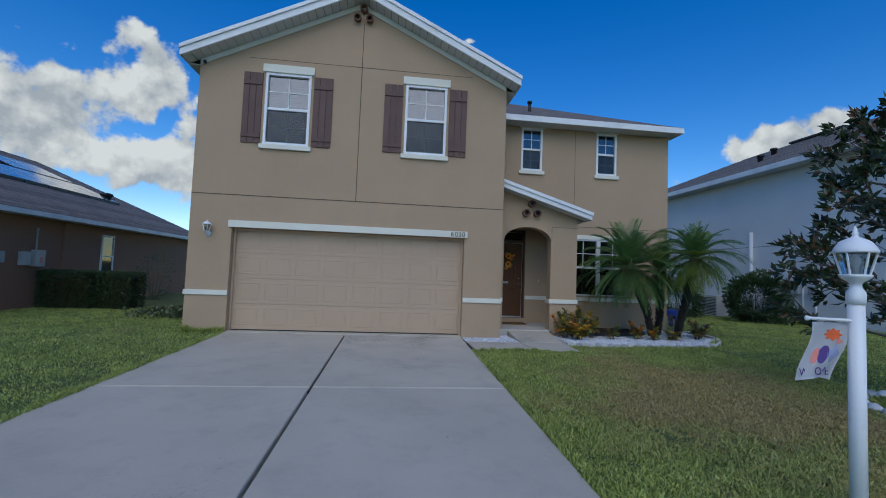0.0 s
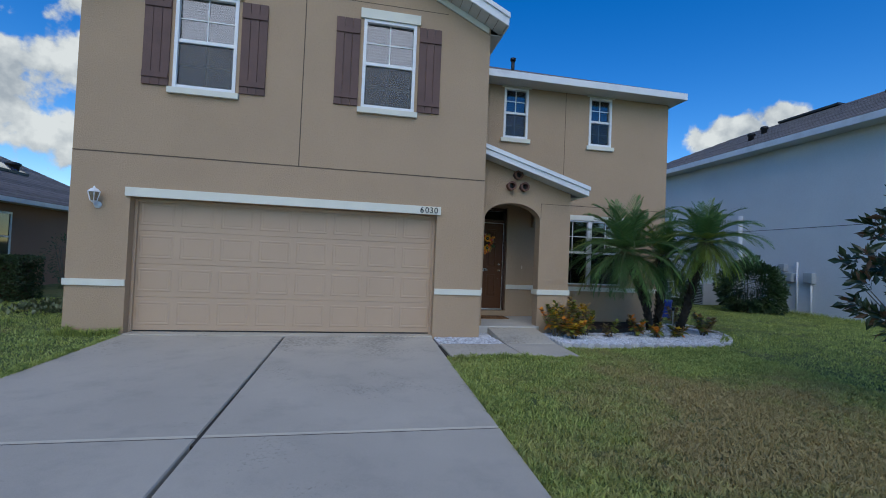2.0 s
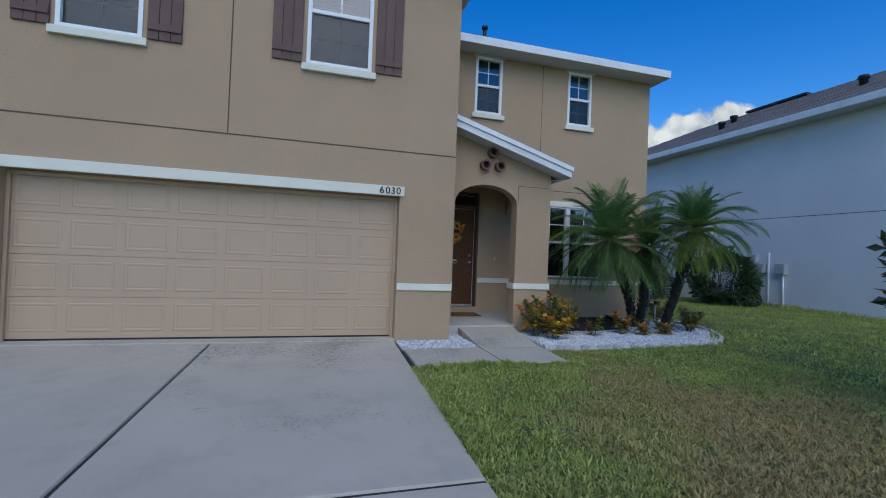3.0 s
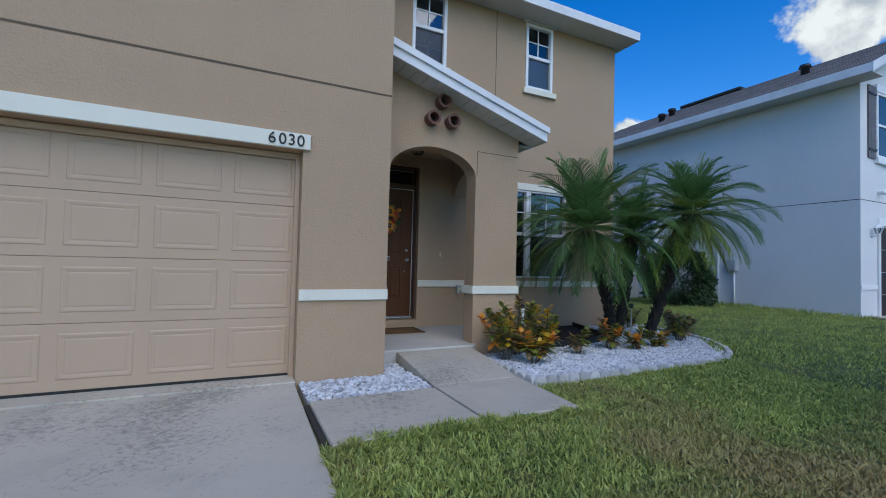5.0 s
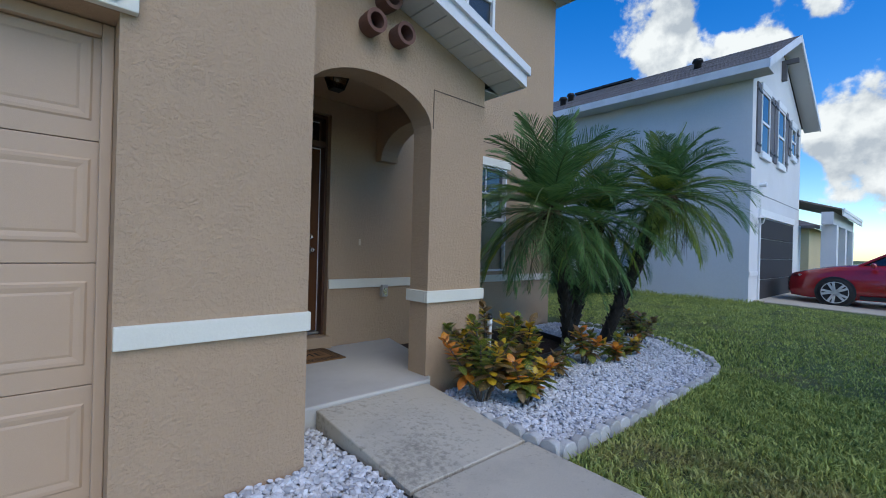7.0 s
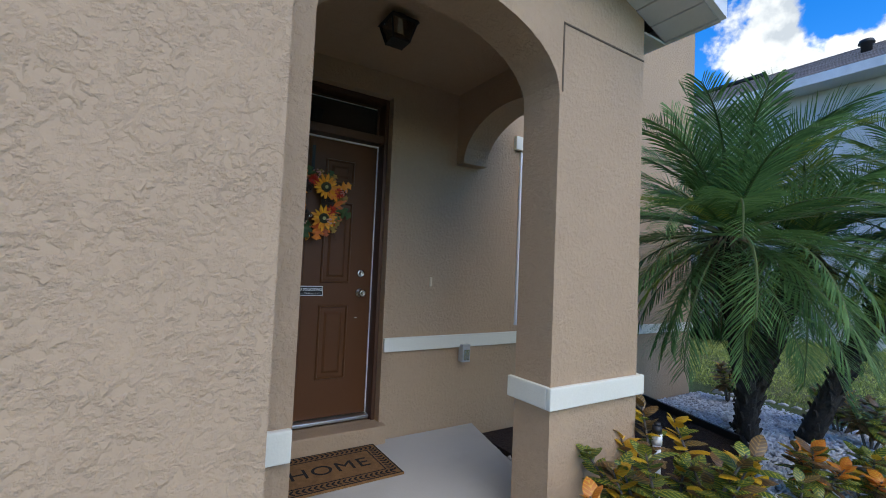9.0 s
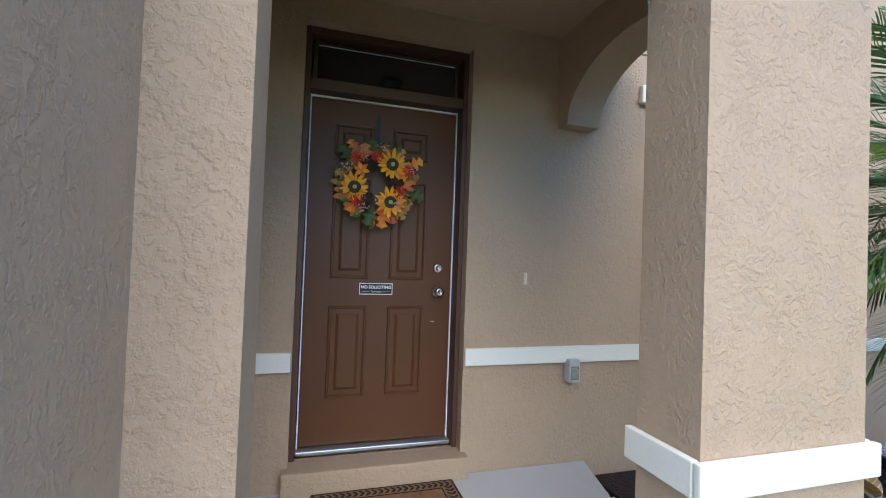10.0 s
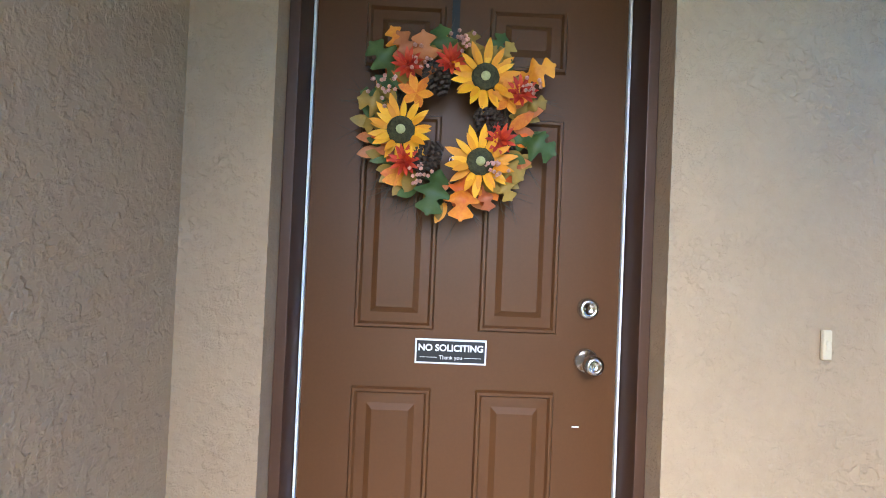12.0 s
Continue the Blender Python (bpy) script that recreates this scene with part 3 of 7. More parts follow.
# ---- garage door ----
def garage_door(name, x0, x1, z0, z1, y, sections, cols, material, label):
    g = thing(name, label=label, category="garage door", kind="structure")
    h = (z1 - z0) / sections
    pw = (x1 - x0) / cols
    for i in range(sections):
        za = z0 + i * h + 0.0015; zb = z0 + (i + 1) * h - 0.0015
        bm = bmesh.new()
        box(bm, x0, x1, y, y + 0.045, za, zb, 0.004)
        part("section", bm, material, g)
        for c in range(cols):
            xa, xb = x0 + c * pw + 0.05, x0 + (c + 1) * pw - 0.05
            pa, pb = za + 0.085, zb - 0.075
            # embossed frame: a sunk groove between two raised lips
            bm = bmesh.new()
            rings = []
            for inset, d in ((0, 0.0005), (0.01, -0.005), (0.024, -0.005), (0.045, -0.001), (0.056, -0.0035)):
                rings.append([bm.verts.new((px, y + d, pz)) for px, pz in ((xa + inset, pa + inset), (xb - inset, pa + inset), (xb - inset, pb - inset), (xa + inset, pb - inset))])
            for r, q in zip(rings, rings[1:]):
                for k in range(4):
                    bm.faces.new((r[k], r[(k + 1) % 4], q[(k + 1) % 4], q[k]))
            bm.faces.new(rings[-1])
            part("raised_panel", bm, material, g)
    boxed("bottom_seal", (x0, x1, y + 0.005, y + 0.04, z0 - 0.022, z0), BLACK, g, "black rubber seal")
    return g


garage_door("garage_door", -2.42, 2.42, 0.135, 2.27, 0.2, 4, 8, GARAGE, "closed tan sectional garage door with raised panels")
for s in (-1, 1):
    trim_piece("trim_jamb", (*sorted((s * 2.439, s * 2.395)), 0.155, 0.198, 0.11, 2.245), "tan door stop beside the garage door", GARAGE)
trim_piece("trim_jamb", (-2.394, 2.394, 0.155, 0.198, 2.19, 2.245), "tan door stop over the garage door", GARAGE)

# ---- lettering ----
def letters(name, text, size, material, parent, m, depth=0.002, label="", spacing=1.0, bold=0.0):
    """Raised letters from the built-in font, standing in the local x-z plane after the pose m."""
    cu = bpy.data.curves.new(name, "FONT")
    cu.body, cu.size, cu.extrude, cu.align_x, cu.align_y = text, size, depth, "CENTER", "CENTER"
    cu.space_character, cu.offset = spacing, bold
    tmp = new("lettering", cu)
    me = bpy.data.meshes.new_from_object(tmp.evaluated_get(bpy.context.evaluated_depsgraph_get()))
    bpy.data.objects.remove(tmp)
    ob = new(name, me)
    ob.data.materials.clear(); ob.data.materials.append(material)
    if parent:
        ob.parent = parent
    ob.matrix_basis = m
    return tagged(ob, label)


INK = mat("black_ink", (0.012, 0.012, 0.014), 0.6, 0.05, 5, 60)
PAPERWHITE = mat("white_print", (0.8, 0.8, 0.8), 0.6, 0.03, 5, 60)
for ch, x in zip("6030", (2.16, 2.25, 2.33, 2.41)):
    n = letters("house_number", ch, 0.145, INK, None, pose(x, -0.052, 2.318, 90, 0, 0), 0.005, bold=0.0)
    tagged(n, f"black house number {ch} on the cream lintel board", "house number", "house numbers 6030")

# ---- front door ----
door = thing("door_1", label="closed brown six-panel front door with a dark transom", category="door", kind="structure")
DX0, DX1, DZ0, DZ1, DY = 3.572, 4.438, 0.378, 2.366, 2.232
bm = bmesh.new(); box(bm, DX0, DX1, DY, DY + 0.044, DZ0, DZ1, 0.003)
leaf = part("leaf", bm, DOORBROWN, door)
for (xa, xb) in ((3.709, 3.928), (4.050, 4.267)):
    for (za, zb) in ((0.645, 1.170), (1.330, 1.920), (2.050, 2.226)):
        bm = bmesh.new(); rings = []
        for inset, d in ((0, -0.001), (0.005, -0.010), (0.012, -0.010), (0.018, -0.001), (0.044, -0.002), (0.060, -0.012)):
            rings.append([bm.verts.new((px, DY + d, pz)) for px, pz in ((xa + inset, za + inset), (xb - inset, za + inset), (xb - inset, zb - inset), (xa + inset, zb - inset))])
        for r, q in zip(rings, rings[1:]):
            for k in range(4):
                bm.faces.new((r[k], r[(k + 1) % 4], q[(k + 1) % 4], q[k]))
        bm.faces.new(rings[-1])
        part("raised_panel", bm, DOORBROWN, leaf)
bm = bmesh.new(); lathe(bm, [(0.034, 0), (0.034, -0.006), (0.028, -0.012), (0.012, -0.016), (0.012, -0.034), (0.022, -0.04), (0.027, -0.052), (0.026, -0.066), (0.018, -0.072), (0.014, -0.0725), (0.0138, -0.070)], 24, (4.352, DY - 0.001, 1.262), "y")
part("door_knob", bm, CHROME, leaf, "polished nickel door knob", smooth=True)
bm = bmesh.new(); lathe(bm, [(0.030, 0), (0.030, -0.008), (0.024, -0.016), (0.016, -0.018), (0.0155, -0.016)], 24, (4.352, DY - 0.001, 1.405), "y")
part("deadbolt", bm, CHROME, leaf, "round satin nickel deadbolt", smooth=True)
bm = bmesh.new(); lathe(bm, [(0.012, 0), (0.012, -0.004), (0.007, -0.0045), (0.007, -0.002)], 16, (3.962, DY - 0.001, 1.80), "y")
part("peephole", bm, CHROME, leaf, "small brass peephole", smooth=True)
boxed("scratch", (4.32, 4.34, DY - 0.0016, DY - 0.0008, 1.076, 1.08), PAPERWHITE, leaf, "chipped paint scratch")
SEAL = mat("white_weatherstrip", (0.75, 0.76, 0.78), 0.5, 0.04, 4, 40)
boxed("weatherstrip", (3.564, 3.5705, DY - 0.006, DY + 0.03, 0.352, 2.378), SEAL, door, "white weatherstrip")
boxed("weatherstrip", (4.4395, 4.446, DY - 0.006, DY + 0.03, 0.352, 2.378), SEAL, door, "white weatherstrip")
boxed("weatherstrip", (3.571, 4.439, DY - 0.006, DY + 0.03, 2.368, 2.377), SEAL, door, "white weatherstrip")
boxed("jamb", (3.531, 3.56, 2.13, 2.278, 0.335, 2.718), FRAMEBROWN, door, "dark brown door frame", 0.003)
boxed("jamb", (4.45, 4.479, 2.13, 2.278, 0.335, 2.718), FRAMEBROWN, door, "dark brown door frame", 0.003)
boxed("head", (3.561, 4.449, 2.13, 2.278, 2.682, 2.718), FRAMEBROWN, door, "dark brown door frame", 0.003)
boxed("transom_bar", (3.561, 4.449, 2.14, 2.278, 2.379, 2.44), FRAMEBROWN, door, "dark brown door frame", 0.003)
bm = bmesh.new(); box(bm, 3.595, 4.415, 2.215, 2.222, 2.455, 2.652)
TRANSOM = mat("dark_transom_glass", (0.012, 0.013, 0.015), 0.04, 0.05, 2, 20, spec=0.7)
part("transom_pane", bm, TRANSOM, door, "dark reflecting transom glass")
bm = bmesh.new()
for d in ((3.575, 3.594, 2.441, 2.681), (4.416, 4.435, 2.441, 2.681)):
    box(bm, d[0], d[1], 2.205, 2.235, d[2], d[3], 0.002)
box(bm, 3.5945, 4.4155, 2.205, 2.235, 2.653, 2.675, 0.002); box(bm, 3.5945, 4.4155, 2.205, 2.235, 2.441, 2.454, 0.002)
part("transom_frame", bm, FRAMEBROWN, door)
boxed("transom_bead", (3.60, 4.41, 2.203, 2.2045, 2.648, 2.654), SEAL, door, "pale glazing bead")
bm = bmesh.new(); box(bm, 3.53, 4.48, 2.279, 2.30, 0.2, 2.85)
part("backing", bm, UNLIT_ROOM, door)
ALU = mat("aluminium_threshold", (0.55, 0.56, 0.58), 0.35, 0.06, 8, 90, metal=0.9)
boxed("threshold", (3.561, 4.449, 2.172, 2.277, 0.347, 0.372), ALU, door, "ridged aluminium threshold", 0.006)
bm = bmesh.new(); box(bm, 3.50, 4.51, 1.985, 2.168, 0.2, 0.344, 0.012)
thing("door_step", bm, STUCCO, "tan stucco step block below the door", "step", kind="structure")

sign = thing("door_sign", label="small dark NO SOLICITING sign on the front door", category="sign")
boxed("plate", (3.8800, 4.0760, DY - 0.0045, DY - 0.0012, 1.238, 1.306), PAPERWHITE, sign, "white sign border", 0.001)
boxed("field", (3.8845, 4.0715, DY - 0.0055, DY - 0.0046, 1.243, 1.301), INK, sign, "dark printed field")
letters("lettering", "NO SOLICITING", 0.0248, PAPERWHITE, sign, pose(3.978, DY - 0.0062, 1.2815, 90), 0.0003, "white printed letters", bold=0.0007)
letters("lettering", "Thank you", 0.015, PAPERWHITE, sign, pose(3.978, DY - 0.0062, 1.256, 90), 0.0003, "white printed letters")
for xa, xb in ((3.894, 3.94), (4.016, 4.062)):
    boxed("rule", (xa, xb, DY - 0.0062, DY - 0.0056, 1.2555, 1.2567), PAPERWHITE, sign)

# ---- wreath ----
def petal_mesh(length, width, lift, droop=0.0, n=6, lobes=0):
    """A leaf or petal along local z with a folded midrib, its front towards -y."""
    bm = bmesh.new()
    rows = []
    for i in range(n + 1):
        t = i / n
        w = width * (math.sin(math.pi * min(1, t * 0.94 + 0.05)) ** 0.75) * (1 + (0.35 * math.cos(t * math.pi * 2 * lobes) if lobes else 0))
        y = -lift * math.sin(math.pi * t * 0.5) + droop * t * t
        rows.append([bm.verts.new((-w / 2, y + w * 0.12, length * t)), bm.verts.new((0, y, length * t)), bm.verts.new((w / 2, y + w * 0.12, length * t))])
    for a, b in zip(rows, rows[1:]):
        for k in range(2):
            bm.faces.new((a[k], a[k + 1], b[k + 1], b[k]))
    return finish(bm, "leaf", True)


def oak_mesh(length, width, n=18, lobes=3):
    """A lobed oak leaf along local z: rounded lobes in pairs that sweep forward, folded at the midrib."""
    bm = bmesh.new()
    rows = []
    for i in range(n + 1):
        t = i / n
        env = math.sin(math.pi * min(1, t * 0.93 + 0.045)) ** 0.7
        w = width * env * (0.65 + 0.35 * math.cos(2 * math.pi * (lobes * t - 0.45)))
        y = -0.022 * math.sin(math.pi * t * 0.8) + 0.006 * math.sin(9 * t)
        z = length * t
        rows.append([bm.verts.new((-w / 2, y + w * 0.16, z + w * 0.10)), bm.verts.new((-w / 4, y + w * 0.03, z + w * 0.07)), bm.verts.new((0, y, z)), bm.verts.new((w / 4, y + w * 0.03, z + w * 0.07)), bm.verts.new((w / 2, y + w * 0.16, z + w * 0.10))])
    for a, b in zip(rows, rows[1:]):
        for k in range(4):
            bm.faces.new((a[k], a[k + 1], b[k + 1], b[k]))
    return finish(bm, "leaf", True)


def leafy(name, rgb, rgb2, rough=0.55, vein=0.0, trans=0.25):
    m = mat(name, rgb, rough, 0.25, 18, 90, rand=0.5)
    N, L = m.node_tree.nodes, m.node_tree.links
    ramp = [n for n in N if n.type == "VALTORGB"][0]
    ramp.color_ramp.elements[0].color = (*rgb, 1); ramp.color_ramp.elements[1].color = (*rgb2, 1)
    return m


YELLOW = leafy("sunflower_petal", (0.76, 0.26, 0.006), (0.93, 0.43, 0.012))
ORANGE = leafy("autumn_orange", (0.62, 0.10, 0.012), (0.85, 0.32, 0.03))
RED = leafy("autumn_red", (0.50, 0.025, 0.012), (0.68, 0.07, 0.02))
WGREEN = leafy("silk_leaf_green", (0.045, 0.085, 0.022), (0.09, 0.14, 0.035))
OLIVE = leafy("silk_leaf_olive", (0.26, 0.15, 0.025), (0.38, 0.22, 0.04))
RUST = leafy("silk_leaf_rust", (0.42, 0.10, 0.035), (0.55, 0.18, 0.06))
CONE = mat("pine_cone", (0.06, 0.036, 0.026), 0.8, 0.4, 30, 90)
DISC = mat("sunflower_disc", (0.05, 0.045, 0.018), 0.9, 0.6, 120, 300, bump=0.8, bump_scale=400)
PALEDISC = mat("sunflower_heart", (0.42, 0.42, 0.2), 0.9, 0.2, 100, 200)
BERRY = mat("berries", (0.62, 0.30, 0.24), 0.4, 0.3, 60, 200)
TWIG = mat("grapevine_twig", (0.075, 0.05, 0.032), 0.9, 0.4, 20, 90)
rng = random.Random(7)
WC = Vector((3.955, DY - 0.045, 1.875))
wreath = thing("wreath", label="autumn wreath of silk sunflowers, leaves and pine cones on a strap", category="wreath", at=WC)
for k in range(9):
    bm = bmesh.new(); ph = rng.random() * 6.28
    pts = [((0.185 + 0.022 * math.sin(5 * a + ph) + 0.008 * k / 9) * math.cos(a), 0.015 * math.sin(3 * a + ph) + 0.012, (0.185 + 0.022 * math.sin(4 * a + ph)) * math.sin(a)) for a in [2 * math.pi * i / 40 + ph for i in range(39)]]
    tube(bm, pts, 0.0045, 5)
    part("vine", bm, TWIG, wreath)
bm = bmesh.new()
for k in range(150):
    a = rng.gauss(3.5, 0.9) if k % 2 else rng.random() * 6.28; r0 = 0.2; r1 = 0.27 + 0.09 * rng.random(); da = rng.uniform(-0.35, 0.35)
    tube(bm, [(r0 * math.cos(a), 0.01, r0 * math.sin(a)), ((r0 + r1) / 2 * math.cos(a + da / 2), -0.005, (r0 + r1) / 2 * math.sin(a + da / 2)), (r1 * math.cos(a + da), 0.0, r1 * math.sin(a + da))], [0.0012, 0.001, 0.0005], 4)
part("twig_spray", bm, TWIG, wreath, kind="stuff")
boxed("strap", (-0.013, 0.011, 0.028, 0.034, 0.17, 0.485), BLACK, wreath, "black fabric hanging strap")


def place_leaf(me, material, x, z, ang, y=-0.02, s=1.0, tilt=0.0, parent=wreath, name="leaf"):
    me2 = me.copy(); me2.materials.append(material)
    ob = new(name, me2); ob.parent = parent
    ob.matrix_basis = Matrix.Translation((x, y, z)) @ Matrix.Rotation(-ang, 4, "Y") @ Matrix.Rotation(tilt, 4, "X") @ Matrix.Diagonal((s, s, s, 1))
    return ob


P_SUN, P_MUM, L_OAK, L_PLAIN = petal_mesh(0.074, 0.0225, 0.012), petal_mesh(0.052, 0.014, 0.02), oak_mesh(0.125, 0.098), petal_mesh(0.095, 0.045, 0.02)
for x, z, s in ((0.092, 0.145, 1.0), (-0.152, -0.024, 0.95), (0.087, -0.108, 0.98)):
    f = new("sunflower"); f.parent = wreath; f.location = (x, -0.035, z)
    for ring_n, sc, yy in ((14, 1.08, 0.0), (12, 0.9, -0.008)):
        for i in range(ring_n):
            a = 2 * math.pi * (i + 0.3 * rng.random()) / ring_n
            place_leaf(P_SUN, YELLOW, 0.028 * math.sin(-a) * -1, 0.028 * math.cos(a), -a, yy, s * sc * rng.uniform(0.88, 1.1), rng.uniform(-0.1, 0.3), f, "petal")
    bm = bmesh.new(); lathe(bm, [(0.040, 0), (0.042, -0.006), (0.037, -0.014), (0.022, -0.016), (0.013, -0.0125)], 20, (0, -0.004, 0), "y")
    part("seed_disc", bm, DISC, f, smooth=True)
    bm = bmesh.new(); lathe(bm, [(0.014, 0), (0.014, -0.004), (0.008, -0.007)], 14, (0, -0.0165, 0), "y")
    part("heart", bm, PALEDISC, f, smooth=True)
for x, z in ((-0.012, 0.188), (0.144, -0.04), (-0.138, -0.116), (-0.14, 0.17), (0.20, 0.105)):
    f = new("red_flower"); f.parent = wreath; f.location = (x, -0.03, z)
    for ring_n, sc, ti in ((12, 1.0, 0.15), (9, 0.8, 0.55), (6, 0.6, 0.95)):
        for i in range(ring_n):
            a = 2 * math.pi * (i + 0.5 * rng.random()) / ring_n
            place_leaf(P_MUM, RED, 0, 0, a, -0.004, sc, ti, f, "petal")
for x, z in ((-0.112, 0.092), (0.165, 0.085)):
    f = new("orange_flower"); f.parent = wreath; f.location = (x, -0.03, z)
    for i in range(6):
        place_leaf(L_PLAIN, ORANGE, 0, 0, 2 * math.pi * i / 6 + 0.3, 0, 0.62, 0.25, f, "petal")
for m_, lst in ((ORANGE, ((0.19, 0.14, -1.15, 1.0), (0.04, -0.15, 3.1, 1.15), (0.06, -0.14, 2.7, 0.9), (-0.15, 0.2, 0.5, 0.8))),
                (WGREEN, ((-0.03, 0.18, 0.15, 1.0), (-0.16, 0.14, 0.8, 1.1), (0.19, -0.02, -2.0, 1.1), (-0.03, -0.13, 2.9, 1.25), (-0.2, 0.06, 1.2, 0.7), (0.1, 0.2, -0.5, 0.8), (-0.19, -0.1, 1.9, 0.6), (0.2, 0.05, -1.4, 0.6))),
                (OLIVE, ((-0.18, 0.04, 1.35, 0.9), (0.04, 0.19, -0.1, 0.8), (0.13, -0.09, -2.2, 0.9), (0.14, -0.14, -2.6, 0.75), (0.2, 0.06, -1.3, 0.7), (-0.1, -0.16, 2.5, 0.65), (-0.17, 0.0, 1.7, 0.8), (0.12, 0.19, -0.7, 0.7))),
                (RUST, ((-0.11, 0.16, 0.55, 1.05), (-0.085, 0.14, 0.1, 1.1), (0.0, -0.17, 2.2, 0.6), (0.1, -0.17, -2.9, 0.7)))):
    for x, z, a, s in lst:
        place_leaf(L_OAK if s > 0.65 else L_PLAIN, m_, x, z, a, -0.012, s, rng.uniform(0.0, 0.3))
for i in range(170):
    a = rng.random() * 6.28
    place_leaf(L_PLAIN, rng.choice((OLIVE, WGREEN, RUST, ORANGE, OLIVE)), rng.uniform(0.17, 0.23) * math.cos(a), rng.uniform(0.17, 0.23) * math.sin(a), a - math.pi / 2 + rng.uniform(-0.8, 0.8), 0.0, rng.uniform(0.45, 0.9), rng.uniform(-0.1, 0.45))
for x, z, a in ((-0.055, 0.145, 0.4), (0.108, 0.018, 0.9), (-0.076, -0.1, 2.3)):
    bm = bmesh.new()
    for j in range(9):
        r = 0.027 * math.sin(math.pi * (j + 0.8) / 10.2)
        for i in range(9):
            b = 2 * math.pi * (i + 0.5 * (j % 2)) / 9
            vs = box(bm, -0.006, 0.006, -0.004, 0.004, -0.003, 0.003)
            bmesh.ops.transform(bm, verts=vs, matrix=Matrix.Translation((r * math.cos(b), r * math.sin(b), (j - 4.5) * 0.0095)) @ Matrix.Rotation(b, 4, "Z") @ Matrix.Rotation(0.5, 4, "Y"))
    pc = part("pine_cone", bm, CONE, wreath); pc.matrix_basis = Matrix.Translation((x, -0.03, z)) @ Matrix.Rotation(-a, 4, "Y") @ Matrix.Diagonal((1.35, 1.2, 1.25, 1))
for x, z in ((0.02, 0.24), (-0.2, 0.1), (0.13, -0.125), (-0.09, -0.15), (0.22, 0.12), (-0.1, 0.19)):
    bm = bmesh.new()
    for i in range(16):
        bmesh.ops.create_icosphere(bm, subdivisions=1, radius=0.0066, matrix=Matrix.Translation((rng.gauss(0, 0.017), -0.056 + rng.gauss(0, 0.008), rng.gauss(0, 0.02))))
    b = part("berry_spray", bm, BERRY, wreath, smooth=True, kind="stuff"); b.location = (x, 0, z)

wreath.scale = (0.87, 0.87, 0.87)

# ---- porch things ----
COIR = mat("brown_coir", (0.26, 0.135, 0.05), 1.0, 0.35, 30, 400, bump=1.0, bump_scale=500, dist=0.006)
COIRBLACK = mat("black_coir_print", (0.015, 0.012, 0.01), 1.0, 0.4, 60, 300, bump=1.0, bump_scale=500)
doormat = thing("doormat", label="brown coir doormat printed HOME with a black leaf border", category="doormat", at=(4.03, 1.745, 0.222))
boxed("mat_base", (-0.38, 0.38, -0.235, 0.235, 0.0, 0.014), COIR, doormat, bevel=0.004)
bm = bmesh.new()
for d in ((-0.375, 0.375, -0.23, -0.222), (-0.375, 0.375, 0.222, 0.23), (-0.375, -0.367, -0.2215, 0.2215), (0.367, 0.375, -0.2215, 0.2215),
          (-0.30, 0.30, -0.155, -0.148), (-0.30, 0.30, 0.148, 0.155), (-0.30, -0.293, -0.1475, 0.1475), (0.293, 0.30, -0.1475, 0.1475)):
    box(bm, d[0], d[1], d[2], d[3], 0.0135, 0.0155)
for i in range(64):
    per = i / 64 * 2 * (0.67 + 0.38)
    if per < 0.67: x, y, a = -0.335 + per, -0.19, 0
    elif per < 1.05: x, y, a = 0.335, -0.19 + per - 0.67, 1.57
    elif per < 1.72: x, y, a = 0.335 - (per - 1.05), 0.19, 3.14
    else: x, y, a = -0.335, 0.19 - (per - 1.72), 4.71
    for sg in (-1, 1):
        b = a + sg * 0.8
        c = Vector((x, y, 0.0145)) + Vector((-math.sin(a), math.cos(a), 0)) * sg * 0.012
        pts = [(0.019 * math.cos(u), 0.0075 * math.sin(u)) for u in [2 * math.pi * k / 8 for k in range(8)]]
        bm.faces.new([bm.verts.new(c + Vector((p * math.cos(b) - q * math.sin(b), p * math.sin(b) + q * math.cos(b), 0.0008))) for p, q in pts])
part("border", bm, COIRBLACK, doormat, "black printed leaf border")
letters("lettering", "HOME", 0.165, COIRBLACK, doormat, pose(0, -0.005, 0.0145), 0.0008, "black printed letters", 1.12, 0.0)

lantern = thing("ceiling_lantern", label="black square lantern hanging from the porch ceiling", category="ceiling light", at=(4.15, 1.35, 2.88))
lantern.scale = (0.78, 0.78, 0.78)
bm = bmesh.new(); lathe(bm, [(0.06, 0), (0.06, -0.015), (0.02, -0.025), (0.012, -0.06)], 16)
part("canopy", bm, BLACK, lantern)
bm = bmesh.new()
prism(bm, [(-0.115, -0.06), (0.115, -0.06), (0.1, -0.045), (-0.1, -0.045)], -0.115, 0.115)
for sx in (-1, 1):
    for sy in (-1, 1):
        tube(bm, [(sx * 0.1, sy * 0.1, -0.06), (sx * 0.062, sy * 0.062, -0.2)], 0.007, 6)
prism(bm, [(-0.068, -0.2), (0.068, -0.2), (0.068, -0.188), (-0.068, -0.188)], -0.068, 0.068)
part("cage", bm, BLACK, lantern)
bm = bmesh.new(); lathe(bm, [(0.135, -0.062), (0.085, -0.187)], 4)
bmesh.ops.rotate(bm, verts=bm.verts, cent=(0, 0, 0), matrix=Matrix.Rotation(radians(45), 3, "Z"))
part("glass", bm, LAMPGLASS, lantern, "seeded lamp glass")

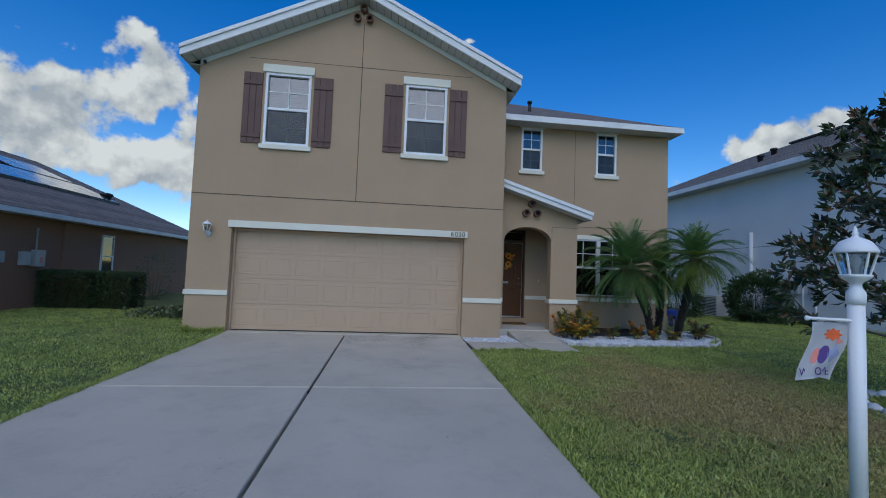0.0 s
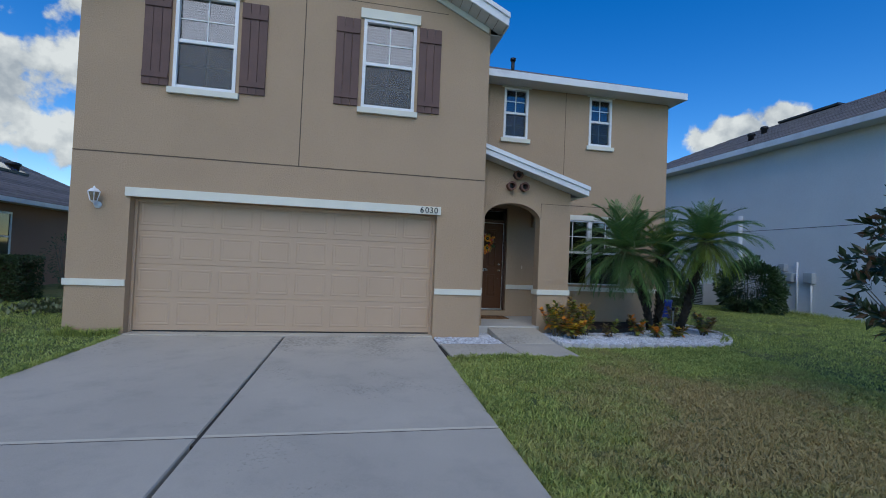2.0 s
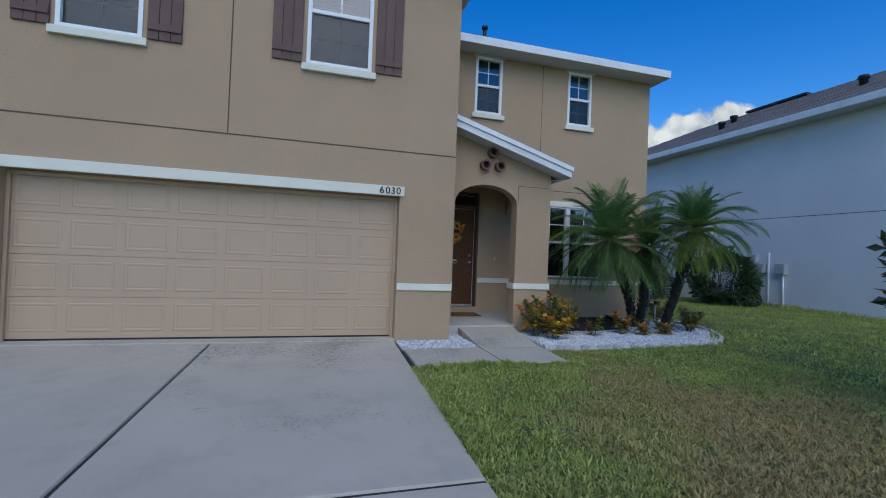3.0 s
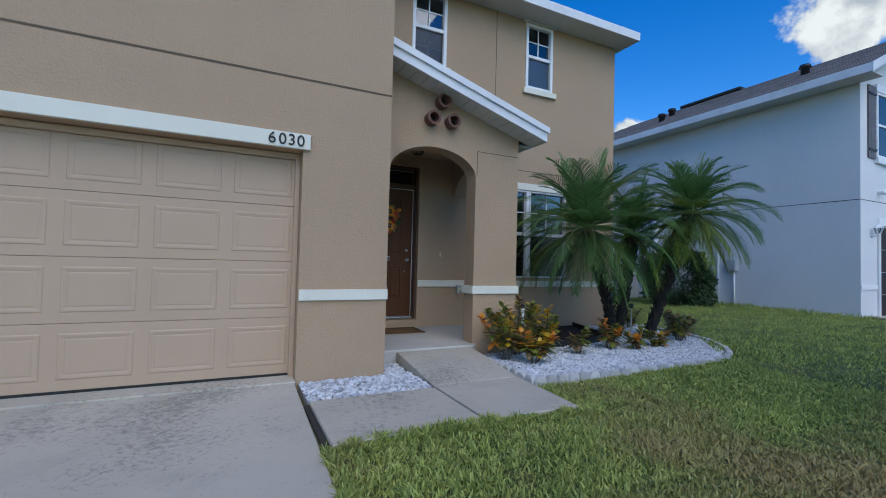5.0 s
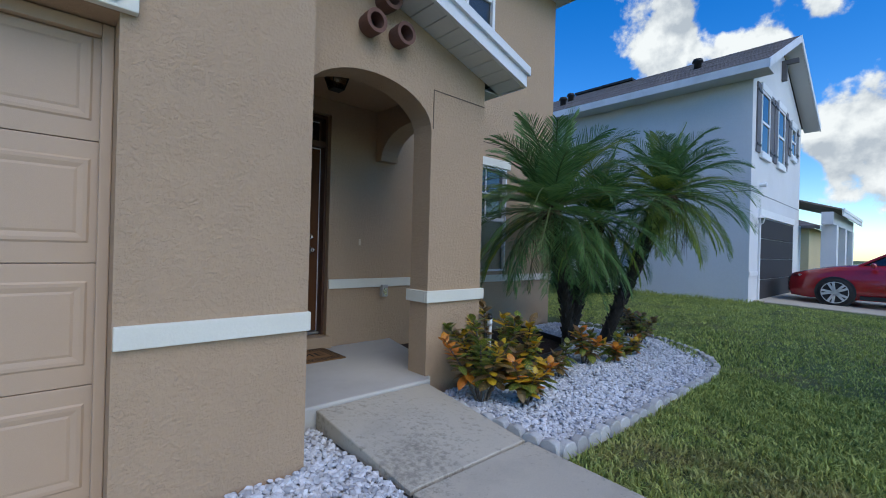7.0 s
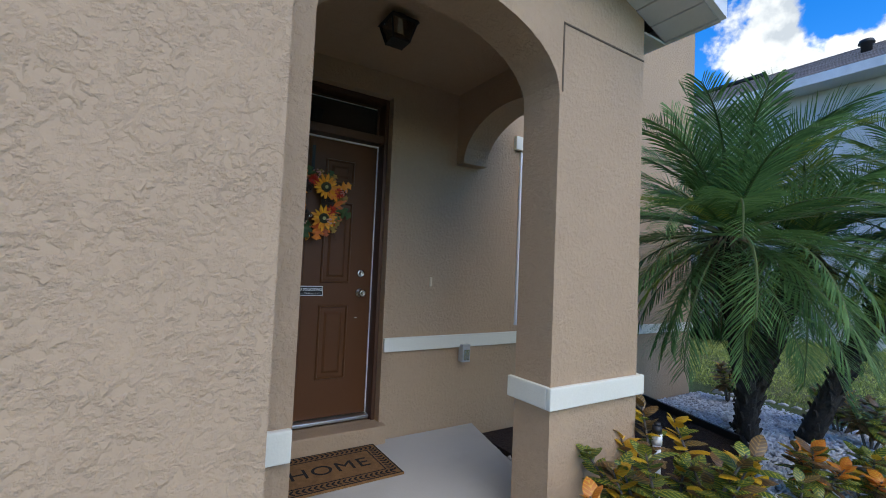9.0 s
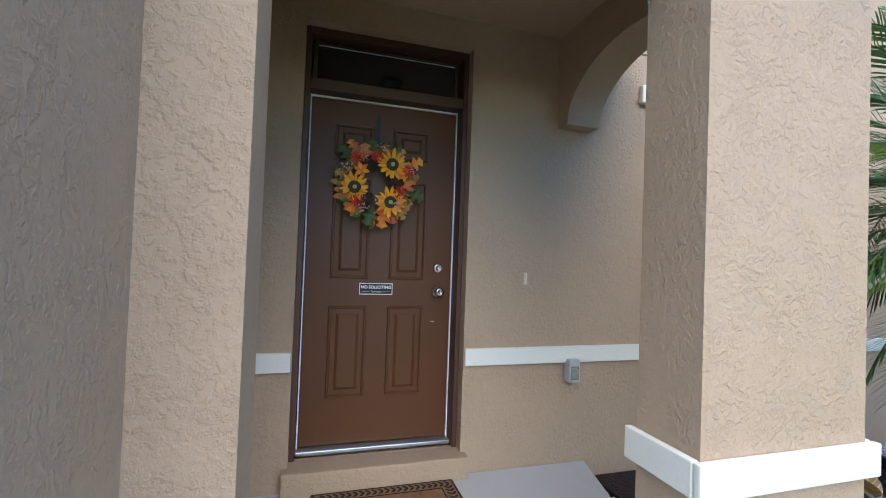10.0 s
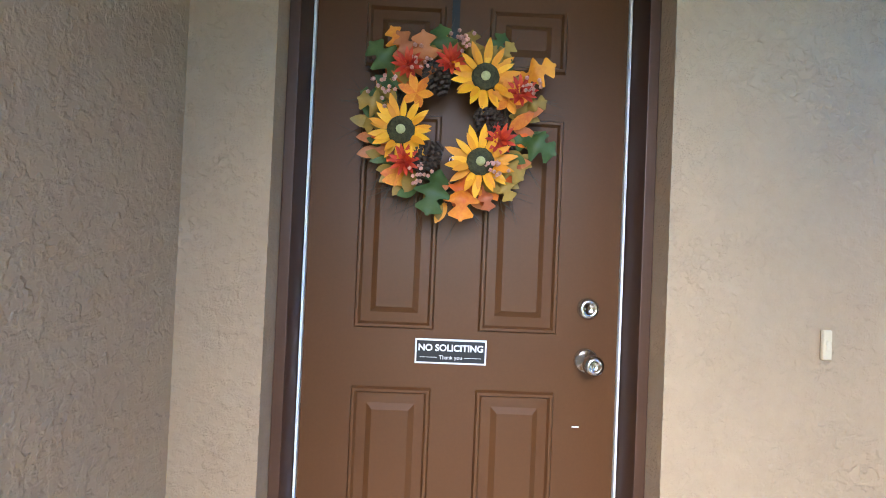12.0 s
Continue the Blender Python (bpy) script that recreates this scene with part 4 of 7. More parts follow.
BELLTAN = mat("cream_bell_plate", (0.66, 0.55, 0.38), 0.5, 0.08, 20, 200)
bell = thing("doorbell", label="narrow cream doorbell button on the stucco wall", category="doorbell", at=(4.862, 2.058, 1.361))
boxed("plate", (-0.011, 0.011, -0.010, 0.0, -0.036, 0.036), BELLTAN, bell, bevel=0.004)
boxed("button", (-0.006, 0.006, -0.012, -0.0102, -0.014, 0.01), BELLTAN, bell, bevel=0.002)
GREYPLASTIC = mat("grey_plastic", (0.42, 0.42, 0.40), 0.5, 0.06, 5, 60)
outlet = thing("outdoor_outlet", label="grey weatherproof outlet box on the stucco band", category="outlet", at=(5.19, 2.032, 0.80))
boxed("box", (-0.038, 0.038, -0.035, 0.026, -0.07, 0.07), GREYPLASTIC, outlet, bevel=0.006)
boxed("cover", (-0.027, 0.027, -0.04, -0.0355, -0.052, 0.03), CHROME, outlet, "clear-grey outlet cover", bevel=0.003)
PVC = mat("white_pvc", (0.75, 0.75, 0.74), 0.4, 0.05, 5, 60)
pvc = thing("pvc_standpipe", label="white PVC pipe stub with a dark cap beside the porch column", category="pipe", at=(5.345, 0.49, 0.05))
bm = bmesh.new(); tube(bm, [(0, 0, 0), (0, 0, 0.6)], 0.021, 14); tube(bm, [(0, 0, 0.55), (0, 0, 0.605)], 0.026, 14)
part("pipe", bm, PVC, pvc, smooth=True)
bm = bmesh.new(); tube(bm, [(0, 0, 0.6055), (0, 0, 0.645)], 0.024, 14); tube(bm, [(0, 0, 0.645), (0, 0, 0.66)], 0.017, 14)
part("cap", bm, BLACK, pvc, "dark blue-black cap", smooth=True)


def clay_vent(x, y, z, r, length, sink=0.0):
    v = thing("clay_vent_pipe", label="dark terracotta pipe end set into the gable stucco", category="vent pipe", group="clay vent pipes in threes", at=(x, y, z))
    bm = bmesh.new()
    lathe(bm, [(r, 0.02), (r, -length * 0.45), (r * 1.06, -length * 0.46), (r * 1.06, -length), (r * 0.72, -length), (r * 0.70, 0.0)], 24, axis="y")
    part("pipe", bm, TERRA, v, smooth=False)
    # black disc inside the pipe stands in for its shaded depth
    bm = bmesh.new(); lathe(bm, [(r * 0.72, -0.012), (r * 0.72, -0.016)], 20, axis="y")
    part("hollow_shade", bm, BLACK, v, "black disc for the shaded hollow")


for x, z in ((4.12, 3.19), (3.985, 2.965), (4.255, 2.965)):
    clay_vent(x, 0.58, z, 0.082, 0.13)
for x, z in ((0.035, 7.15), (-0.095, 6.94), (0.165, 6.94)):
    clay_vent(x, 0.0, z, 0.075, 0.12)

wl_ = thing("wall_lantern", label="white coach lantern on the garage wall", category="wall light", at=(-2.88, 0.0, 2.18))
bm = bmesh.new(); lathe(bm, [(0.055, 0), (0.055, -0.012), (0.03, -0.03)], 18, (0.0, -0.001, -0.09), "y"); tube(bm, [(0, -0.02, -0.09), (0, -0.08, -0.1), (0, -0.12, -0.06)], 0.012, 8)
part("bracket", bm, WHITE, wl_, smooth=True)
bm = bmesh.new(); lathe(bm, [(0.028, -0.06), (0.045, -0.045), (0.05, -0.04)], 6, (0, -0.12, 0));
part("base_cup", bm, WHITE, wl_)
bm = bmesh.new(); lathe(bm, [(0.09, 0.09), (0.092, 0.098), (0.05, 0.14), (0.018, 0.155), (0.012, 0.175), (0.002, 0.185)], 6, (0, -0.12, 0))
part("hood", bm, WHITE, wl_)
for k in range(6):
    a = math.pi / 3 * k
    bm = bmesh.new(); tube(bm, [(0.048 * math.cos(a), -0.12 + 0.048 * math.sin(a), -0.04), (0.085 * math.cos(a), -0.12 + 0.085 * math.sin(a), 0.092)], 0.006, 5)
    part("bar", bm, WHITE, wl_)
bm = bmesh.new(); lathe(bm, [(0.044, -0.039), (0.08, 0.089)], 6, (0, -0.12, 0))
part("glass", bm, LAMPGLASS, wl_, "lamp glass")
cam_s = thing("security_camera", label="small dark security camera under the eave", category="camera", at=(-3.16, -0.06, 5.66))
bm = bmesh.new(); lathe(bm, [(0.03, 0.03), (0.035, 0.0), (0.025, -0.03), (0.008, -0.04)], 12)
part("body", bm, BLACK, cam_s, smooth=True)
for i, (x, y, z, h) in enumerate(((4.75, 2.9, 6.33, 0.28),)):
    v = thing("roof_vent_pipe", label="black plumbing vent on the shingle roof", category="vent pipe", at=(x, y, z))
    bm = bmesh.new(); tube(bm, [(0, 0, -0.1), (0, 0, h)], 0.045, 12); tube(bm, [(0, 0, h), (0, 0, h + 0.06)], 0.07, 12)
    part("pipe", bm, BLACK, v, smooth=True)

# ---- lamp post with garden flag ----
lamp = thing("lamp_post", label="white lamp post with a glass lantern head on the lawn", category="lamp post", at=(3.87, -6.92, ground_z(3.9, -6.9)))
LZ = -ground_z(3.9, -6.9)
bm = bmesh.new(); tube(bm, [(0, 0, -0.1), (0, 0, 1.40 + LZ)], 0.046, 20)
part("post", bm, WHITE, lamp, smooth=True)
bm = bmesh.new(); lathe(bm, [(0.05, 1.36), (0.052, 1.40), (0.05, 1.44), (0.034, 1.465), (0.03, 1.49), (0.04, 1.505), (0.075, 1.53), (0.085, 1.545), (0.085, 1.555)], 20, (0, 0, LZ))
part("neck", bm, WHITE, lamp, smooth=True)
bm = bmesh.new(); lathe(bm, [(0.116, 1.695), (0.118, 1.705), (0.104, 1.735), (0.08, 1.77), (0.045, 1.79), (0.02, 1.80), (0.014, 1.815), (0.022, 1.825), (0.012, 1.835), (0.013, 1.85), (0.003, 1.872)], 24, (0, 0, LZ))
part("hood", bm, WHITE, lamp, smooth=True)
for k in range(6):
    a = math.pi / 3 * k + 0.3
    bm = bmesh.new(); tube(bm, [(0.07 * math.cos(a), 0.07 * math.sin(a), 1.555 + LZ), (0.106 * math.cos(a), 0.106 * math.sin(a), 1.697 + LZ)], 0.007, 6)
    part("bar", bm, WHITE, lamp)
bm = bmesh.new(); lathe(bm, [(0.062, 1.556), (0.097, 1.694)], 6, (0, 0, LZ))
part("glass", bm, LAMPGLASS, lamp, "clear lantern panes")
bm = bmesh.new(); lathe(bm, [(0.014, 1.555), (0.014, 1.60), (0.03, 1.63), (0.03, 1.66), (0.008, 1.685)], 14, (0, 0, LZ))
part("bulb", bm, PAPERWHITE, lamp, "white bulb", smooth=True)
bm = bmesh.new(); tube(bm, [(-0.33, 0.02, 1.262 + LZ), (-0.04, 0, 1.255 + LZ), (0.065, 0, 1.253 + LZ)], 0.011, 8)
bmesh.ops.create_icosphere(bm, subdivisions=2, radius=0.017, matrix=Matrix.Translation((-0.335, 0.02, 1.262 + LZ)))
part("flag_arm", bm, WHITE, lamp, smooth=True)
flag = thing("garden_flag", label="faded white garden flag with flowers and the word WELCOME folded", category="flag", at=(3.885, -6.92, 1.235))
bm = bmesh.new()
gx, gz = 16, 22
def flag_pt(u, v):
    """A point on the wind-blown flag: u across from its free side, v down from the arm."""
    sway = -0.09 * v * v - 0.03 * v
    return Vector((-0.315 + 0.27 * u + sway + 0.01 * math.sin(6 * v), 0.02 + 0.028 * math.sin(5.5 * u + 3 * v) * v, 0.004 - 0.375 * v * (1 - 0.06 * math.sin(3.1 * u))))
gv = [[bm.verts.new(flag_pt(i / gx, j / gz)) for j in range(gz + 1)] for i in range(gx + 1)]
for i in range(gx):
    for j in range(gz):
        bm.faces.new((gv[i][j], gv[i + 1][j], gv[i + 1][j + 1], gv[i][j + 1]))
bmesh.ops.solidify(bm, geom=bm.faces[:], thickness=0.0012)
CLOTH = mat("white_flag_cloth", (0.70, 0.70, 0.72), 0.9, 0.08, 8, 200)
part("cloth", bm, CLOTH, flag, smooth=True)
F_ORANGE = mat("flag_orange", (0.72, 0.13, 0.04), 0.9, 0.1, 20, 90); F_PURPLE = mat("flag_purple", (0.09, 0.05, 0.22), 0.9, 0.1, 20, 90)
F_PINK = mat("flag_pink", (0.70, 0.24, 0.2), 0.9, 0.1, 20, 90); F_BLUE = mat("flag_blue", (0.33, 0.36, 0.55), 0.9, 0.1, 20, 90)
def flag_blob(name, u, v, ru, rv, material, lobes=0, n=28):
    bm = bmesh.new()
    c = bm.verts.new(flag_pt(u, v) + Vector((0, -0.003, 0)))
    ring = []
    for k in range(n):
        a = 2 * math.pi * k / n; q = 1 + (0.22 * math.cos(lobes * a) if lobes else 0)
        ring.append(bm.verts.new(flag_pt(u + ru * q * math.cos(a), v + rv * q * math.sin(a)) + Vector((0, -0.003, 0))))
    for k in range(n):
        bm.faces.new((c, ring[k], ring[(k + 1) % n]))
    part(name, bm, material, flag)
flag_blob("printed_flower", 0.55, 0.22, 0.2, 0.1, F_ORANGE, 8)
flag_blob("printed_vase", 0.42, 0.58, 0.12, 0.16, F_PURPLE)
flag_blob("printed_stripe", 0.25, 0.6, 0.07, 0.14, F_PINK)
flag_blob("printed_bag", 0.68, 0.56, 0.15, 0.14, F_BLUE, 4)
flag_blob("printed_leaf", 0.72, 0.34, 0.09, 0.04, F_PINK, 3)
for ch, u in zip("WOME", (0.12, 0.42, 0.62, 0.82)):
    p = flag_pt(u, 0.88)
    letters("lettering", ch, 0.07, F_PURPLE, flag, Matrix.Translation(p + Vector((0, -0.004, 0))) @ pose(0, 0, 0, 90, 0, 6), 0.0004)

# ---- neighbour to the left ----
house_l = thing("house", label="single-storey brown stucco house with shingle roof and solar panels", category="house")
bm = bmesh.new(); box(bm, -25.0, -9.0, -1.0, 14.0, -0.2, 2.66)
part("wall", bm, STUCCO_BROWN, house_l)
bm = bmesh.new(); box(bm, -8.998, -8.93, 4.95, 5.2, 0.0, 2.6); part("pilaster", bm, STUCCO_BROWN, house_l)
bm = bmesh.new()
roof_slab(bm, [(-8.55, -1.5, 2.72), (-8.55, 14.5, 2.72), (-17.0, 14.5, 6.27), (-17.0, -1.5, 6.27)], 0.05)
roof_slab(bm, [(-25.5, -1.5, 2.72), (-25.5, 14.5, 2.72), (-17.0, 14.5, 6.27), (-17.0, -1.5, 6.27)], 0.05)
part("roof", bm, SHINGLE, house_l)
# shingle courses on the slope that faces us
for i in range(34):
    x = -8.55 - 0.25 * i; z = 2.72 + 0.42 * (-8.55 - x)
    bm = bmesh.new(); prism(bm, [(x, z + 0.001), (x, z + 0.014), (x - 0.25, z + 0.25 * 0.42 + 0.004), (x - 0.25, z + 0.25 * 0.42 + 0.001)], -1.5, 14.5)
    part("shingle_course", bm, SHINGLE, house_l)
bm = bmesh.new(); box(bm, -8.55, -8.52, -1.5, 14.5, 2.58, 2.715); part("fascia", bm, FASCIA, house_l, "white painted fascia")
bm = bmesh.new(); box(bm, -9.0, -8.55, -1.5, 14.5, 2.58, 2.6); part("soffit", bm, SOFFIT, house_l)
bm = bmesh.new(); prism(bm, [(-9.0, 2.66), (-25.0, 2.66), (-17, 6.1)], 13.8, 14.0); part("gable", bm, STUCCO_BROWN, house_l)
wnd = new("window"); wnd.parent = house_l
boxed("pane", (-9.0, -8.985, 6.77, 7.37, 1.0, 2.29), TRANSOM, wnd, "dark glass")
bm = bmesh.new()
for d in ((6.73, 6.78, 0.95, 2.33), (7.36, 7.41, 0.95, 2.33)): box(bm, -9.0, -8.96, d[0], d[1], d[2], d[3])
box(bm, -9.0, -8.961, 6.7805, 7.3595, 2.27, 2.33); box(bm, -9.0, -8.961, 6.7805, 7.3595, 0.95, 1.0); box(bm, -9.0, -8.962, 6.7805, 7.3595, 1.58, 1.63)
part("frame", bm, WHITE, wnd, "white window frame")
SOLAR = mat("solar_glass", (0.02, 0.035, 0.10), 0.12, 0.15, 2, 30, spec=0.8, coat=0.5)
def slope(x): return 2.72 + 0.42 * (-8.55 - x)
for row, (xa, xb) in enumerate(((-11.5, -13.15), (-13.3, -14.95))):
    for k in range(13 if row == 0 else 12):
        y0_ = 11.9 - 1.04 * (k + 1) - row * 0.2
        if row == 1 and 3 <= k <= 4: continue
        sp = thing("solar_panel", label="dark blue solar panel in a thin frame on the roof", category="solar panel", group="solar panels on the roof")
        bm = bmesh.new(); prism(bm, [(xa, slope(xa) + 0.08), (xb, slope(xb) + 0.08), (xb, slope(xb) + 0.12), (xa, slope(xa) + 0.12)], y0_, y0_ + 1.0); part("panel", bm, SOLAR, sp)
        bm = bmesh.new(); prism(bm, [(xa + 0.01, slope(xa) + 0.02), (xa - 0.03, slope(xa) + 0.02), (xa - 0.03, slope(xa) + 0.079), (xa + 0.01, slope(xa) + 0.128)], y0_, y0_ + 1.0); part("frame", bm, BLACK, sp)
for x, y in ((-12.4, 12.4), (-15.4, 9.0), (-15.2, 6.6)):
    v = thing("roof_vent", label="dark low roof vent on the shingles", category="roof vent", at=(x, y, slope(x)))
    bm = bmesh.new(); lathe(bm, [(0.2, -0.05), (0.2, 0.1), (0.28, 0.14), (0.24, 0.22), (0.08, 0.26)], 14); part("hood", bm, BLACK, v, smooth=True)
UBOX = mat("grey_utility_box", (0.40, 0.42, 0.43), 0.5, 0.08, 4, 50)
for y, z0_, z1_, w, lab in ((3.55, 1.25, 1.62, 0.26, "grey electrical disconnect box on the wall"), (4.0, 1.22, 1.68, 0.34, "grey electrical meter box with a red label"), (2.75, 1.3, 1.6, 0.22, "small grey cable box on the wall")):
    u = thing("utility_box", label=lab, category="utility box", at=(-8.99, y, z0_))
    boxed("case", (0, 0.14, -w / 2, w / 2, 0, z1_ - z0_), UBOX, u, bevel=0.01)
    bm = bmesh.new(); box(bm, 0.1405, 0.15, -w / 2 + 0.02, w / 2 - 0.02, 0.03, z1_ - z0_ - 0.03, 0.004); part("door", bm, UBOX, u)
    if w > 0.3: boxed("label", (0.1505, 0.152, -0.04, 0.05, 0.1, 0.26), F_PINK, u, "red warning label")
cd = thing("conduit", label="grey conduit rising up the brown wall", category="conduit", at=(-8.97, 3.97, 1.6))
bm = bmesh.new(); tube(bm, [(0, 0, 0), (0, 0, 0.62)], 0.025, 10); tube(bm, [(0, 0, 0.62), (0, 0, 0.7)], 0.04, 10); part("pipe", bm, GREYPLASTIC, cd, smooth=True)

# ---- neighbour to the right ----
house_r = thing("house", label="two-storey grey stucco house with a white-trimmed gable roof", category="house")
RX0, RX1, RY = 14.75, 20.85, 0.56
bm = bmesh.new(); prism(bm, [(RX0, -0.1), (RX1, -0.1), (RX1, 5.72), ((RX0 + RX1) / 2, 7.3), (RX0, 5.72)], RY, RY + 14.0); part("wall", bm, STUCCO_SIDE, house_r)
RE, RR = 5.82, 7.6; RM = (RX0 + RX1) / 2
bm = bmesh.new()
for s in (-1, 1):
    roof_slab(bm, [(RM + s * 3.6, RY - 0.4, RE), (RM, RY - 0.4, RR), (RM, RY + 8.5, RR), (RM + s * 3.6, RY + 14.5, RE)], 0.05)
roof_slab(bm, [(RM - 3.6, RY + 14.5, RE), (RM + 3.6, RY + 14.5, RE), (RM, RY + 8.5, RR)], 0.05)
part("roof", bm, SHINGLE, house_r)
for i in range(14):
    x = RM - 3.6 + i * 0.25; z = RE + (RR - RE) / 3.6 * (i * 0.25)
    bm = bmesh.new(); k = (RR - RE) / 3.6
    prism(bm, [(x, z + 0.001), (x, z + 0.016), (x + 0.25, z + 0.25 * k + 0.004), (x + 0.25, z + 0.25 * k + 0.001)], RY - 0.4, RY + 14.4 - i * 0.42)
    part("shingle_course", bm, SHINGLE, house_r)
bm = bmesh.new(); box(bm, RM - 3.63, RM - 3.6, RY - 0.4, RY + 14.5, RE - 0.2, RE - 0.005); part("fascia", bm, FASCIA, house_r, "white painted fascia")
bm = bmesh.new(); box(bm, RM - 3.6, RX0, RY - 0.4, RY + 14.4, RE - 0.2, RE - 0.185); part("soffit", bm, SOFFIT, house_r)
for s in (-1, 1):
    bm = bmesh.new(); prism(bm, [(RM + s * 3.63, RE - 0.01), (RM, RR), (RM, RR - 0.2), (RM + s * 3.63, RE - 0.21)], RY - 0.44, RY - 0.405); part("rake_board", bm, FASCIA, house_r, "white painted rake board")
    bm = bmesh.new(); prism(bm, [(RM + s * 3.6, RE - 0.2), (RM, RR - 0.2), (RM, RR - 0.185), (RM + s * 3.6, RE - 0.185)], RY - 0.4, RY); part("soffit", bm, SOFFIT, house_r)
boxed("ridge_vent", (RM - 0.16, RM + 0.16, RY + 4.3, RY + 6.6, RR - 0.02, RR + 0.07), BLACK, house_r, "black ridge vent", 0.02)
boxed("gable_bracket", (RM - 0.06, RM + 0.06, RY - 0.38, RY - 0.002, 6.85, 6.97), SHUTTER_GREY, house_r, "dark timber gable bracket")
boxed("gable_bracket", (RM - 0.06, RM + 0.06, RY - 0.12, RY - 0.002, 6.4, 6.849), SHUTTER_GREY, house_r, "dark timber gable bracket")
boxed("band", (RX0 - 0.02, RX0 + 0.78, RY - 0.025, RY - 0.001, 0.86, 0.97), WHITE, house_r, "white band")
boxed("joint", (RX0 - 0.005, RX0 + 0.002, RY, RY + 14, 2.92, 2.935), BLACK, house_r, "dark control joint")
boxed("joint", (RX0, RX1, RY - 0.005, RY + 0.001, 2.92, 2.935), BLACK, house_r, "dark control joint")
for xa, xb, za, zb in ((15.5, 16.4, 3.98, 5.55), (17.35, 18.25, 3.98, 5.55), (19.2, 19.9, 4.5, 5.4)):
    w = new("window"); w.parent = house_r
    boxed("pane", (xa + 0.05, xb - 0.05, RY - 0.012, RY - 0.004, za + 0.05, zb - 0.05), TRANSOM, w, "dark reflecting glass")
    bm = bmesh.new()
    box(bm, xa, xa + 0.06, RY - 0.035, RY - 0.002, za, zb); box(bm, xb - 0.06, xb, RY - 0.035, RY - 0.002, za, zb)
    for z in (za, (za + zb) / 2 - 0.03, zb - 0.06): box(bm, xa + 0.0605, xb - 0.0605, RY - 0.034, RY - 0.002, z, z + 0.06)
    part("frame", bm, WHITE, w, "white window frame")
    boxed("header", (xa - 0.05, xb + 0.05, RY - 0.05, RY - 0.001, zb + 0.001, zb + 0.18), WHITE, w)
    boxed("sill", (xa - 0.05, xb + 0.05, RY - 0.07, RY - 0.001, za - 0.14, za - 0.001), WHITE, w)
    for sa, sb in ((xa - 0.42, xa - 0.06), (xb + 0.06, xb + 0.42)):
        sh = new("shutter"); sh.parent = house_r
        for k in range(3):
            boxed("board", (sa + k * 0.12, sa + k * 0.12 + 0.113, RY - 0.035, RY - 0.002, za - 0.05, zb + 0.1), SHUTTER_GREY, sh)
        for z in (za + 0.12, zb - 0.12): boxed("strap", (sa, sb, RY - 0.055, RY - 0.0355, z, z + 0.05), BLACK, sh, "black strap hinge")
RG = new("garage_door"); RG.parent = house_r
RGM = mat("charcoal_garage_door", (0.026, 0.025, 0.027), 0.85, 0.08, 2, 100)
for i in range(4): boxed("section", (15.65, 19.75, RY - 0.03, RY - 0.004, 0.22 + i * 0.53, 0.22 + i * 0.53 + 0.515), RGM, RG, bevel=0.006)
boxed("lintel", (15.53, 19.87, RY - 0.06, RY - 0.001, 2.36, 2.55), WHITE, house_r, "white lintel board")
boxed("garage_jamb", (15.55, 15.648, RY - 0.04, RY - 0.001, 0.2, 2.355), STUCCO_SIDE, house_r); boxed("garage_jamb", (19.752, 19.85, RY - 0.04, RY - 0.001, 0.2, 2.355), STUCCO_SIDE, house_r)
wl2 = copy_thing(wl_, pose(15.28, RY, 2.2))
tagged(wl2, "white coach lantern beside the charcoal garage door")
fl = thing("flood_light", label="small white flood light on the grey wall", category="flood light", at=(15.6, RY, 3.15))
bm = bmesh.new(); lathe(bm, [(0.04, 0), (0.05, -0.05), (0.07, -0.14), (0.06, -0.15)], 12, axis="y"); part("head", bm, WHITE, fl, smooth=True)
# entry porch of that house, with three posts
bm = bmesh.new(); box(bm, 20.9, 27.0, 1.4, 9.0, -0.1, 2.75); part("wing_wall", bm, STUCCO_SIDE, house_r)
bm = bmesh.new(); roof_slab(bm, [(20.95, -0.5, 2.95), (27.3, -0.5, 2.95), (27.3, 5.5, 4.9), (20.95, 5.5, 4.9)], 0.05); part("porch_roof", bm, SHINGLE, house_r)
boxed("porch_fascia", (20.95, 27.3, -0.54, -0.505, 2.72, 2.94), FASCIA, house_r, "white painted fascia")
boxed("porch_beam", (20.95, 27.0, -0.3, 0.0, 2.45, 2.86), STUCCO_SIDE, house_r)
for x in (21.6, 24.0, 26.4): boxed("porch_post", (x - 0.22, x + 0.22, -0.35, 0.05, 0.0, 2.449), STUCCO_SIDE, house_r, bevel=0.01)
boxed("porch_gable_trim", (20.95, 27.2, -0.56, -0.541, 2.86, 2.96), WHITE, house_r)
# side-wall services
dp = thing("downpipe", label="white vent stack standing against the grey wall", category="pipe", at=(14.67, 5.85, 0.1))
bm = bmesh.new(); tube(bm, [(0, 0, 0), (0, 0, 3.4)], 0.07, 12); part("pipe", bm, PVC, dp, smooth=True)
for y, z0_, z1_, w in ((4.05, 1.22, 1.5, 0.42), (3.35, 1.2, 1.52, 0.28), (4.2, 1.55, 1.78, 0.2)):
    u = thing("utility_box", label="grey utility box on the grey stucco wall", category="utility box", group="utility boxes on the grey wall", at=(14.75, y, z0_))
    boxed("case", (-0.16, -0.002, -w / 2, w / 2, 0, z1_ - z0_), UBOX, u, bevel=0.01)
    boxed("door", (-0.17, -0.1605, -w / 2 + 0.02, w / 2 - 0.02, 0.03, z1_ - z0_ - 0.03), UBOX, u, bevel=0.003)
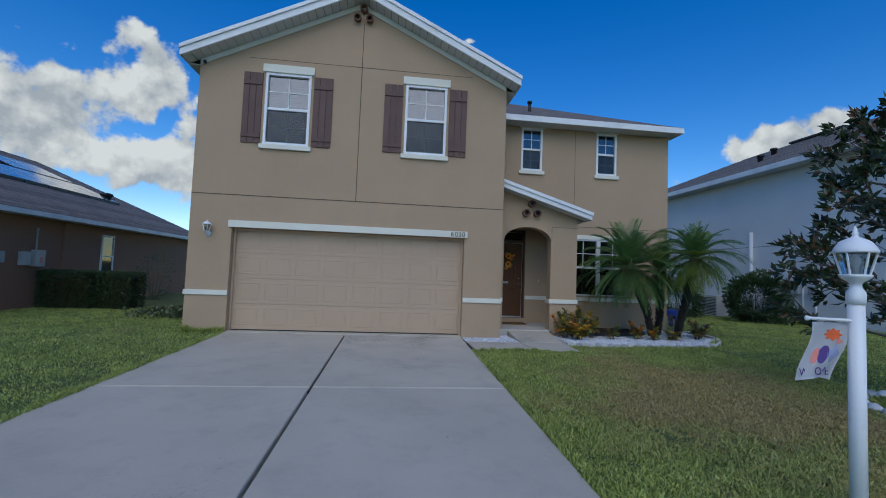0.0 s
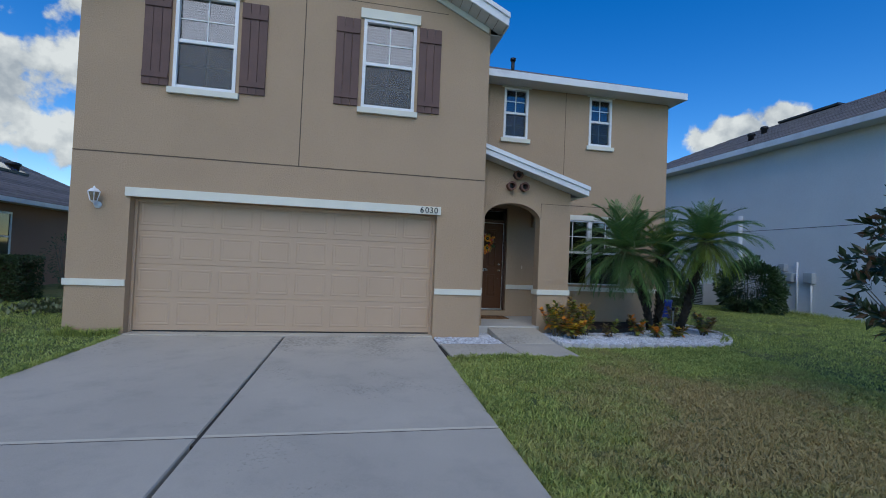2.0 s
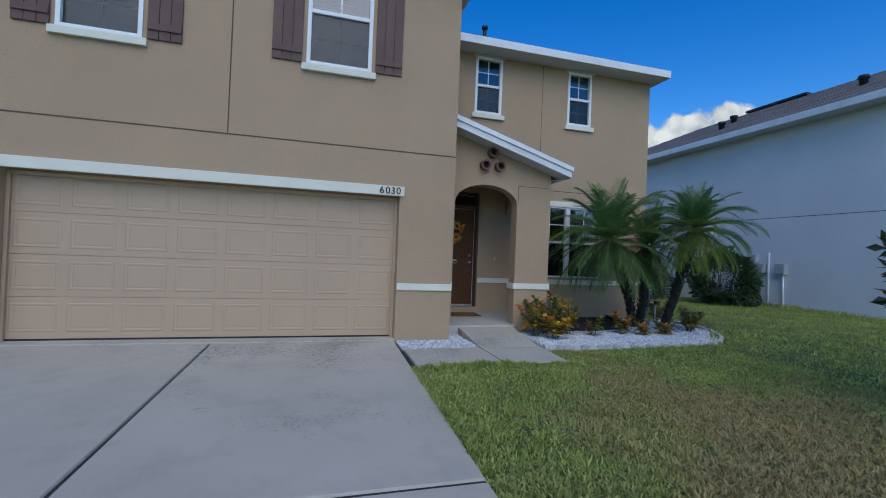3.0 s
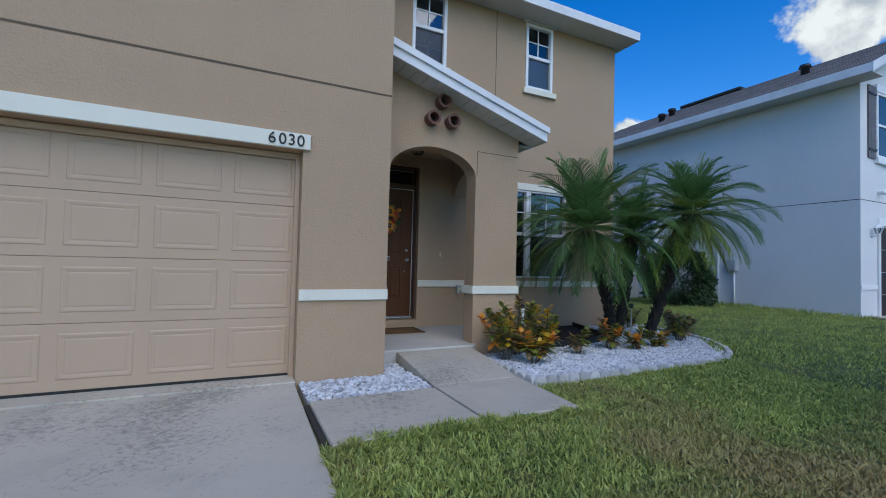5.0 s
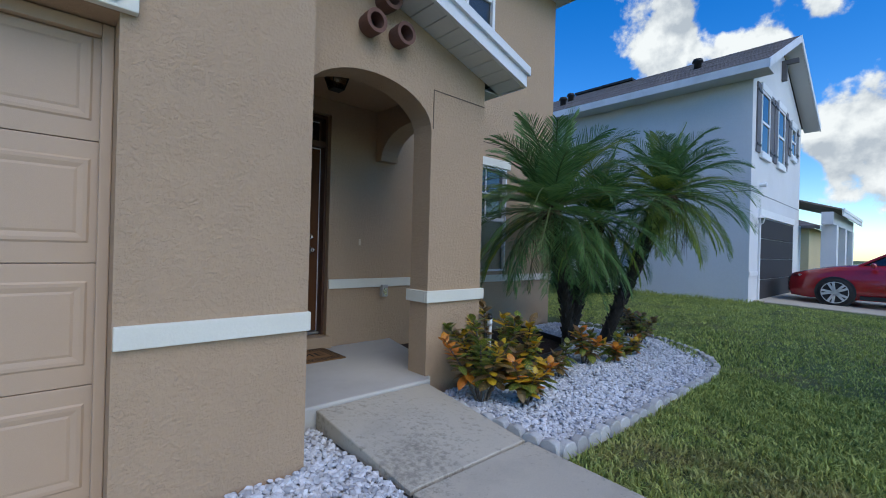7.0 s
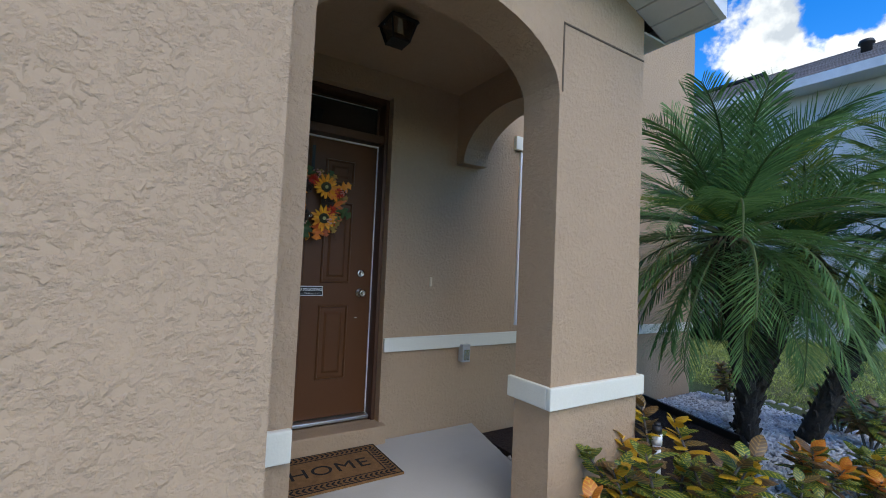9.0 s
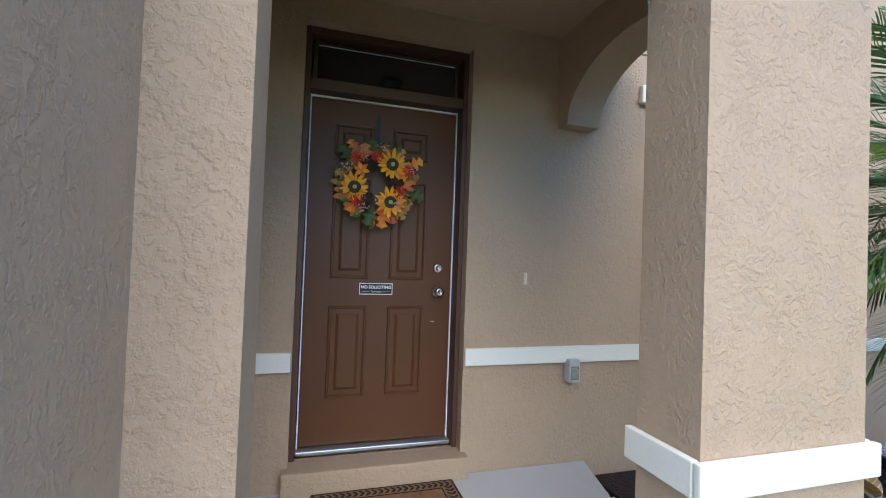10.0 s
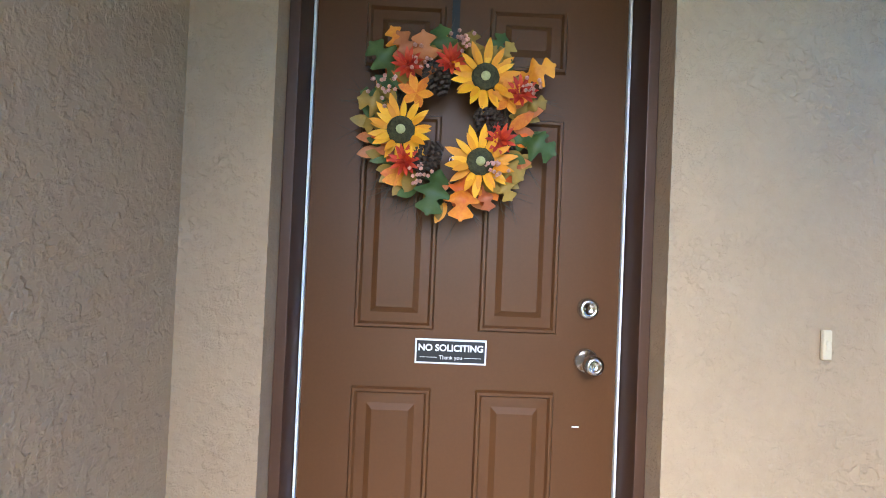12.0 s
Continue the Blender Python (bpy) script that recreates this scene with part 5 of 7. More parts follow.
for y in (4.3, 3.75, 3.3):
    c = thing("conduit", label="pale conduit rising from the ground to a utility box", category="conduit", group="conduits on the grey wall", at=(14.69, y, 0.1))
    bm = bmesh.new(); tube(bm, [(0, 0, 0), (0, 0, 1.12 if y != 3.75 else 1.75)], 0.028, 8); part("pipe", bm, PVC, c, smooth=True)
acu = thing("air_conditioner", label="grey louvred air conditioning unit beside the wall", category="air conditioner", at=(13.9, 6.6, 0.15))
boxed("case", (-0.4, 0.4, -0.4, 0.4, 0.02, 0.85), UBOX, acu, bevel=0.02)
for i in range(12): boxed("louvre", (-0.405, -0.395, -0.36, 0.36, 0.1 + i * 0.058, 0.13 + i * 0.058), BLACK, acu)
for x, y in ((15.5, 6.3), (16.3, 6.5), (16.0, 2.2)):
    z = RE + (RR - RE) / 3.6 * (x - (RM - 3.6))
    v = thing("roof_vent", label="dark plumbing vent on the shingle roof", category="roof vent", at=(x, y, z))
    bm = bmesh.new(); lathe(bm, [(0.1, -0.05), (0.1, 0.16), (0.15, 0.18), (0.12, 0.26)], 12); part("hood", bm, BLACK, v, smooth=True)
rd = thing("driveway", label="pale concrete driveway in front of the charcoal garage", category="driveway", kind="structure")
for xa, xb in ((15.2, 17.43), (17.45, 19.7)):
    for ya, yb in ((-4.0, 0.66), (-8.6, -4.02), (-13.5, -8.62)):
        slab("slab", [(xa, ya), (xb, ya), (xb, yb), (xa, yb)], lambda x, y: ground_z(15, y) + 0.03, 0.12, CONCRETE, rd)

# far house and distance
house_f = thing("house", label="low cream house with a grey shingle roof far along the street", category="house")
CREAMWALL = stucco_mat("cream_stucco", (0.55, 0.45, 0.27), 0.3)
bm = bmesh.new(); box(bm, 33.5, 46, 2, 14, -0.1, 3.1); part("wall", bm, CREAMWALL, house_f)
bm = bmesh.new(); roof_slab(bm, [(33, 1.5, 3.15), (46.5, 1.5, 3.15), (40.5, 8, 5.6), (39.5, 8, 5.6)]); roof_slab(bm, [(33, 14.5, 3.15), (33, 1.5, 3.15), (39.5, 8, 5.6)]); part("roof", bm, SHINGLE, house_f)
boxed("fascia", (32.97, 46.5, 1.46, 1.49, 2.95, 3.15), FASCIA, house_f)


# ---- parked car ----
def car(at, turn):
    c = thing("car", label="red sedan with alloy wheels parked on the driveway", category="car", at=at)
    c.rotation_euler[2] = turn
    PAINT = mat("red_car_paint", (0.30, 0.010, 0.014), 0.25, 0.04, 2, 40, coat=1.0)
    TYRE = mat("black_tyre", (0.015, 0.015, 0.016), 0.85, 0.1, 10, 90)
    RIM = mat("alloy_rim", (0.68, 0.69, 0.71), 0.35, 0.04, 5, 60, metal=0.6)
    CGLASS = mat("dark_car_glass", (0.015, 0.017, 0.02), 0.05, 0.05, 2, 20, spec=0.8)
    # stations along the length, nose at +y: y, bottom, shoulder height, half width, top height, half width of the top
    st = [(2.38, 0.32, 0.58, 0.62, 0.66, 0.50), (2.28, 0.22, 0.66, 0.80, 0.76, 0.66), (1.95, 0.18, 0.74, 0.90, 0.86, 0.74), (1.5, 0.18, 0.82, 0.92, 0.95, 0.76), (1.0, 0.18, 0.88, 0.92, 1.01, 0.74),
          (0.2, 0.18, 0.92, 0.92, 1.03, 0.75), (-0.8, 0.18, 0.95, 0.92, 1.05, 0.75), (-1.5, 0.18, 0.97, 0.91, 1.07, 0.74), (-2.1, 0.22, 0.95, 0.86, 1.06, 0.68), (-2.4, 0.34, 0.85, 0.74, 0.98, 0.58)]
    def loft(rows):
        bm = bmesh.new(); rings = [[bm.verts.new(p) for p in r] for r in rows]
        for a, b in zip(rings, rings[1:]):
            for k in range(len(a)):
                bm.faces.new((a[k], a[(k + 1) % len(a)], b[(k + 1) % len(b)], b[k]))
        bm.faces.new(rings[0]); bm.faces.new(rings[-1][::-1])
        return bm
    rows = [[(-w * 0.94, y, b), (-w, y, b + 0.22), (-w * 0.985, y, s), (-tw, y, t), (0, y, t + 0.03), (tw, y, t), (w * 0.985, y, s), (w, y, b + 0.22), (w * 0.94, y, b)] for y, b, s, w, t, tw in st]
    body = part("body", loft(rows), PAINT, c, smooth=True)
    cabin = [(1.05, 1.0, 0.70, 1.01, 0.6), (0.45, 1.0, 0.76, 1.33, 0.56), (-0.1, 1.0, 0.76, 1.46, 0.56), (-0.9, 1.02, 0.76, 1.46, 0.56), (-1.5, 1.04, 0.72, 1.3, 0.54), (-1.95, 1.05, 0.64, 1.08, 0.5)]
    part("glasshouse", loft([[(-w, y, b), (-tw - 0.01, y, t), (tw + 0.01, y, t), (w, y, b)] for y, b, w, t, tw in cabin]), CGLASS, c, "dark car windows", smooth=False)
    part("roof", loft([[(-0.57, y, z), (-0.5, y, z + 0.04), (0.5, y, z + 0.04), (0.57, y, z)] for y, z in ((0.3, 1.38), (-0.1, 1.455), (-0.9, 1.455), (-1.3, 1.37))]), PAINT, c, smooth=True)
    for sx in (-1, 1):
        bm = bmesh.new(); tube(bm, [(sx * 0.74, 1.02, 1.0), (sx * 0.585, 0.42, 1.36), (sx * 0.575, -0.1, 1.465)], 0.03, 6); tube(bm, [(sx * 0.575, -0.9, 1.465), (sx * 0.56, -1.5, 1.31), (sx * 0.66, -1.95, 1.07)], 0.04, 6)
        part("pillar", bm, PAINT, c)
        for y in (1.42, -1.38):
            wh = new("wheel"); wh.parent = c; wh.location = (sx * 0.85, y, 0.34)
            bm = bmesh.new(); lathe(bm, [(0.26, -0.11), (0.33, -0.1), (0.34, -0.06), (0.34, 0.06), (0.33, 0.1), (0.26, 0.11)], 28, axis="x"); part("tyre", bm, TYRE, wh, smooth=True)
            bm = bmesh.new(); lathe(bm, [(0.255, sx * 0.09), (0.262, sx * 0.112), (0.245, sx * 0.112), (0.235, sx * 0.07)], 28, axis="x"); lathe(bm, [(0.06, sx * 0.08), (0.05, sx * 0.115), (0.01, sx * 0.12)], 14, axis="x")
            for k in range(10):
                a = 2 * math.pi * k / 10 + (0.12 if k % 2 else -0.12)
                vs = box(bm, min(sx * 0.095, sx * 0.122), max(sx * 0.095, sx * 0.122), -0.026, 0.026, 0.04, 0.245)
                bmesh.ops.rotate(bm, verts=vs, cent=(0, 0, 0), matrix=Matrix.Rotation(a, 3, "X"))
            part("rim", bm, RIM, wh, "bright alloy rim")
            bm = bmesh.new(); lathe(bm, [(0.25, sx * 0.05), (0.25, sx * 0.055)], 24, axis="x"); part("brake_shadow", bm, BLACK, wh)
            bm = bmesh.new(); lathe(bm, [(0.385, sx * 0.062), (0.385, sx * 0.075), (0.34, sx * 0.08)], 28, axis="x"); part("wheel_arch", bm, BLACK, wh)
        bm = bmesh.new(); bmesh.ops.create_icosphere(bm, subdivisions=2, radius=0.16, matrix=Matrix.Translation((sx * 0.70, 2.05, 0.70)) @ Matrix.Diagonal((0.95, 1.5, 0.42, 1)))
        part("headlight", bm, LAMPGLASS, c, "clear headlight", smooth=True)
        bm = bmesh.new(); bmesh.ops.create_icosphere(bm, subdivisions=2, radius=0.13, matrix=Matrix.Translation((sx * 0.72, 2.0, 0.70)) @ Matrix.Diagonal((0.95, 1.4, 0.36, 1)))
        part("headlight_lens", bm, ORANGE, c, "amber lamp inside the headlight", smooth=True)
        bm = bmesh.new(); bmesh.ops.create_icosphere(bm, subdivisions=2, radius=0.1, matrix=Matrix.Translation((sx * 1.0, 0.75, 1.02)) @ Matrix.Diagonal((1.0, 0.6, 0.7, 1)))
        part("wing_mirror", bm, PAINT, c, smooth=True)
        boxed("sill", (min(sx * 0.9, sx * 0.925), max(sx * 0.9, sx * 0.925), -0.95, 0.98, 0.2, 0.29), BLACK, c)
    return c


car((17.35, -2.25, ground_z(15, -2) + 0.03), 0.0)

# ---- clouds: a far backdrop shell ----
def clouds():
    """A shell of sky far to the north with drifts of cumulus; between them it is clear."""
    bm = bmesh.new()
    R = 1800
    na, ne = 48, 20
    g = [[bm.verts.new((R * math.sin(a) * math.cos(e), R * math.cos(a) * math.cos(e), R * math.sin(e))) for e in [radians(1 + 52 * j / ne) for j in range(ne + 1)]] for a in [radians(-75 + 190 * i / na) for i in range(na + 1)]]
    for i in range(na):
        for j in range(ne):
            bm.faces.new((g[i][j], g[i + 1][j], g[i + 1][j + 1], g[i][j + 1]))
    m = bpy.data.materials.new("cumulus"); m.use_nodes = True
    N, L = m.node_tree.nodes, m.node_tree.links
    N.remove(N["Principled BSDF"])
    tc = N.new("ShaderNodeTexCoord")
    nv = N.new("ShaderNodeVectorMath"); nv.operation = "NORMALIZE"; L.new(tc.outputs["Object"], nv.inputs[0])
    # drifts: azimuth, elevation, half-width, half-height in degrees
    spots = ((-38, 13, 10, 6.5), (-30, 18, 5, 4.2), (-41, 15, 5, 4), (-25.5, 12, 3.2, 5), (45.0, 15, 4.4, 1.9), (49, 16, 3, 1.8), (36, 11.5, 2.2, 1.0), (70, 24.5, 5.5, 3.5), (77, 22.5, 5, 2.8), (88, 11.5, 6.5, 6), (9.5, 29, 1.2, 0.5))
    best = None
    for az, el, wa, we in spots:
        c = Vector((math.sin(radians(az)) * math.cos(radians(el)), math.cos(radians(az)) * math.cos(radians(el)), math.sin(radians(el))))
        sb = N.new("ShaderNodeVectorMath"); sb.operation = "SUBTRACT"; L.new(nv.outputs[0], sb.inputs[0]); sb.inputs[1].default_value = c
        ml = N.new("ShaderNodeVectorMath"); ml.operation = "MULTIPLY"; L.new(sb.outputs[0], ml.inputs[0])
        ml.inputs[1].default_value = (1 / radians(wa), 1 / radians(wa), 1 / radians(we))
        ln = N.new("ShaderNodeVectorMath"); ln.operation = "LENGTH"; L.new(ml.outputs[0], ln.inputs[0])
        if best is None:
            best = ln.outputs["Value"]
        else:
            mn = N.new("ShaderNodeMath"); mn.operation = "MINIMUM"; L.new(best, mn.inputs[0]); L.new(ln.outputs["Value"], mn.inputs[1]); best = mn.outputs[0]
    def fbm(offset):
        ad = N.new("ShaderNodeVectorMath"); ad.operation = "ADD"; L.new(nv.outputs[0], ad.inputs[0]); ad.inputs[1].default_value = offset
        n = N.new("ShaderNodeTexNoise"); n.inputs["Scale"].default_value = 11.0; n.inputs["Detail"].default_value = 9; n.inputs["Roughness"].default_value = 0.52; n.inputs["Distortion"].default_value = 0.0
        L.new(ad.outputs[0], n.inputs["Vector"])
        return n.outputs["Fac"]
    f0, f1 = fbm((0, 0, 0)), fbm((-0.008, 0.004, 0.022))
    # density: noise less the distance from the nearest drift's heart
    d = N.new("ShaderNodeMath"); d.operation = "MULTIPLY_ADD"; L.new(best, d.inputs[0]); d.inputs[1].default_value = -0.36; d.inputs[2].default_value = 0.40
    s = N.new("ShaderNodeMath"); s.operation = "ADD"; L.new(d.outputs[0], s.inputs[0])
    k = N.new("ShaderNodeMath"); k.operation = "MULTIPLY_ADD"; L.new(f0, k.inputs[0]); k.inputs[1].default_value = 1.7; k.inputs[2].default_value = -0.85
    L.new(k.outputs[0], s.inputs[1])
    al = N.new("ShaderNodeMapRange"); al.interpolation_type = "SMOOTHSTEP"; al.inputs["From Min"].default_value = 0.0; al.inputs["From Max"].default_value = 0.16
    L.new(s.outputs[0], al.inputs["Value"])
    sh = N.new("ShaderNodeMath"); sh.operation = "SUBTRACT"; L.new(f0, sh.inputs[0]); L.new(f1, sh.inputs[1])
    mr = N.new("ShaderNodeMapRange"); mr.inputs["From Min"].default_value = -0.10; mr.inputs["From Max"].default_value = 0.09; L.new(sh.outputs[0], mr.inputs["Value"])
    cr = N.new("ShaderNodeValToRGB"); cr.color_ramp.elements[0].color = (0.50, 0.55, 0.63, 1); cr.color_ramp.elements[1].color = (0.95, 0.97, 1.0, 1)
    L.new(mr.outputs[0], cr.inputs[0])
    em = N.new("ShaderNodeEmission"); em.inputs["Strength"].default_value = 0.8; L.new(cr.outputs[0], em.inputs[0])
    tr = N.new("ShaderNodeBsdfTransparent")
    mx = N.new("ShaderNodeMixShader"); L.new(al.outputs[0], mx.inputs[0]); L.new(tr.outputs[0], mx.inputs[1]); L.new(em.outputs[0], mx.inputs[2])
    L.new(mx.outputs[0], N["Material Output"].inputs[0])
    thing("backdrop", bm, m, "white cumulus clouds in a deep blue sky", "sky", kind="structure", smooth=True)


clouds()


# ---- leaves in bulk ----
def leaf_mass(name, pts, nrm, length, width, material, parent=None, seed=1, spread=0.7, label="", **tags):
    """Many small folded leaves, one at each point, leaning off the given direction."""
    r = np.random.RandomState(seed)
    n = len(pts)
    d = nrm + spread * r.normal(size=(n, 3)); d /= np.linalg.norm(d, axis=1)[:, None]
    s = np.cross(d, r.normal(size=(n, 3))); s /= np.linalg.norm(s, axis=1)[:, None]
    u = np.cross(s, d)
    ln = length * r.uniform(0.65, 1.2, (n, 1)); w = width * r.uniform(0.7, 1.2, (n, 1)) / 2
    a = pts; tip = pts + d * ln - u * ln * 0.12
    m1 = pts + d * ln * 0.5
    L_, R_ = m1 + s * w + u * w * 0.35, m1 - s * w + u * w * 0.35
    v = np.stack([a, L_, m1 - u * 0.0, R_, tip], 1).reshape(-1, 3)
    i0 = np.arange(n)[:, None] * 5
    tris = np.concatenate([i0 + np.array([0, 2, 1]), i0 + np.array([0, 3, 2]), i0 + np.array([1, 2, 4]), i0 + np.array([2, 3, 4])], 0)
    me = bpy.data.meshes.new(name)
    me.from_pydata(v.tolist(), [], tris.tolist()); me.materials.append(material)
    ob = new(name, me)
    if parent: ob.parent = parent
    return tagged(ob, label, **tags)


def foliage(name, lo, hi, rough=0.5, scale=1.5, spec=0.5, glow=0.0):
    """Leaf material that varies from leaf to leaf."""
    m = bpy.data.materials.new(name); m.use_nodes = True
    N, L = m.node_tree.nodes, m.node_tree.links
    b = N["Principled BSDF"]; b.inputs["Roughness"].default_value = rough; b.inputs["Specular IOR Level"].default_value = spec
    g = N.new("ShaderNodeNewGeometry"); tc = N.new("ShaderNodeTexCoord")
    n = N.new("ShaderNodeTexNoise"); n.inputs["Scale"].default_value = scale; n.inputs["Detail"].default_value = 4; L.new(tc.outputs["Object"], n.inputs["Vector"])
    ad = N.new("ShaderNodeMath"); ad.operation = "MULTIPLY_ADD"; ad.inputs[1].default_value = 0.5; L.new(g.outputs["Random Per Island"], ad.inputs[0])
    ml = N.new("ShaderNodeMath"); ml.operation = "MULTIPLY"; ml.inputs[1].default_value = 0.5; L.new(n.outputs["Fac"], ml.inputs[0]); L.new(ml.outputs[0], ad.inputs[2])
    r = N.new("ShaderNodeValToRGB"); r.color_ramp.elements[0].position = 0.15; r.color_ramp.elements[1].position = 0.85
    r.color_ramp.elements[0].color = (*lo, 1); r.color_ramp.elements[1].color = (*hi, 1)
    L.new(ad.outputs[0], r.inputs[0]); L.new(r.outputs[0], b.inputs["Base Color"])
    if glow:
        # light that comes through the thin blade from behind
        tl = N.new("ShaderNodeBsdfTranslucent"); L.new(r.outputs[0], tl.inputs["Color"])
        mx = N.new("ShaderNodeMixShader"); mx.inputs[0].default_value = glow
        L.new(b.outputs[0], mx.inputs[1]); L.new(tl.outputs[0], mx.inputs[2]); L.new(mx.outputs[0], N["Material Output"].inputs[0])
    return m


HEDGE = foliage("hedge_leaf", (0.012, 0.026, 0.008), (0.05, 0.085, 0.025))
BUSH = foliage("bush_leaf", (0.015, 0.032, 0.012), (0.06, 0.11, 0.035))
MAGNOLIA = foliage("magnolia_leaf", (0.012, 0.026, 0.012), (0.05, 0.08, 0.03), 0.3)
MAGRUST = foliage("magnolia_underside", (0.07, 0.035, 0.015), (0.17, 0.09, 0.04), 0.6)
BARK = mat("grey_bark", (0.13, 0.11, 0.09), 0.95, 0.3, 8, 60, bump=0.6, bump_scale=50)


def box_points(n, x0, x1, y0, y1, z0, z1, r, wob=0.06):
    p = r.uniform(size=(n, 3)); f = r.randint(0, 5, n)
    nr = np.zeros((n, 3))
    for i in range(n):
        if f[i] == 0: p[i, 2] = 1; nr[i] = (0, 0, 1)
        elif f[i] == 1: p[i, 1] = 0; nr[i] = (0, -1, 0)
        elif f[i] == 2: p[i, 0] = 1; nr[i] = (1, 0, 0)
        elif f[i] == 3: p[i, 0] = 0; nr[i] = (-1, 0, 0)
        else: p[i, 1] = 0; nr[i] = (0, -1, 0)
    p = p * np.array((x1 - x0, y1 - y0, z1 - z0)) + np.array((x0, y0, z0))
    return p - nr * np.abs(r.normal(scale=wob, size=(n, 1))), nr


def ball_points(n, c, rad, r, wob=0.25, shell=0.3):
    """Points near the skin of a lumpy ball."""
    d = r.normal(size=(n, 3)); d /= np.linalg.norm(d, axis=1)[:, None]
    k = np.array([1 + wob * noise.noise(Vector(v * 2.1 + 5)) * 1.6 + wob * 0.5 * noise.noise(Vector(v * 5.3)) for v in d])[:, None]
    return np.array(c) + d * np.array(rad) * k * (1 - shell * r.uniform(size=(n, 1)) ** 1.5), d


rs = np.random.RandomState(3)
for xa, xb, ya in ((-8.85, -7.5, 3.9), (-7.55, -6.55, 4.05)):
    h = thing("hedge", label="clipped dark green box hedge beside the brown wall", category="hedge", group="clipped hedges")
    p, q = box_points(9000, xa, xb, ya, ya + 0.9, 0.05, 1.12, rs)
    leaf_mass("leaves", p, q, 0.06, 0.035, HEDGE, h, 5)
    bm = bmesh.new(); box(bm, xa + 0.14, xb - 0.14, ya + 0.14, ya + 0.8, 0.0, 0.97); part("inner_frame", bm, FRAMEBROWN, h, "dark twiggy inside")


def bush(c, rad, n, material, label, ll=0.1, lw=0.045, seed=1):
    b = thing("bush", label=label, category="bush", at=(c[0], c[1], 0))
    r = np.random.RandomState(seed)
    p, q = ball_points(n, (0, 0, c[2]), rad, r)
    p[:, 2] = np.maximum(p[:, 2], 0.05)
    leaf_mass("leaves", p, q, ll, lw, material, b, seed)
    bm = bmesh.new()
    for k in range(7):
        a = 6.28 * k / 7
        tube(bm, [(0.04 * math.cos(a), 0.04 * math.sin(a), 0.0), (rad[0] * 0.35 * math.cos(a), rad[1] * 0.35 * math.sin(a), c[2] * 0.7), (rad[0] * 0.6 * math.cos(a), rad[1] * 0.6 * math.sin(a), c[2] + rad[2] * 0.4)], [0.02, 0.014, 0.006], 5)
    part("twig_frame", bm, BARK, b, kind="stuff")
    return b


bush((-4.05, 3.6, 0.7), (0.55, 0.6, 0.62), 3500, BUSH, "dark green shrub near the side of the garage", seed=11)
bush((-7.7, 7.8, 1.0), (0.5, 0.5, 0.9), 700, BUSH, "thin shrub against the brown wall", 0.08, 0.03, seed=12)
bush((13.2, 4.0, 0.95), (0.85, 0.85, 0.9), 9000, BUSH, "rounded dark green bush beside the grey wall", 0.11, 0.055, seed=13)
bush((11.6, 6.0, 0.75), (1.0, 0.8, 0.7), 6000, HEDGE, "low dark shrub beside the grey wall", seed=14)
g = thing("ground_cover", label="low patch of pale-edged ground cover plants", category="ground cover", kind="stuff")
r = np.random.RandomState(4); n = 1500
p = np.stack([r.normal(-4.4, 0.55, n), r.normal(2.8, 0.35, n), 0.05 + 0.2 * r.uniform(size=n)], 1)
leaf_mass("leaves", p, np.tile((0, -0.4, 1.0), (n, 1)), 0.13, 0.07, foliage("pale_leaf", (0.04, 0.06, 0.02), (0.17, 0.19, 0.1)), g, 6, kind="stuff")


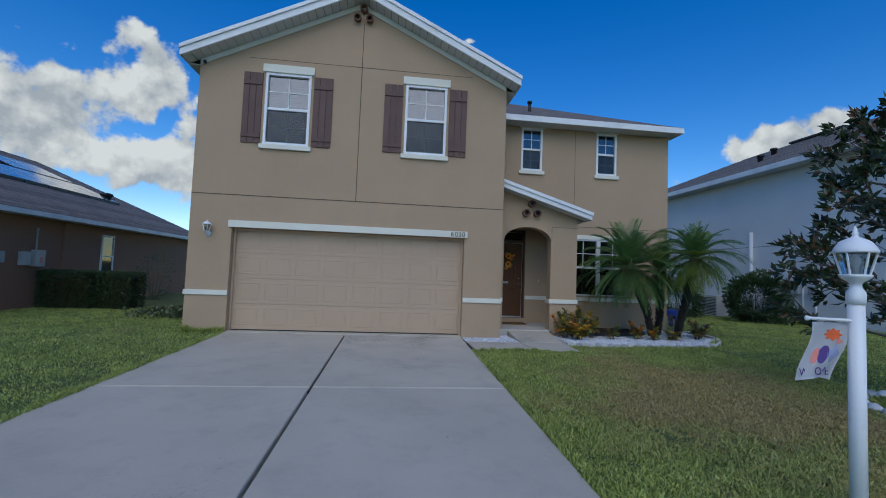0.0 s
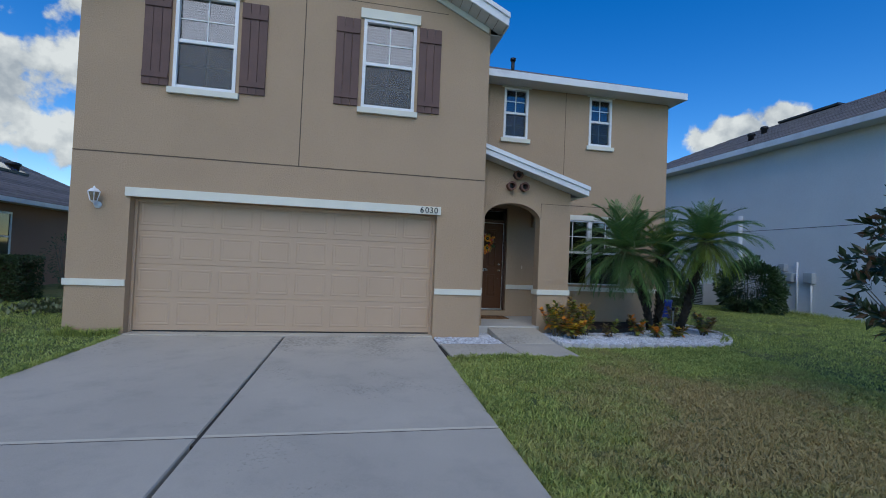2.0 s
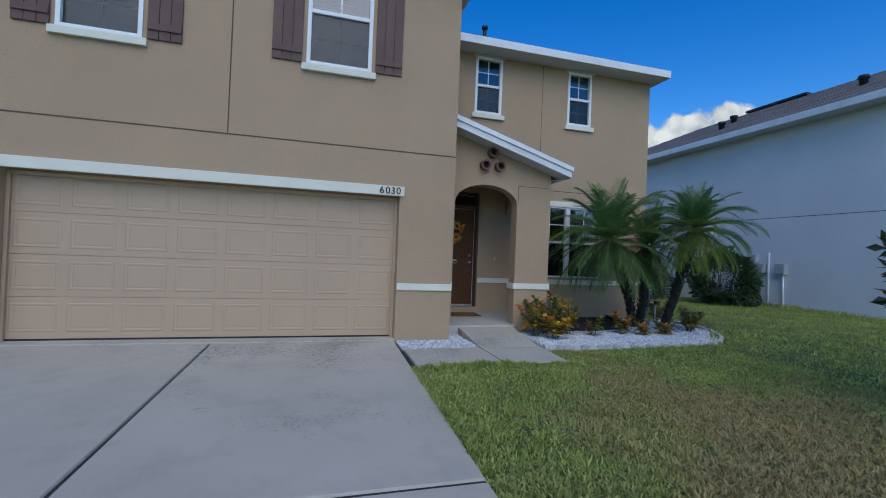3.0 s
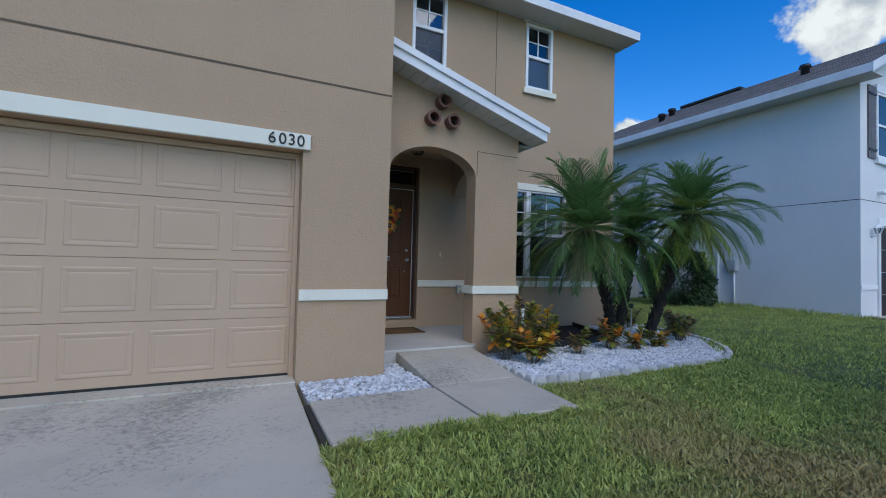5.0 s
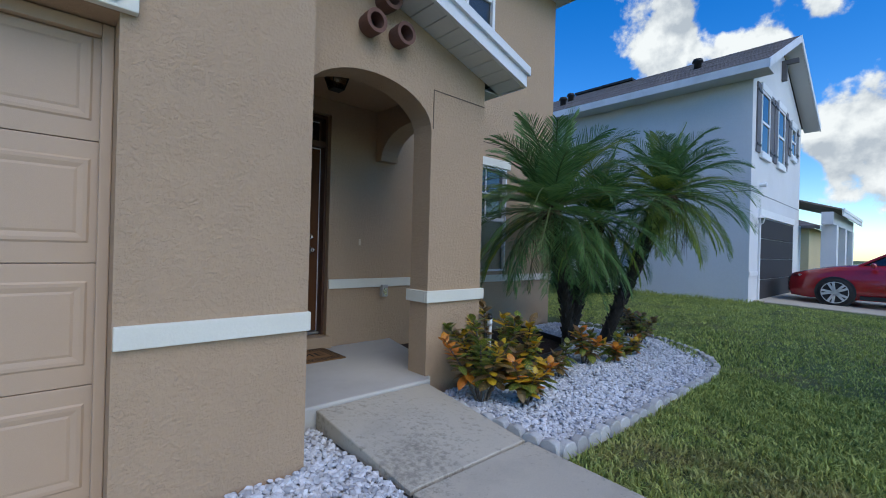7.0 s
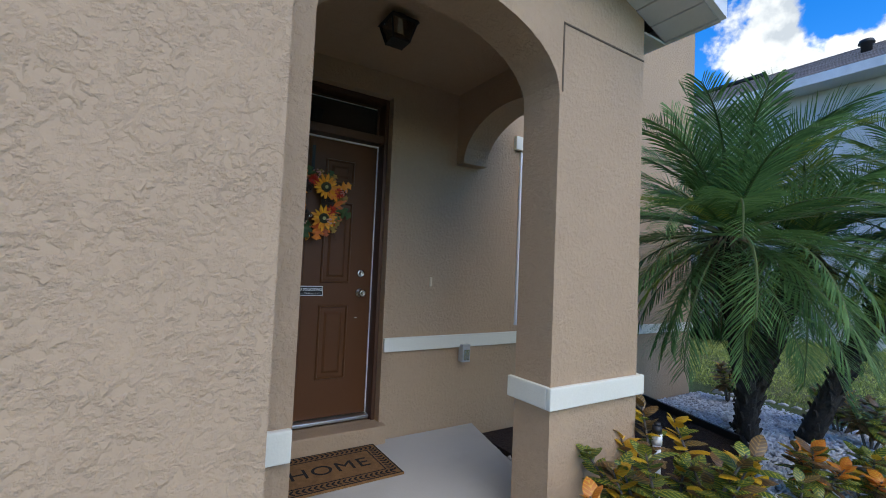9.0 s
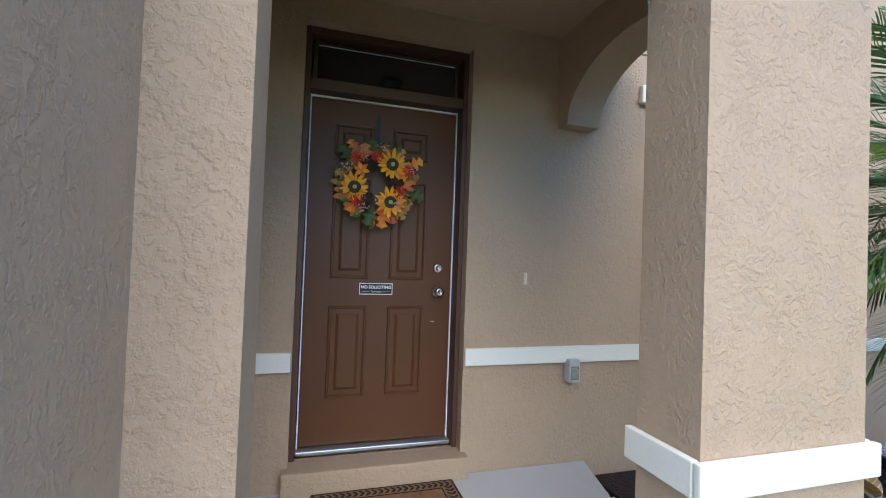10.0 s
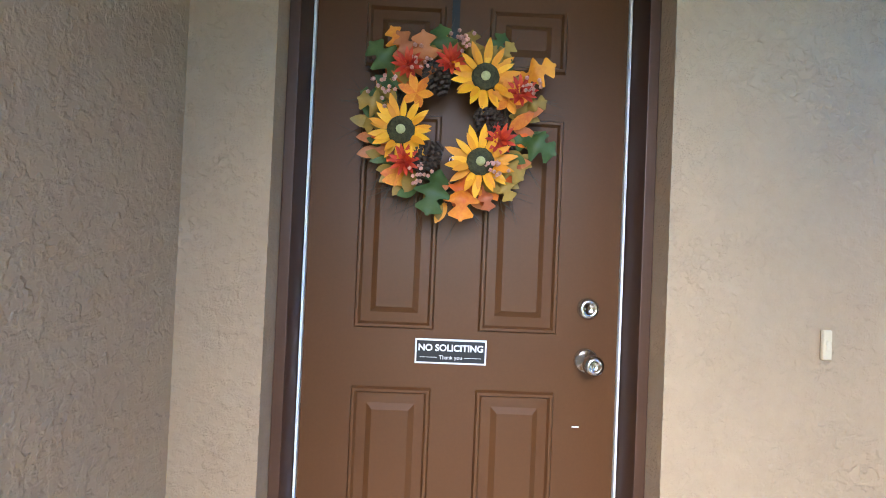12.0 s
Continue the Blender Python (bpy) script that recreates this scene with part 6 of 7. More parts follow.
# ---- magnolia ----
def magnolia():
    t = thing("magnolia_tree", label="magnolia tree with dark glossy leaves and rusty undersides on the lawn", category="tree", at=(7.5, -5.05, 0.0))
    rg = random.Random(5)
    bm = bmesh.new()
    tube(bm, [(0, 0, -0.1), (0.02, 0, 0.8), (-0.03, 0.02, 2.0), (0, 0, 3.3), (0.02, 0, 4.15)], [0.1, 0.085, 0.065, 0.04, 0.012], 12)
    part("trunk", bm, BARK, t, smooth=True)
    tips = []
    limb = bmesh.new()
    for k in range(46):
        z = 0.75 + 3.2 * (k / 45) ** 0.9
        a = k * 2.399 + rg.uniform(-0.3, 0.3)
        reach = (1.55 if z < 1.6 else 1.45 if z < 2.4 else 1.45 - (z - 2.4) * 0.62) * rg.uniform(0.75, 1.1)
        d = Vector((math.cos(a), math.sin(a), 0))
        end = d * reach + Vector((0, 0, z + 0.28 * reach - (0.15 if z < 1.4 else 0)))
        mid = d * reach * 0.5 + Vector((0, 0, z + 0.08))
        tube(limb, [(0, 0, z - 0.1), mid, end], [0.025, 0.015, 0.005], 5)
        tips.append((end, d))
        for j in range(9):
            q = rg.uniform(0.35, 0.98); side = d.cross(Vector((0, 0, 1))) * rg.uniform(-0.45, 0.45) * reach
            e2 = mid.lerp(end, q) + side * 0.7 + Vector((0, 0, rg.uniform(-0.22, 0.3)))
            tube(limb, [mid.lerp(end, max(0, q - 0.3)), e2], [0.008, 0.003], 4)
            tips.append((e2, (e2 - mid).normalized()))
    # the long low branch that reaches out over the lawn
    d = Vector((-1.2, 1.28, 0)).normalized()
    for q in (0.5, 0.7, 0.85, 1.0):
        tips.append((d * 1.62 * q + Vector((0, 0, 1.45 + 0.25 * q)), d)); tips.append((d * 1.62 * q + Vector((0.05, 0.2, 1.35 + 0.3 * q)), d))
    tube(limb, [(0, 0, 1.3), d * 0.8 + Vector((0, 0, 1.5)), d * 1.62 + Vector((0, 0, 1.72))], [0.03, 0.018, 0.006], 6)
    part("branching", limb, BARK, t, kind="stuff")
    pts, nr = [], []
    for e, d in tips:
        for _ in range(15):
            w = Vector((rg.gauss(0, 1), rg.gauss(0, 1), rg.gauss(0, 1))).normalized()
            pts.append(e + w * 0.03 - d * rg.uniform(0, 0.14)); nr.append((w * 0.9 + d * 0.7 + Vector((0, 0, 0.25))).normalized())
    pts, nr = np.array([tuple(v) for v in pts]), np.array([tuple(v) for v in nr])
    sel = np.random.RandomState(2).uniform(size=len(pts)) < 0.2
    leaf_mass("crown", pts[~sel], nr[~sel], 0.15, 0.062, MAGNOLIA, t, 8, 0.25, "dark glossy leaves")
    leaf_mass("young_leaves", pts[sel], nr[sel], 0.14, 0.055, MAGRUST, t, 9, 0.25, "rusty brown leaves")
    ring = thing("tree_ring", label="ring of white stones around the magnolia", category="edging")
    for k in range(22):
        a = 2 * math.pi * k / 22
        bm = bmesh.new(); bmesh.ops.create_icosphere(bm, subdivisions=2, radius=0.095)
        for v in bm.verts: v.co = Vector((v.co.x * 1.2, v.co.y * 0.8, v.co.z * 0.75)) * (1 + 0.18 * noise.noise(v.co * 12 + Vector((k, 0, 0))))
        o = part("stone", bm, GRAVEL, ring, smooth=True)
        o.matrix_basis = pose(7.45 + 0.8 * math.cos(a), -5.0 + 0.8 * math.sin(a), 0.04, 0, 0, math.degrees(a) + 90)


GRAVEL = mat("white_marble_chip", (0.50, 0.51, 0.53), 0.75, 0.25, 20, 120, rand=0.8, bump=0.3, bump_scale=120)
magnolia()


# ---- palms ----
PALM = foliage("palm_leaflet", (0.055, 0.13, 0.04), (0.18, 0.32, 0.10), 0.5, 3, 0.35, glow=0.35)
PALMY = foliage("palm_leaflet_yellowing", (0.10, 0.19, 0.03), (0.36, 0.42, 0.08), 0.5, 3, 0.35, glow=0.35)
RACHIS = mat("palm_rachis", (0.10, 0.13, 0.045), 0.6, 0.2, 8, 60)
PTRUNK = mat("palm_trunk_fibre", (0.045, 0.036, 0.03), 1.0, 0.45, 12, 90, bump=1.0, bump_scale=40, dist=0.02)
DEADFROND = mat("dry_palm_fibre", (0.14, 0.10, 0.06), 0.95, 0.3, 12, 90)


def frond_mesh(elev, length, bend, material, seed):
    """One feather frond rising at elev degrees along +x and bending down under its weight."""
    r = random.Random(seed)
    n = 26
    p = Vector((0.05, 0, 0)); a = radians(elev)
    spine = [p.copy()]
    for i in range(n):
        p = p + Vector((math.cos(a), 0, math.sin(a))) * length / n
        a -= radians(bend) / n * (0.5 + 1.0 * i / n)
        spine.append(p.copy())
    V, F, mi = [], [], []
    def quad(a_, b_, c_, d_, k):
        i = len(V); V.extend([tuple(a_), tuple(b_), tuple(c_), tuple(d_)]); F.append((i, i + 1, i + 2, i + 3)); mi.append(k)
    for i in range(n):
        w0, w1 = 0.011 * (1 - i / n) + 0.003, 0.011 * (1 - (i + 1) / n) + 0.003
        d = (spine[i + 1] - spine[i]).normalized(); up = Vector((0, 1, 0)).cross(d) * -1
        s0, s1 = Vector((0, w0, 0)), Vector((0, w1, 0))
        u0, u1 = up * w0 * 0.8, up * w1 * 0.8
        quad(spine[i] - s0, spine[i + 1] - s1, spine[i + 1] + u1, spine[i] + u0, 1)
        quad(spine[i] + u0, spine[i + 1] + u1, spine[i + 1] + s1, spine[i] + s0, 1)
    m = 52
    for i in range(m):
        t = 0.10 + 0.90 * i / m
        f = t * n; j = min(int(f), n - 1)
        c = spine[j].lerp(spine[j + 1], f - j)
        d = (spine[j + 1] - spine[j]).normalized(); up = d.cross(Vector((0, 1, 0))).normalized()
        if up.z < 0: up = -up
        ll = length * 0.25 * (math.sin(math.pi * (0.12 + 0.80 * t)) ** 0.7) * r.uniform(0.9, 1.08)
        for sg in (-1, 1):
            ang = radians(60 - 34 * t + r.uniform(-5, 5))
            out = (d * math.cos(ang) + Vector((0, sg, 0)) * math.sin(ang) + up * r.uniform(0.14, 0.30)).normalized()
            g = Vector((0, 0, -1))
            p1 = c + out * ll * 0.5
            o2 = (out + g * 0.14).normalized(); p2 = p1 + o2 * ll * 0.32
            o3 = (out + g * 0.36).normalized(); p3 = p2 + o3 * ll * 0.22
            wv = d.lerp(up, 0.3).normalized() * 0.0068
            quad(c - wv * 0.6, c + wv * 0.6, p1 + wv, p1 - wv, 0)
            quad(p1 - wv, p1 + wv, p2 + wv * 0.75, p2 - wv * 0.75, 0)
            k = len(V); V.extend([tuple(p2 - wv * 0.75), tuple(p2 + wv * 0.75), tuple(p3)]); F.append((k, k + 1, k + 2)); mi.append(0)
    me = bpy.data.meshes.new("frond")
    me.from_pydata(V, [], F)
    me.materials.append(material); me.materials.append(RACHIS)
    me.polygons.foreach_set("material_index", mi)
    return me


FROND = {}
for mname, m_ in (("g", PALM), ("y", PALMY)):
    for e, bnd, ln in ((84, 20, 0.98), (68, 62, 1.08), (48, 76, 1.24), (25, 74, 1.24), (2, 68, 1.2), (-25, 55, 1.15), (-50, 26, 1.12)):
        for v in range(2):
            FROND[(mname, e, v)] = frond_mesh(e, ln, bnd + 8 * v, m_, e + 100 * v + 500)


def palm(base, top, count, label, yellow, seed, scale=1.0):
    t = thing("palm_tree", label=label, category="palm tree", group="pygmy date palms in the bed", at=base)
    r = random.Random(seed)
    rel = Vector(top) - Vector(base)
    bm = bmesh.new()
    pts = [Vector((0, 0, -0.1)), rel * 0.3 + Vector((0.05 * (1 if rel.x < 0 else -1), 0, 0.02)), rel * 0.7, rel]
    tube(bm, pts, [0.09, 0.07, 0.07, 0.095], 14)
    part("trunk", bm, PTRUNK, t, smooth=True)
    bm = bmesh.new()
    for k in range(110):
        q = k / 110; a = k * 2.399
        c = pts[1].lerp(pts[3], max(0, (q - 0.3) / 0.7)) if q > 0.3 else pts[0].lerp(pts[1], q / 0.3)
        rad = 0.068 + 0.028 * q
        o = Vector((math.cos(a), math.sin(a), 0))
        prism_pts = [c + o * (rad * 0.8) + Vector((0, 0, -0.03)), c + o * (rad + 0.03) + Vector((0, 0, 0.035 + 0.02 * q))]
        tube(bm, prism_pts, [0.024, 0.01], 5)
    part("leaf_base", bm, PTRUNK, t, "stubs of old leaf bases", kind="stuff")
    for k in range(count):
        q = (k + 0.5) / count
        e = 86 - 134 * q ** 0.95 + r.uniform(-6, 6)
        key = min((84, 68, 48, 25, 2, -25, -50), key=lambda v: abs(v - e))
        mk = "y" if r.random() < yellow * (0.3 + q * 1.2) else "g"
        s = scale * r.uniform(0.88, 1.1)
        o = new("frond", FROND[(mk, key, k % 2)]); o.parent = t
        o.matrix_basis = Matrix.Translation(rel + Vector((0, 0, 0.06 - 0.12 * q))) @ Matrix.Rotation(k * 2.39996 + r.uniform(-0.2, 0.2), 4, "Z") @ Matrix.Rotation(r.uniform(-0.25, 0.25), 4, "X") @ Matrix.Diagonal((s, s, s, 1))
    bm = bmesh.new()
    for k in range(40):
        a = r.uniform(0, 6.28); o = Vector((math.cos(a), math.sin(a), 0))
        tube(bm, [rel + o * 0.09, rel + o * r.uniform(0.16, 0.24) + Vector((0, 0, -0.2)), rel + o * r.uniform(0.15, 0.3) + Vector((0, 0, r.uniform(-0.5, -0.8)))], [0.006, 0.004, 0.002], 4)
    part("dry_fibre", bm, DEADFROND, t, "hanging dry strands", kind="stuff")


palm((7.50, 0.95, 0.10), (6.72, 0.78, 1.82), 80, "pygmy date palm with a dense dark green feathery crown", 0.03, 1, 1.06)
palm((7.95, 0.72, 0.10), (7.85, -0.12, 2.05), 84, "pygmy date palm with some yellowing fronds, leaning over the gravel", 0.55, 2, 0.8)
palm((7.72, 1.12, 0.10), (7.42, 0.55, 1.72), 36, "smaller pygmy date palm between the others", 0.2, 3, 0.88)


# ---- crotons ----
def croton_mat(name, base, vein, edge):
    m = bpy.data.materials.new(name); m.use_nodes = True
    N, L = m.node_tree.nodes, m.node_tree.links
    b = N["Principled BSDF"]; b.inputs["Roughness"].default_value = 0.38
    tc = N.new("ShaderNodeTexCoord")
    sx = N.new("ShaderNodeSeparateXYZ"); L.new(tc.outputs["Object"], sx.inputs[0])
    ab = N.new("ShaderNodeMath"); ab.operation = "ABSOLUTE"; L.new(sx.outputs["X"], ab.inputs[0])
    k = N.new("ShaderNodeMath"); k.operation = "MULTIPLY_ADD"; L.new(ab.outputs[0], k.inputs[0]); k.inputs[1].default_value = -0.9; L.new(sx.outputs["Z"], k.inputs[2])
    w = N.new("ShaderNodeMath"); w.operation = "MULTIPLY"; w.inputs[1].default_value = 270; L.new(k.outputs[0], w.inputs[0])
    sn = N.new("ShaderNodeMath"); sn.operation = "SINE"; L.new(w.outputs[0], sn.inputs[0])
    mid = N.new("ShaderNodeMapRange"); mid.inputs["From Min"].default_value = 0.0; mid.inputs["From Max"].default_value = 0.006; mid.inputs["To Min"].default_value = 1.6; mid.inputs["To Max"].default_value = 0.0; L.new(ab.outputs[0], mid.inputs["Value"])
    su = N.new("ShaderNodeMath"); su.operation = "ADD"; L.new(sn.outputs[0], su.inputs[0]); L.new(mid.outputs[0], su.inputs[1])
    nz = N.new("ShaderNodeTexNoise"); nz.inputs["Scale"].default_value = 22; L.new(tc.outputs["Object"], nz.inputs["Vector"])
    s2 = N.new("ShaderNodeMath"); s2.operation = "MULTIPLY_ADD"; s2.inputs[1].default_value = 2.2; L.new(nz.outputs["Fac"], s2.inputs[0]); L.new(su.outputs[0], s2.inputs[2])
    r = N.new("ShaderNodeMapRange"); r.inputs["From Min"].default_value = 1.35; r.inputs["From Max"].default_value = 2.1; L.new(s2.outputs[0], r.inputs["Value"])
    mx = N.new("ShaderNodeMix"); mx.data_type = "RGBA"; mx.inputs["A"].default_value = (*base, 1); mx.inputs["B"].default_value = (*vein, 1); L.new(r.outputs[0], mx.inputs["Factor"])
    oi = N.new("ShaderNodeObjectInfo")
    m2 = N.new("ShaderNodeMix"); m2.data_type = "RGBA"; m2.inputs["B"].default_value = (*edge, 1); L.new(mx.outputs["Result"], m2.inputs["A"])
    f = N.new("ShaderNodeMath"); f.operation = "MULTIPLY"; f.inputs[1].default_value = 0.55; L.new(oi.outputs["Random"], f.inputs[0]); L.new(f.outputs[0], m2.inputs["Factor"])
    L.new(m2.outputs["Result"], b.inputs["Base Color"])
    tl = N.new("ShaderNodeBsdfTranslucent"); L.new(m2.outputs["Result"], tl.inputs["Color"])
    ms = N.new("ShaderNodeMixShader"); ms.inputs[0].default_value = 0.25
    L.new(b.outputs[0], ms.inputs[1]); L.new(tl.outputs[0], ms.inputs[2]); L.new(ms.outputs[0], N["Material Output"].inputs[0])
    return m


CRO = {"green": croton_mat("croton_green", (0.075, 0.14, 0.03), (0.50, 0.44, 0.05), (0.13, 0.14, 0.035)),
       "yellow": croton_mat("croton_yellow", (0.55, 0.35, 0.02), (0.68, 0.52, 0.05), (0.62, 0.28, 0.025)),
       "orange": croton_mat("croton_orange", (0.62, 0.21, 0.025), (0.72, 0.38, 0.04), (0.52, 0.13, 0.025)),
       "dark": croton_mat("croton_maroon", (0.12, 0.095, 0.04), (0.38, 0.24, 0.06), (0.19, 0.085, 0.05))}
CLEAF = {}
for nm, m_ in CRO.items():
    for v, (ln, wd, dr) in enumerate(((0.125, 0.082, 0.04), (0.105, 0.072, 0.02), (0.145, 0.080, 0.07))):
        me = petal_mesh(ln, wd, 0.015, dr, 8); me.name = "croton_leaf"; me.materials.append(m_); CLEAF[(nm, v)] = me


def croton(x, y, h, stems, mix, seed, label, z=0.09):
    c = thing("croton", label=label, category="shrub", group="crotons in the gravel bed", at=(x, y, z))
    r = random.Random(seed)
    for s in range(stems):
        a = 6.28 * s / stems + r.uniform(-0.4, 0.4); sp = h * r.uniform(0.15, 0.55) * (0 if stems == 1 else 1)
        hh = h * r.uniform(0.55, 0.95)
        tip = Vector((sp * math.cos(a), sp * math.sin(a), hh))
        bm = bmesh.new()
        tube(bm, [(0.02 * math.cos(a), 0.02 * math.sin(a), -0.03), tip * 0.55 + Vector((0, 0, 0.02)), tip], [0.011, 0.008, 0.005], 6)
        part("stem", bm, BARK, c)
        colour = r.choices(list(mix), weights=list(mix.values()))[0]
        n = int(18 + hh * 24)
        for k in range(n):
            q = k / n
            pos = tip * (0.40 + 0.60 * q); az = k * 2.399 + s
            el = radians(-12 + 64 * q + r.uniform(-12, 12))
            nm = colour if r.random() < 0.68 else r.choice(("green", "dark", "dark", "yellow"))
            if q < 0.55 and nm in ("yellow", "orange") and r.random() < 0.75: nm = r.choice(("green", "dark"))
            o = new("leaf", CLEAF[(nm, r.randrange(3))]); o.parent = c
            s_ = r.uniform(0.75, 1.15) * (1.0 - 0.25 * q)
            # local z runs along the leaf, -y is its upper face
            o.matrix_basis = Matrix.Translation(pos) @ Matrix.Rotation(az, 4, "Z") @ Matrix.Rotation(math.pi / 2 - el, 4, "X") @ Matrix.Rotation(math.pi, 4, "Z") @ Matrix.Rotation(r.uniform(-0.3, 0.3), 4, "Y") @ Matrix.Diagonal((s_, s_, s_, 1))
    return c


MIXG, MIXY, MIXD = {"green": 4, "yellow": 2.5, "orange": 2.4, "dark": 3.5}, {"green": 1, "yellow": 4, "orange": 3}, {"dark": 4, "orange": 2, "green": 1}
croton(4.83, 0.10, 0.72, 7, MIXG, 1, "tall croton with yellow-veined green and golden leaves beside the porch")
croton(5.12, 0.28, 0.74, 7, MIXG, 2, "tall croton with mottled green and maroon leaves")
croton(5.05, -0.16, 0.48, 6, MIXY, 3, "croton with bright golden-orange leaves at the gravel edge")
croton(5.52, 0.22, 0.70, 5, {"green": 2, "yellow": 3, "orange": 2}, 4, "croton with green and orange leaves")
croton(5.95, 0.10, 0.36, 2, MIXD, 5, "small croton with dark orange leaves in the gravel")
croton(6.62, 0.22, 0.42, 4, MIXG, 6, "small croton with yellow-green leaves in the gravel")
croton(6.95, 0.05, 0.36, 3, MIXY, 7, "small croton with golden leaves in the gravel")
croton(7.45, 0.12, 0.34, 3, MIXY, 8, "small croton with golden leaves below the palm")
croton(8.25, 0.35, 0.50, 5, MIXD, 9, "croton with maroon and orange leaves at the end of the bed")
croton(8.55, 0.62, 0.42, 4, MIXD, 10, "croton with maroon leaves at the end of the bed")
croton(8.6, 1.6, 0.5, 4, MIXD, 15, "croton with maroon leaves beside the house corner")

# ---- planting bed ----
bm = bmesh.new()
BED = [(4.60, -0.80), (7.30, -0.85), (7.95, -0.62), (8.5, -0.15), (8.85, 0.5), (8.95, 1.3), (8.7, 2.05), (5.35, 2.05), (5.35, 0.95), (5.29, 0.5), (4.64, 0.45)]
prism(bm, BED, 0.0, 0.085, "z")
thing("gravel_bed", bm, mat("grey_gravel_base", (0.36, 0.36, 0.365), 0.95, 0.4, 30, 120, bump=1.0, bump_scale=60, dist=0.02), "bed of white marble chips beside the porch", "gravel bed", kind="structure")
bm = bmesh.new(); prism(bm, [(5.36, 0.62), (6.4, 0.55), (7.25, 0.9), (7.4, 1.5), (7.6, 2.04), (5.36, 2.04)], 0.05, 0.125, "z")
thing("mulch_bed", bm, mat("dark_mulch", (0.028, 0.014, 0.010), 1.0, 0.5, 25, 120, bump=1.0, bump_scale=50, dist=0.03), "dark brown mulch below the front window", "mulch", kind="structure")
bm = bmesh.new()
dl = [(5.38, 0.60), (5.9, 0.54), (6.4, 0.53), (6.85, 0.66), (7.22, 0.9), (7.42, 1.5), (7.6, 2.02)]
prism(bm, dl + [(x + 0.02, y - 0.022) for x, y in dl[::-1]], 0.03, 0.19, "z")
thing("bed_divider", bm, BLACK, "black plastic landscape edging around the mulch", "edging", kind="structure")
bm = bmesh.new(); prism(bm, [(2.47, -0.60), (3.58, -0.60), (3.58, 0.45), (3.275, 0.45), (3.275, -0.002), (2.47, -0.002)], 0.0, 0.07, "z")
thing("gravel_strip", bm, bpy.data.materials["grey_gravel_base"], "strip of white marble chips along the garage wall", "gravel strip", kind="structure")


def edger_mesh():
    """A small cast-concrete edging stone with a rounded top."""
    bm = bmesh.new()
    prism(bm, [(-0.066, -0.05), (0.066, -0.05), (0.066, 0.045), (0.045, 0.078), (0.0, 0.09), (-0.045, 0.078), (-0.066, 0.045)], -0.03, 0.03)
    bmesh.ops.bevel(bm, geom=bm.edges[:], offset=0.007, segments=1, affect="EDGES")
    return finish(bm, "edging_stone")


EDGER = edger_mesh(); EDGER.materials.append(mat("cast_concrete", (0.47, 0.465, 0.45), 0.9, 0.18, 12, 120, rand=0.5, bump=0.4, bump_scale=120, stain=(0.25, 0.25, 0.22), stain_scale=9, stain_amount=0.5))
edging = thing("bed_edging", label="scalloped pale concrete edging stones around the gravel bed", category="edging", kind="structure")
line = [(4.60, 0.44), (4.555, -0.80), (5.5, -0.835), (6.5, -0.855), (7.25, -0.85), (7.62, -0.78), (7.98, -0.6), (8.3, -0.33), (8.58, 0.0), (8.82, 0.42), (8.95, 0.9), (8.97, 1.4), (8.85, 1.9)]
re_ = random.Random(4)
for a, b in zip(line, line[1:]):
    a, b = Vector(a), Vector(b); ln = (b - a).length; n = max(1, round(ln / 0.136))
    for i in range(n):
        p = a.lerp(b, (i + 0.5) / n)
        shared("edging_stone", EDGER, edging, pose(p.x, p.y, 0.06 + re_.uniform(-0.006, 0.006), re_.uniform(-3, 3), 0, math.degrees(math.atan2(b.y - a.y, b.x - a.x)) + re_.uniform(-4, 4)) @ Matrix.Diagonal((ln / n / 0.136, 1, 1, 1)))


stake = thing("stake_light", label="slim pale solar stake light standing in the gravel", category="garden light", at=(8.35, 1.35, 0.08))
bm = bmesh.new(); tube(bm, [(0, 0, 0), (0, 0, 0.42)], 0.012, 8); part("stake", bm, GREYPLASTIC, stake)
bm = bmesh.new(); lathe(bm, [(0.03, 0.42), (0.035, 0.47), (0.05, 0.475), (0.045, 0.5)], 12); part("head", bm, BLACK, stake, "dark lamp head")
BLUE = mat("blue_plastic", (0.02, 0.05, 0.32), 0.45, 0.08, 4, 50)
bin_ = thing("storage_bin", label="small blue plastic bin standing behind the palms", category="bin", at=(9.4, 2.9, 0.12))
bm = bmesh.new(); lathe(bm, [(0.13, 0), (0.17, 0.44), (0.185, 0.44), (0.185, 0.47)], 4); part("body", bm, BLUE, bin_)
bm = bmesh.new(); lathe(bm, [(0.19, 0.471), (0.18, 0.5), (0.06, 0.52)], 4); part("lid", bm, BLUE, bin_)

# ---- marble chips ----
def chip_verts(r, n=1):
    base = np.array([(0, 0, 1), (0.89, 0, 0.45), (0.28, 0.85, 0.45), (-0.72, 0.53, 0.45), (-0.72, -0.53, 0.45), (0.28, -0.85, 0.45), (0.72, 0.53, -0.45), (-0.28, 0.85, -0.45), (-0.89, 0, -0.45), (-0.28, -0.85, -0.45), (0.72, -0.53, -0.45), (0, 0, -1)])
    return base * (1 + r.uniform(-0.28, 0.28, (12, 1)))


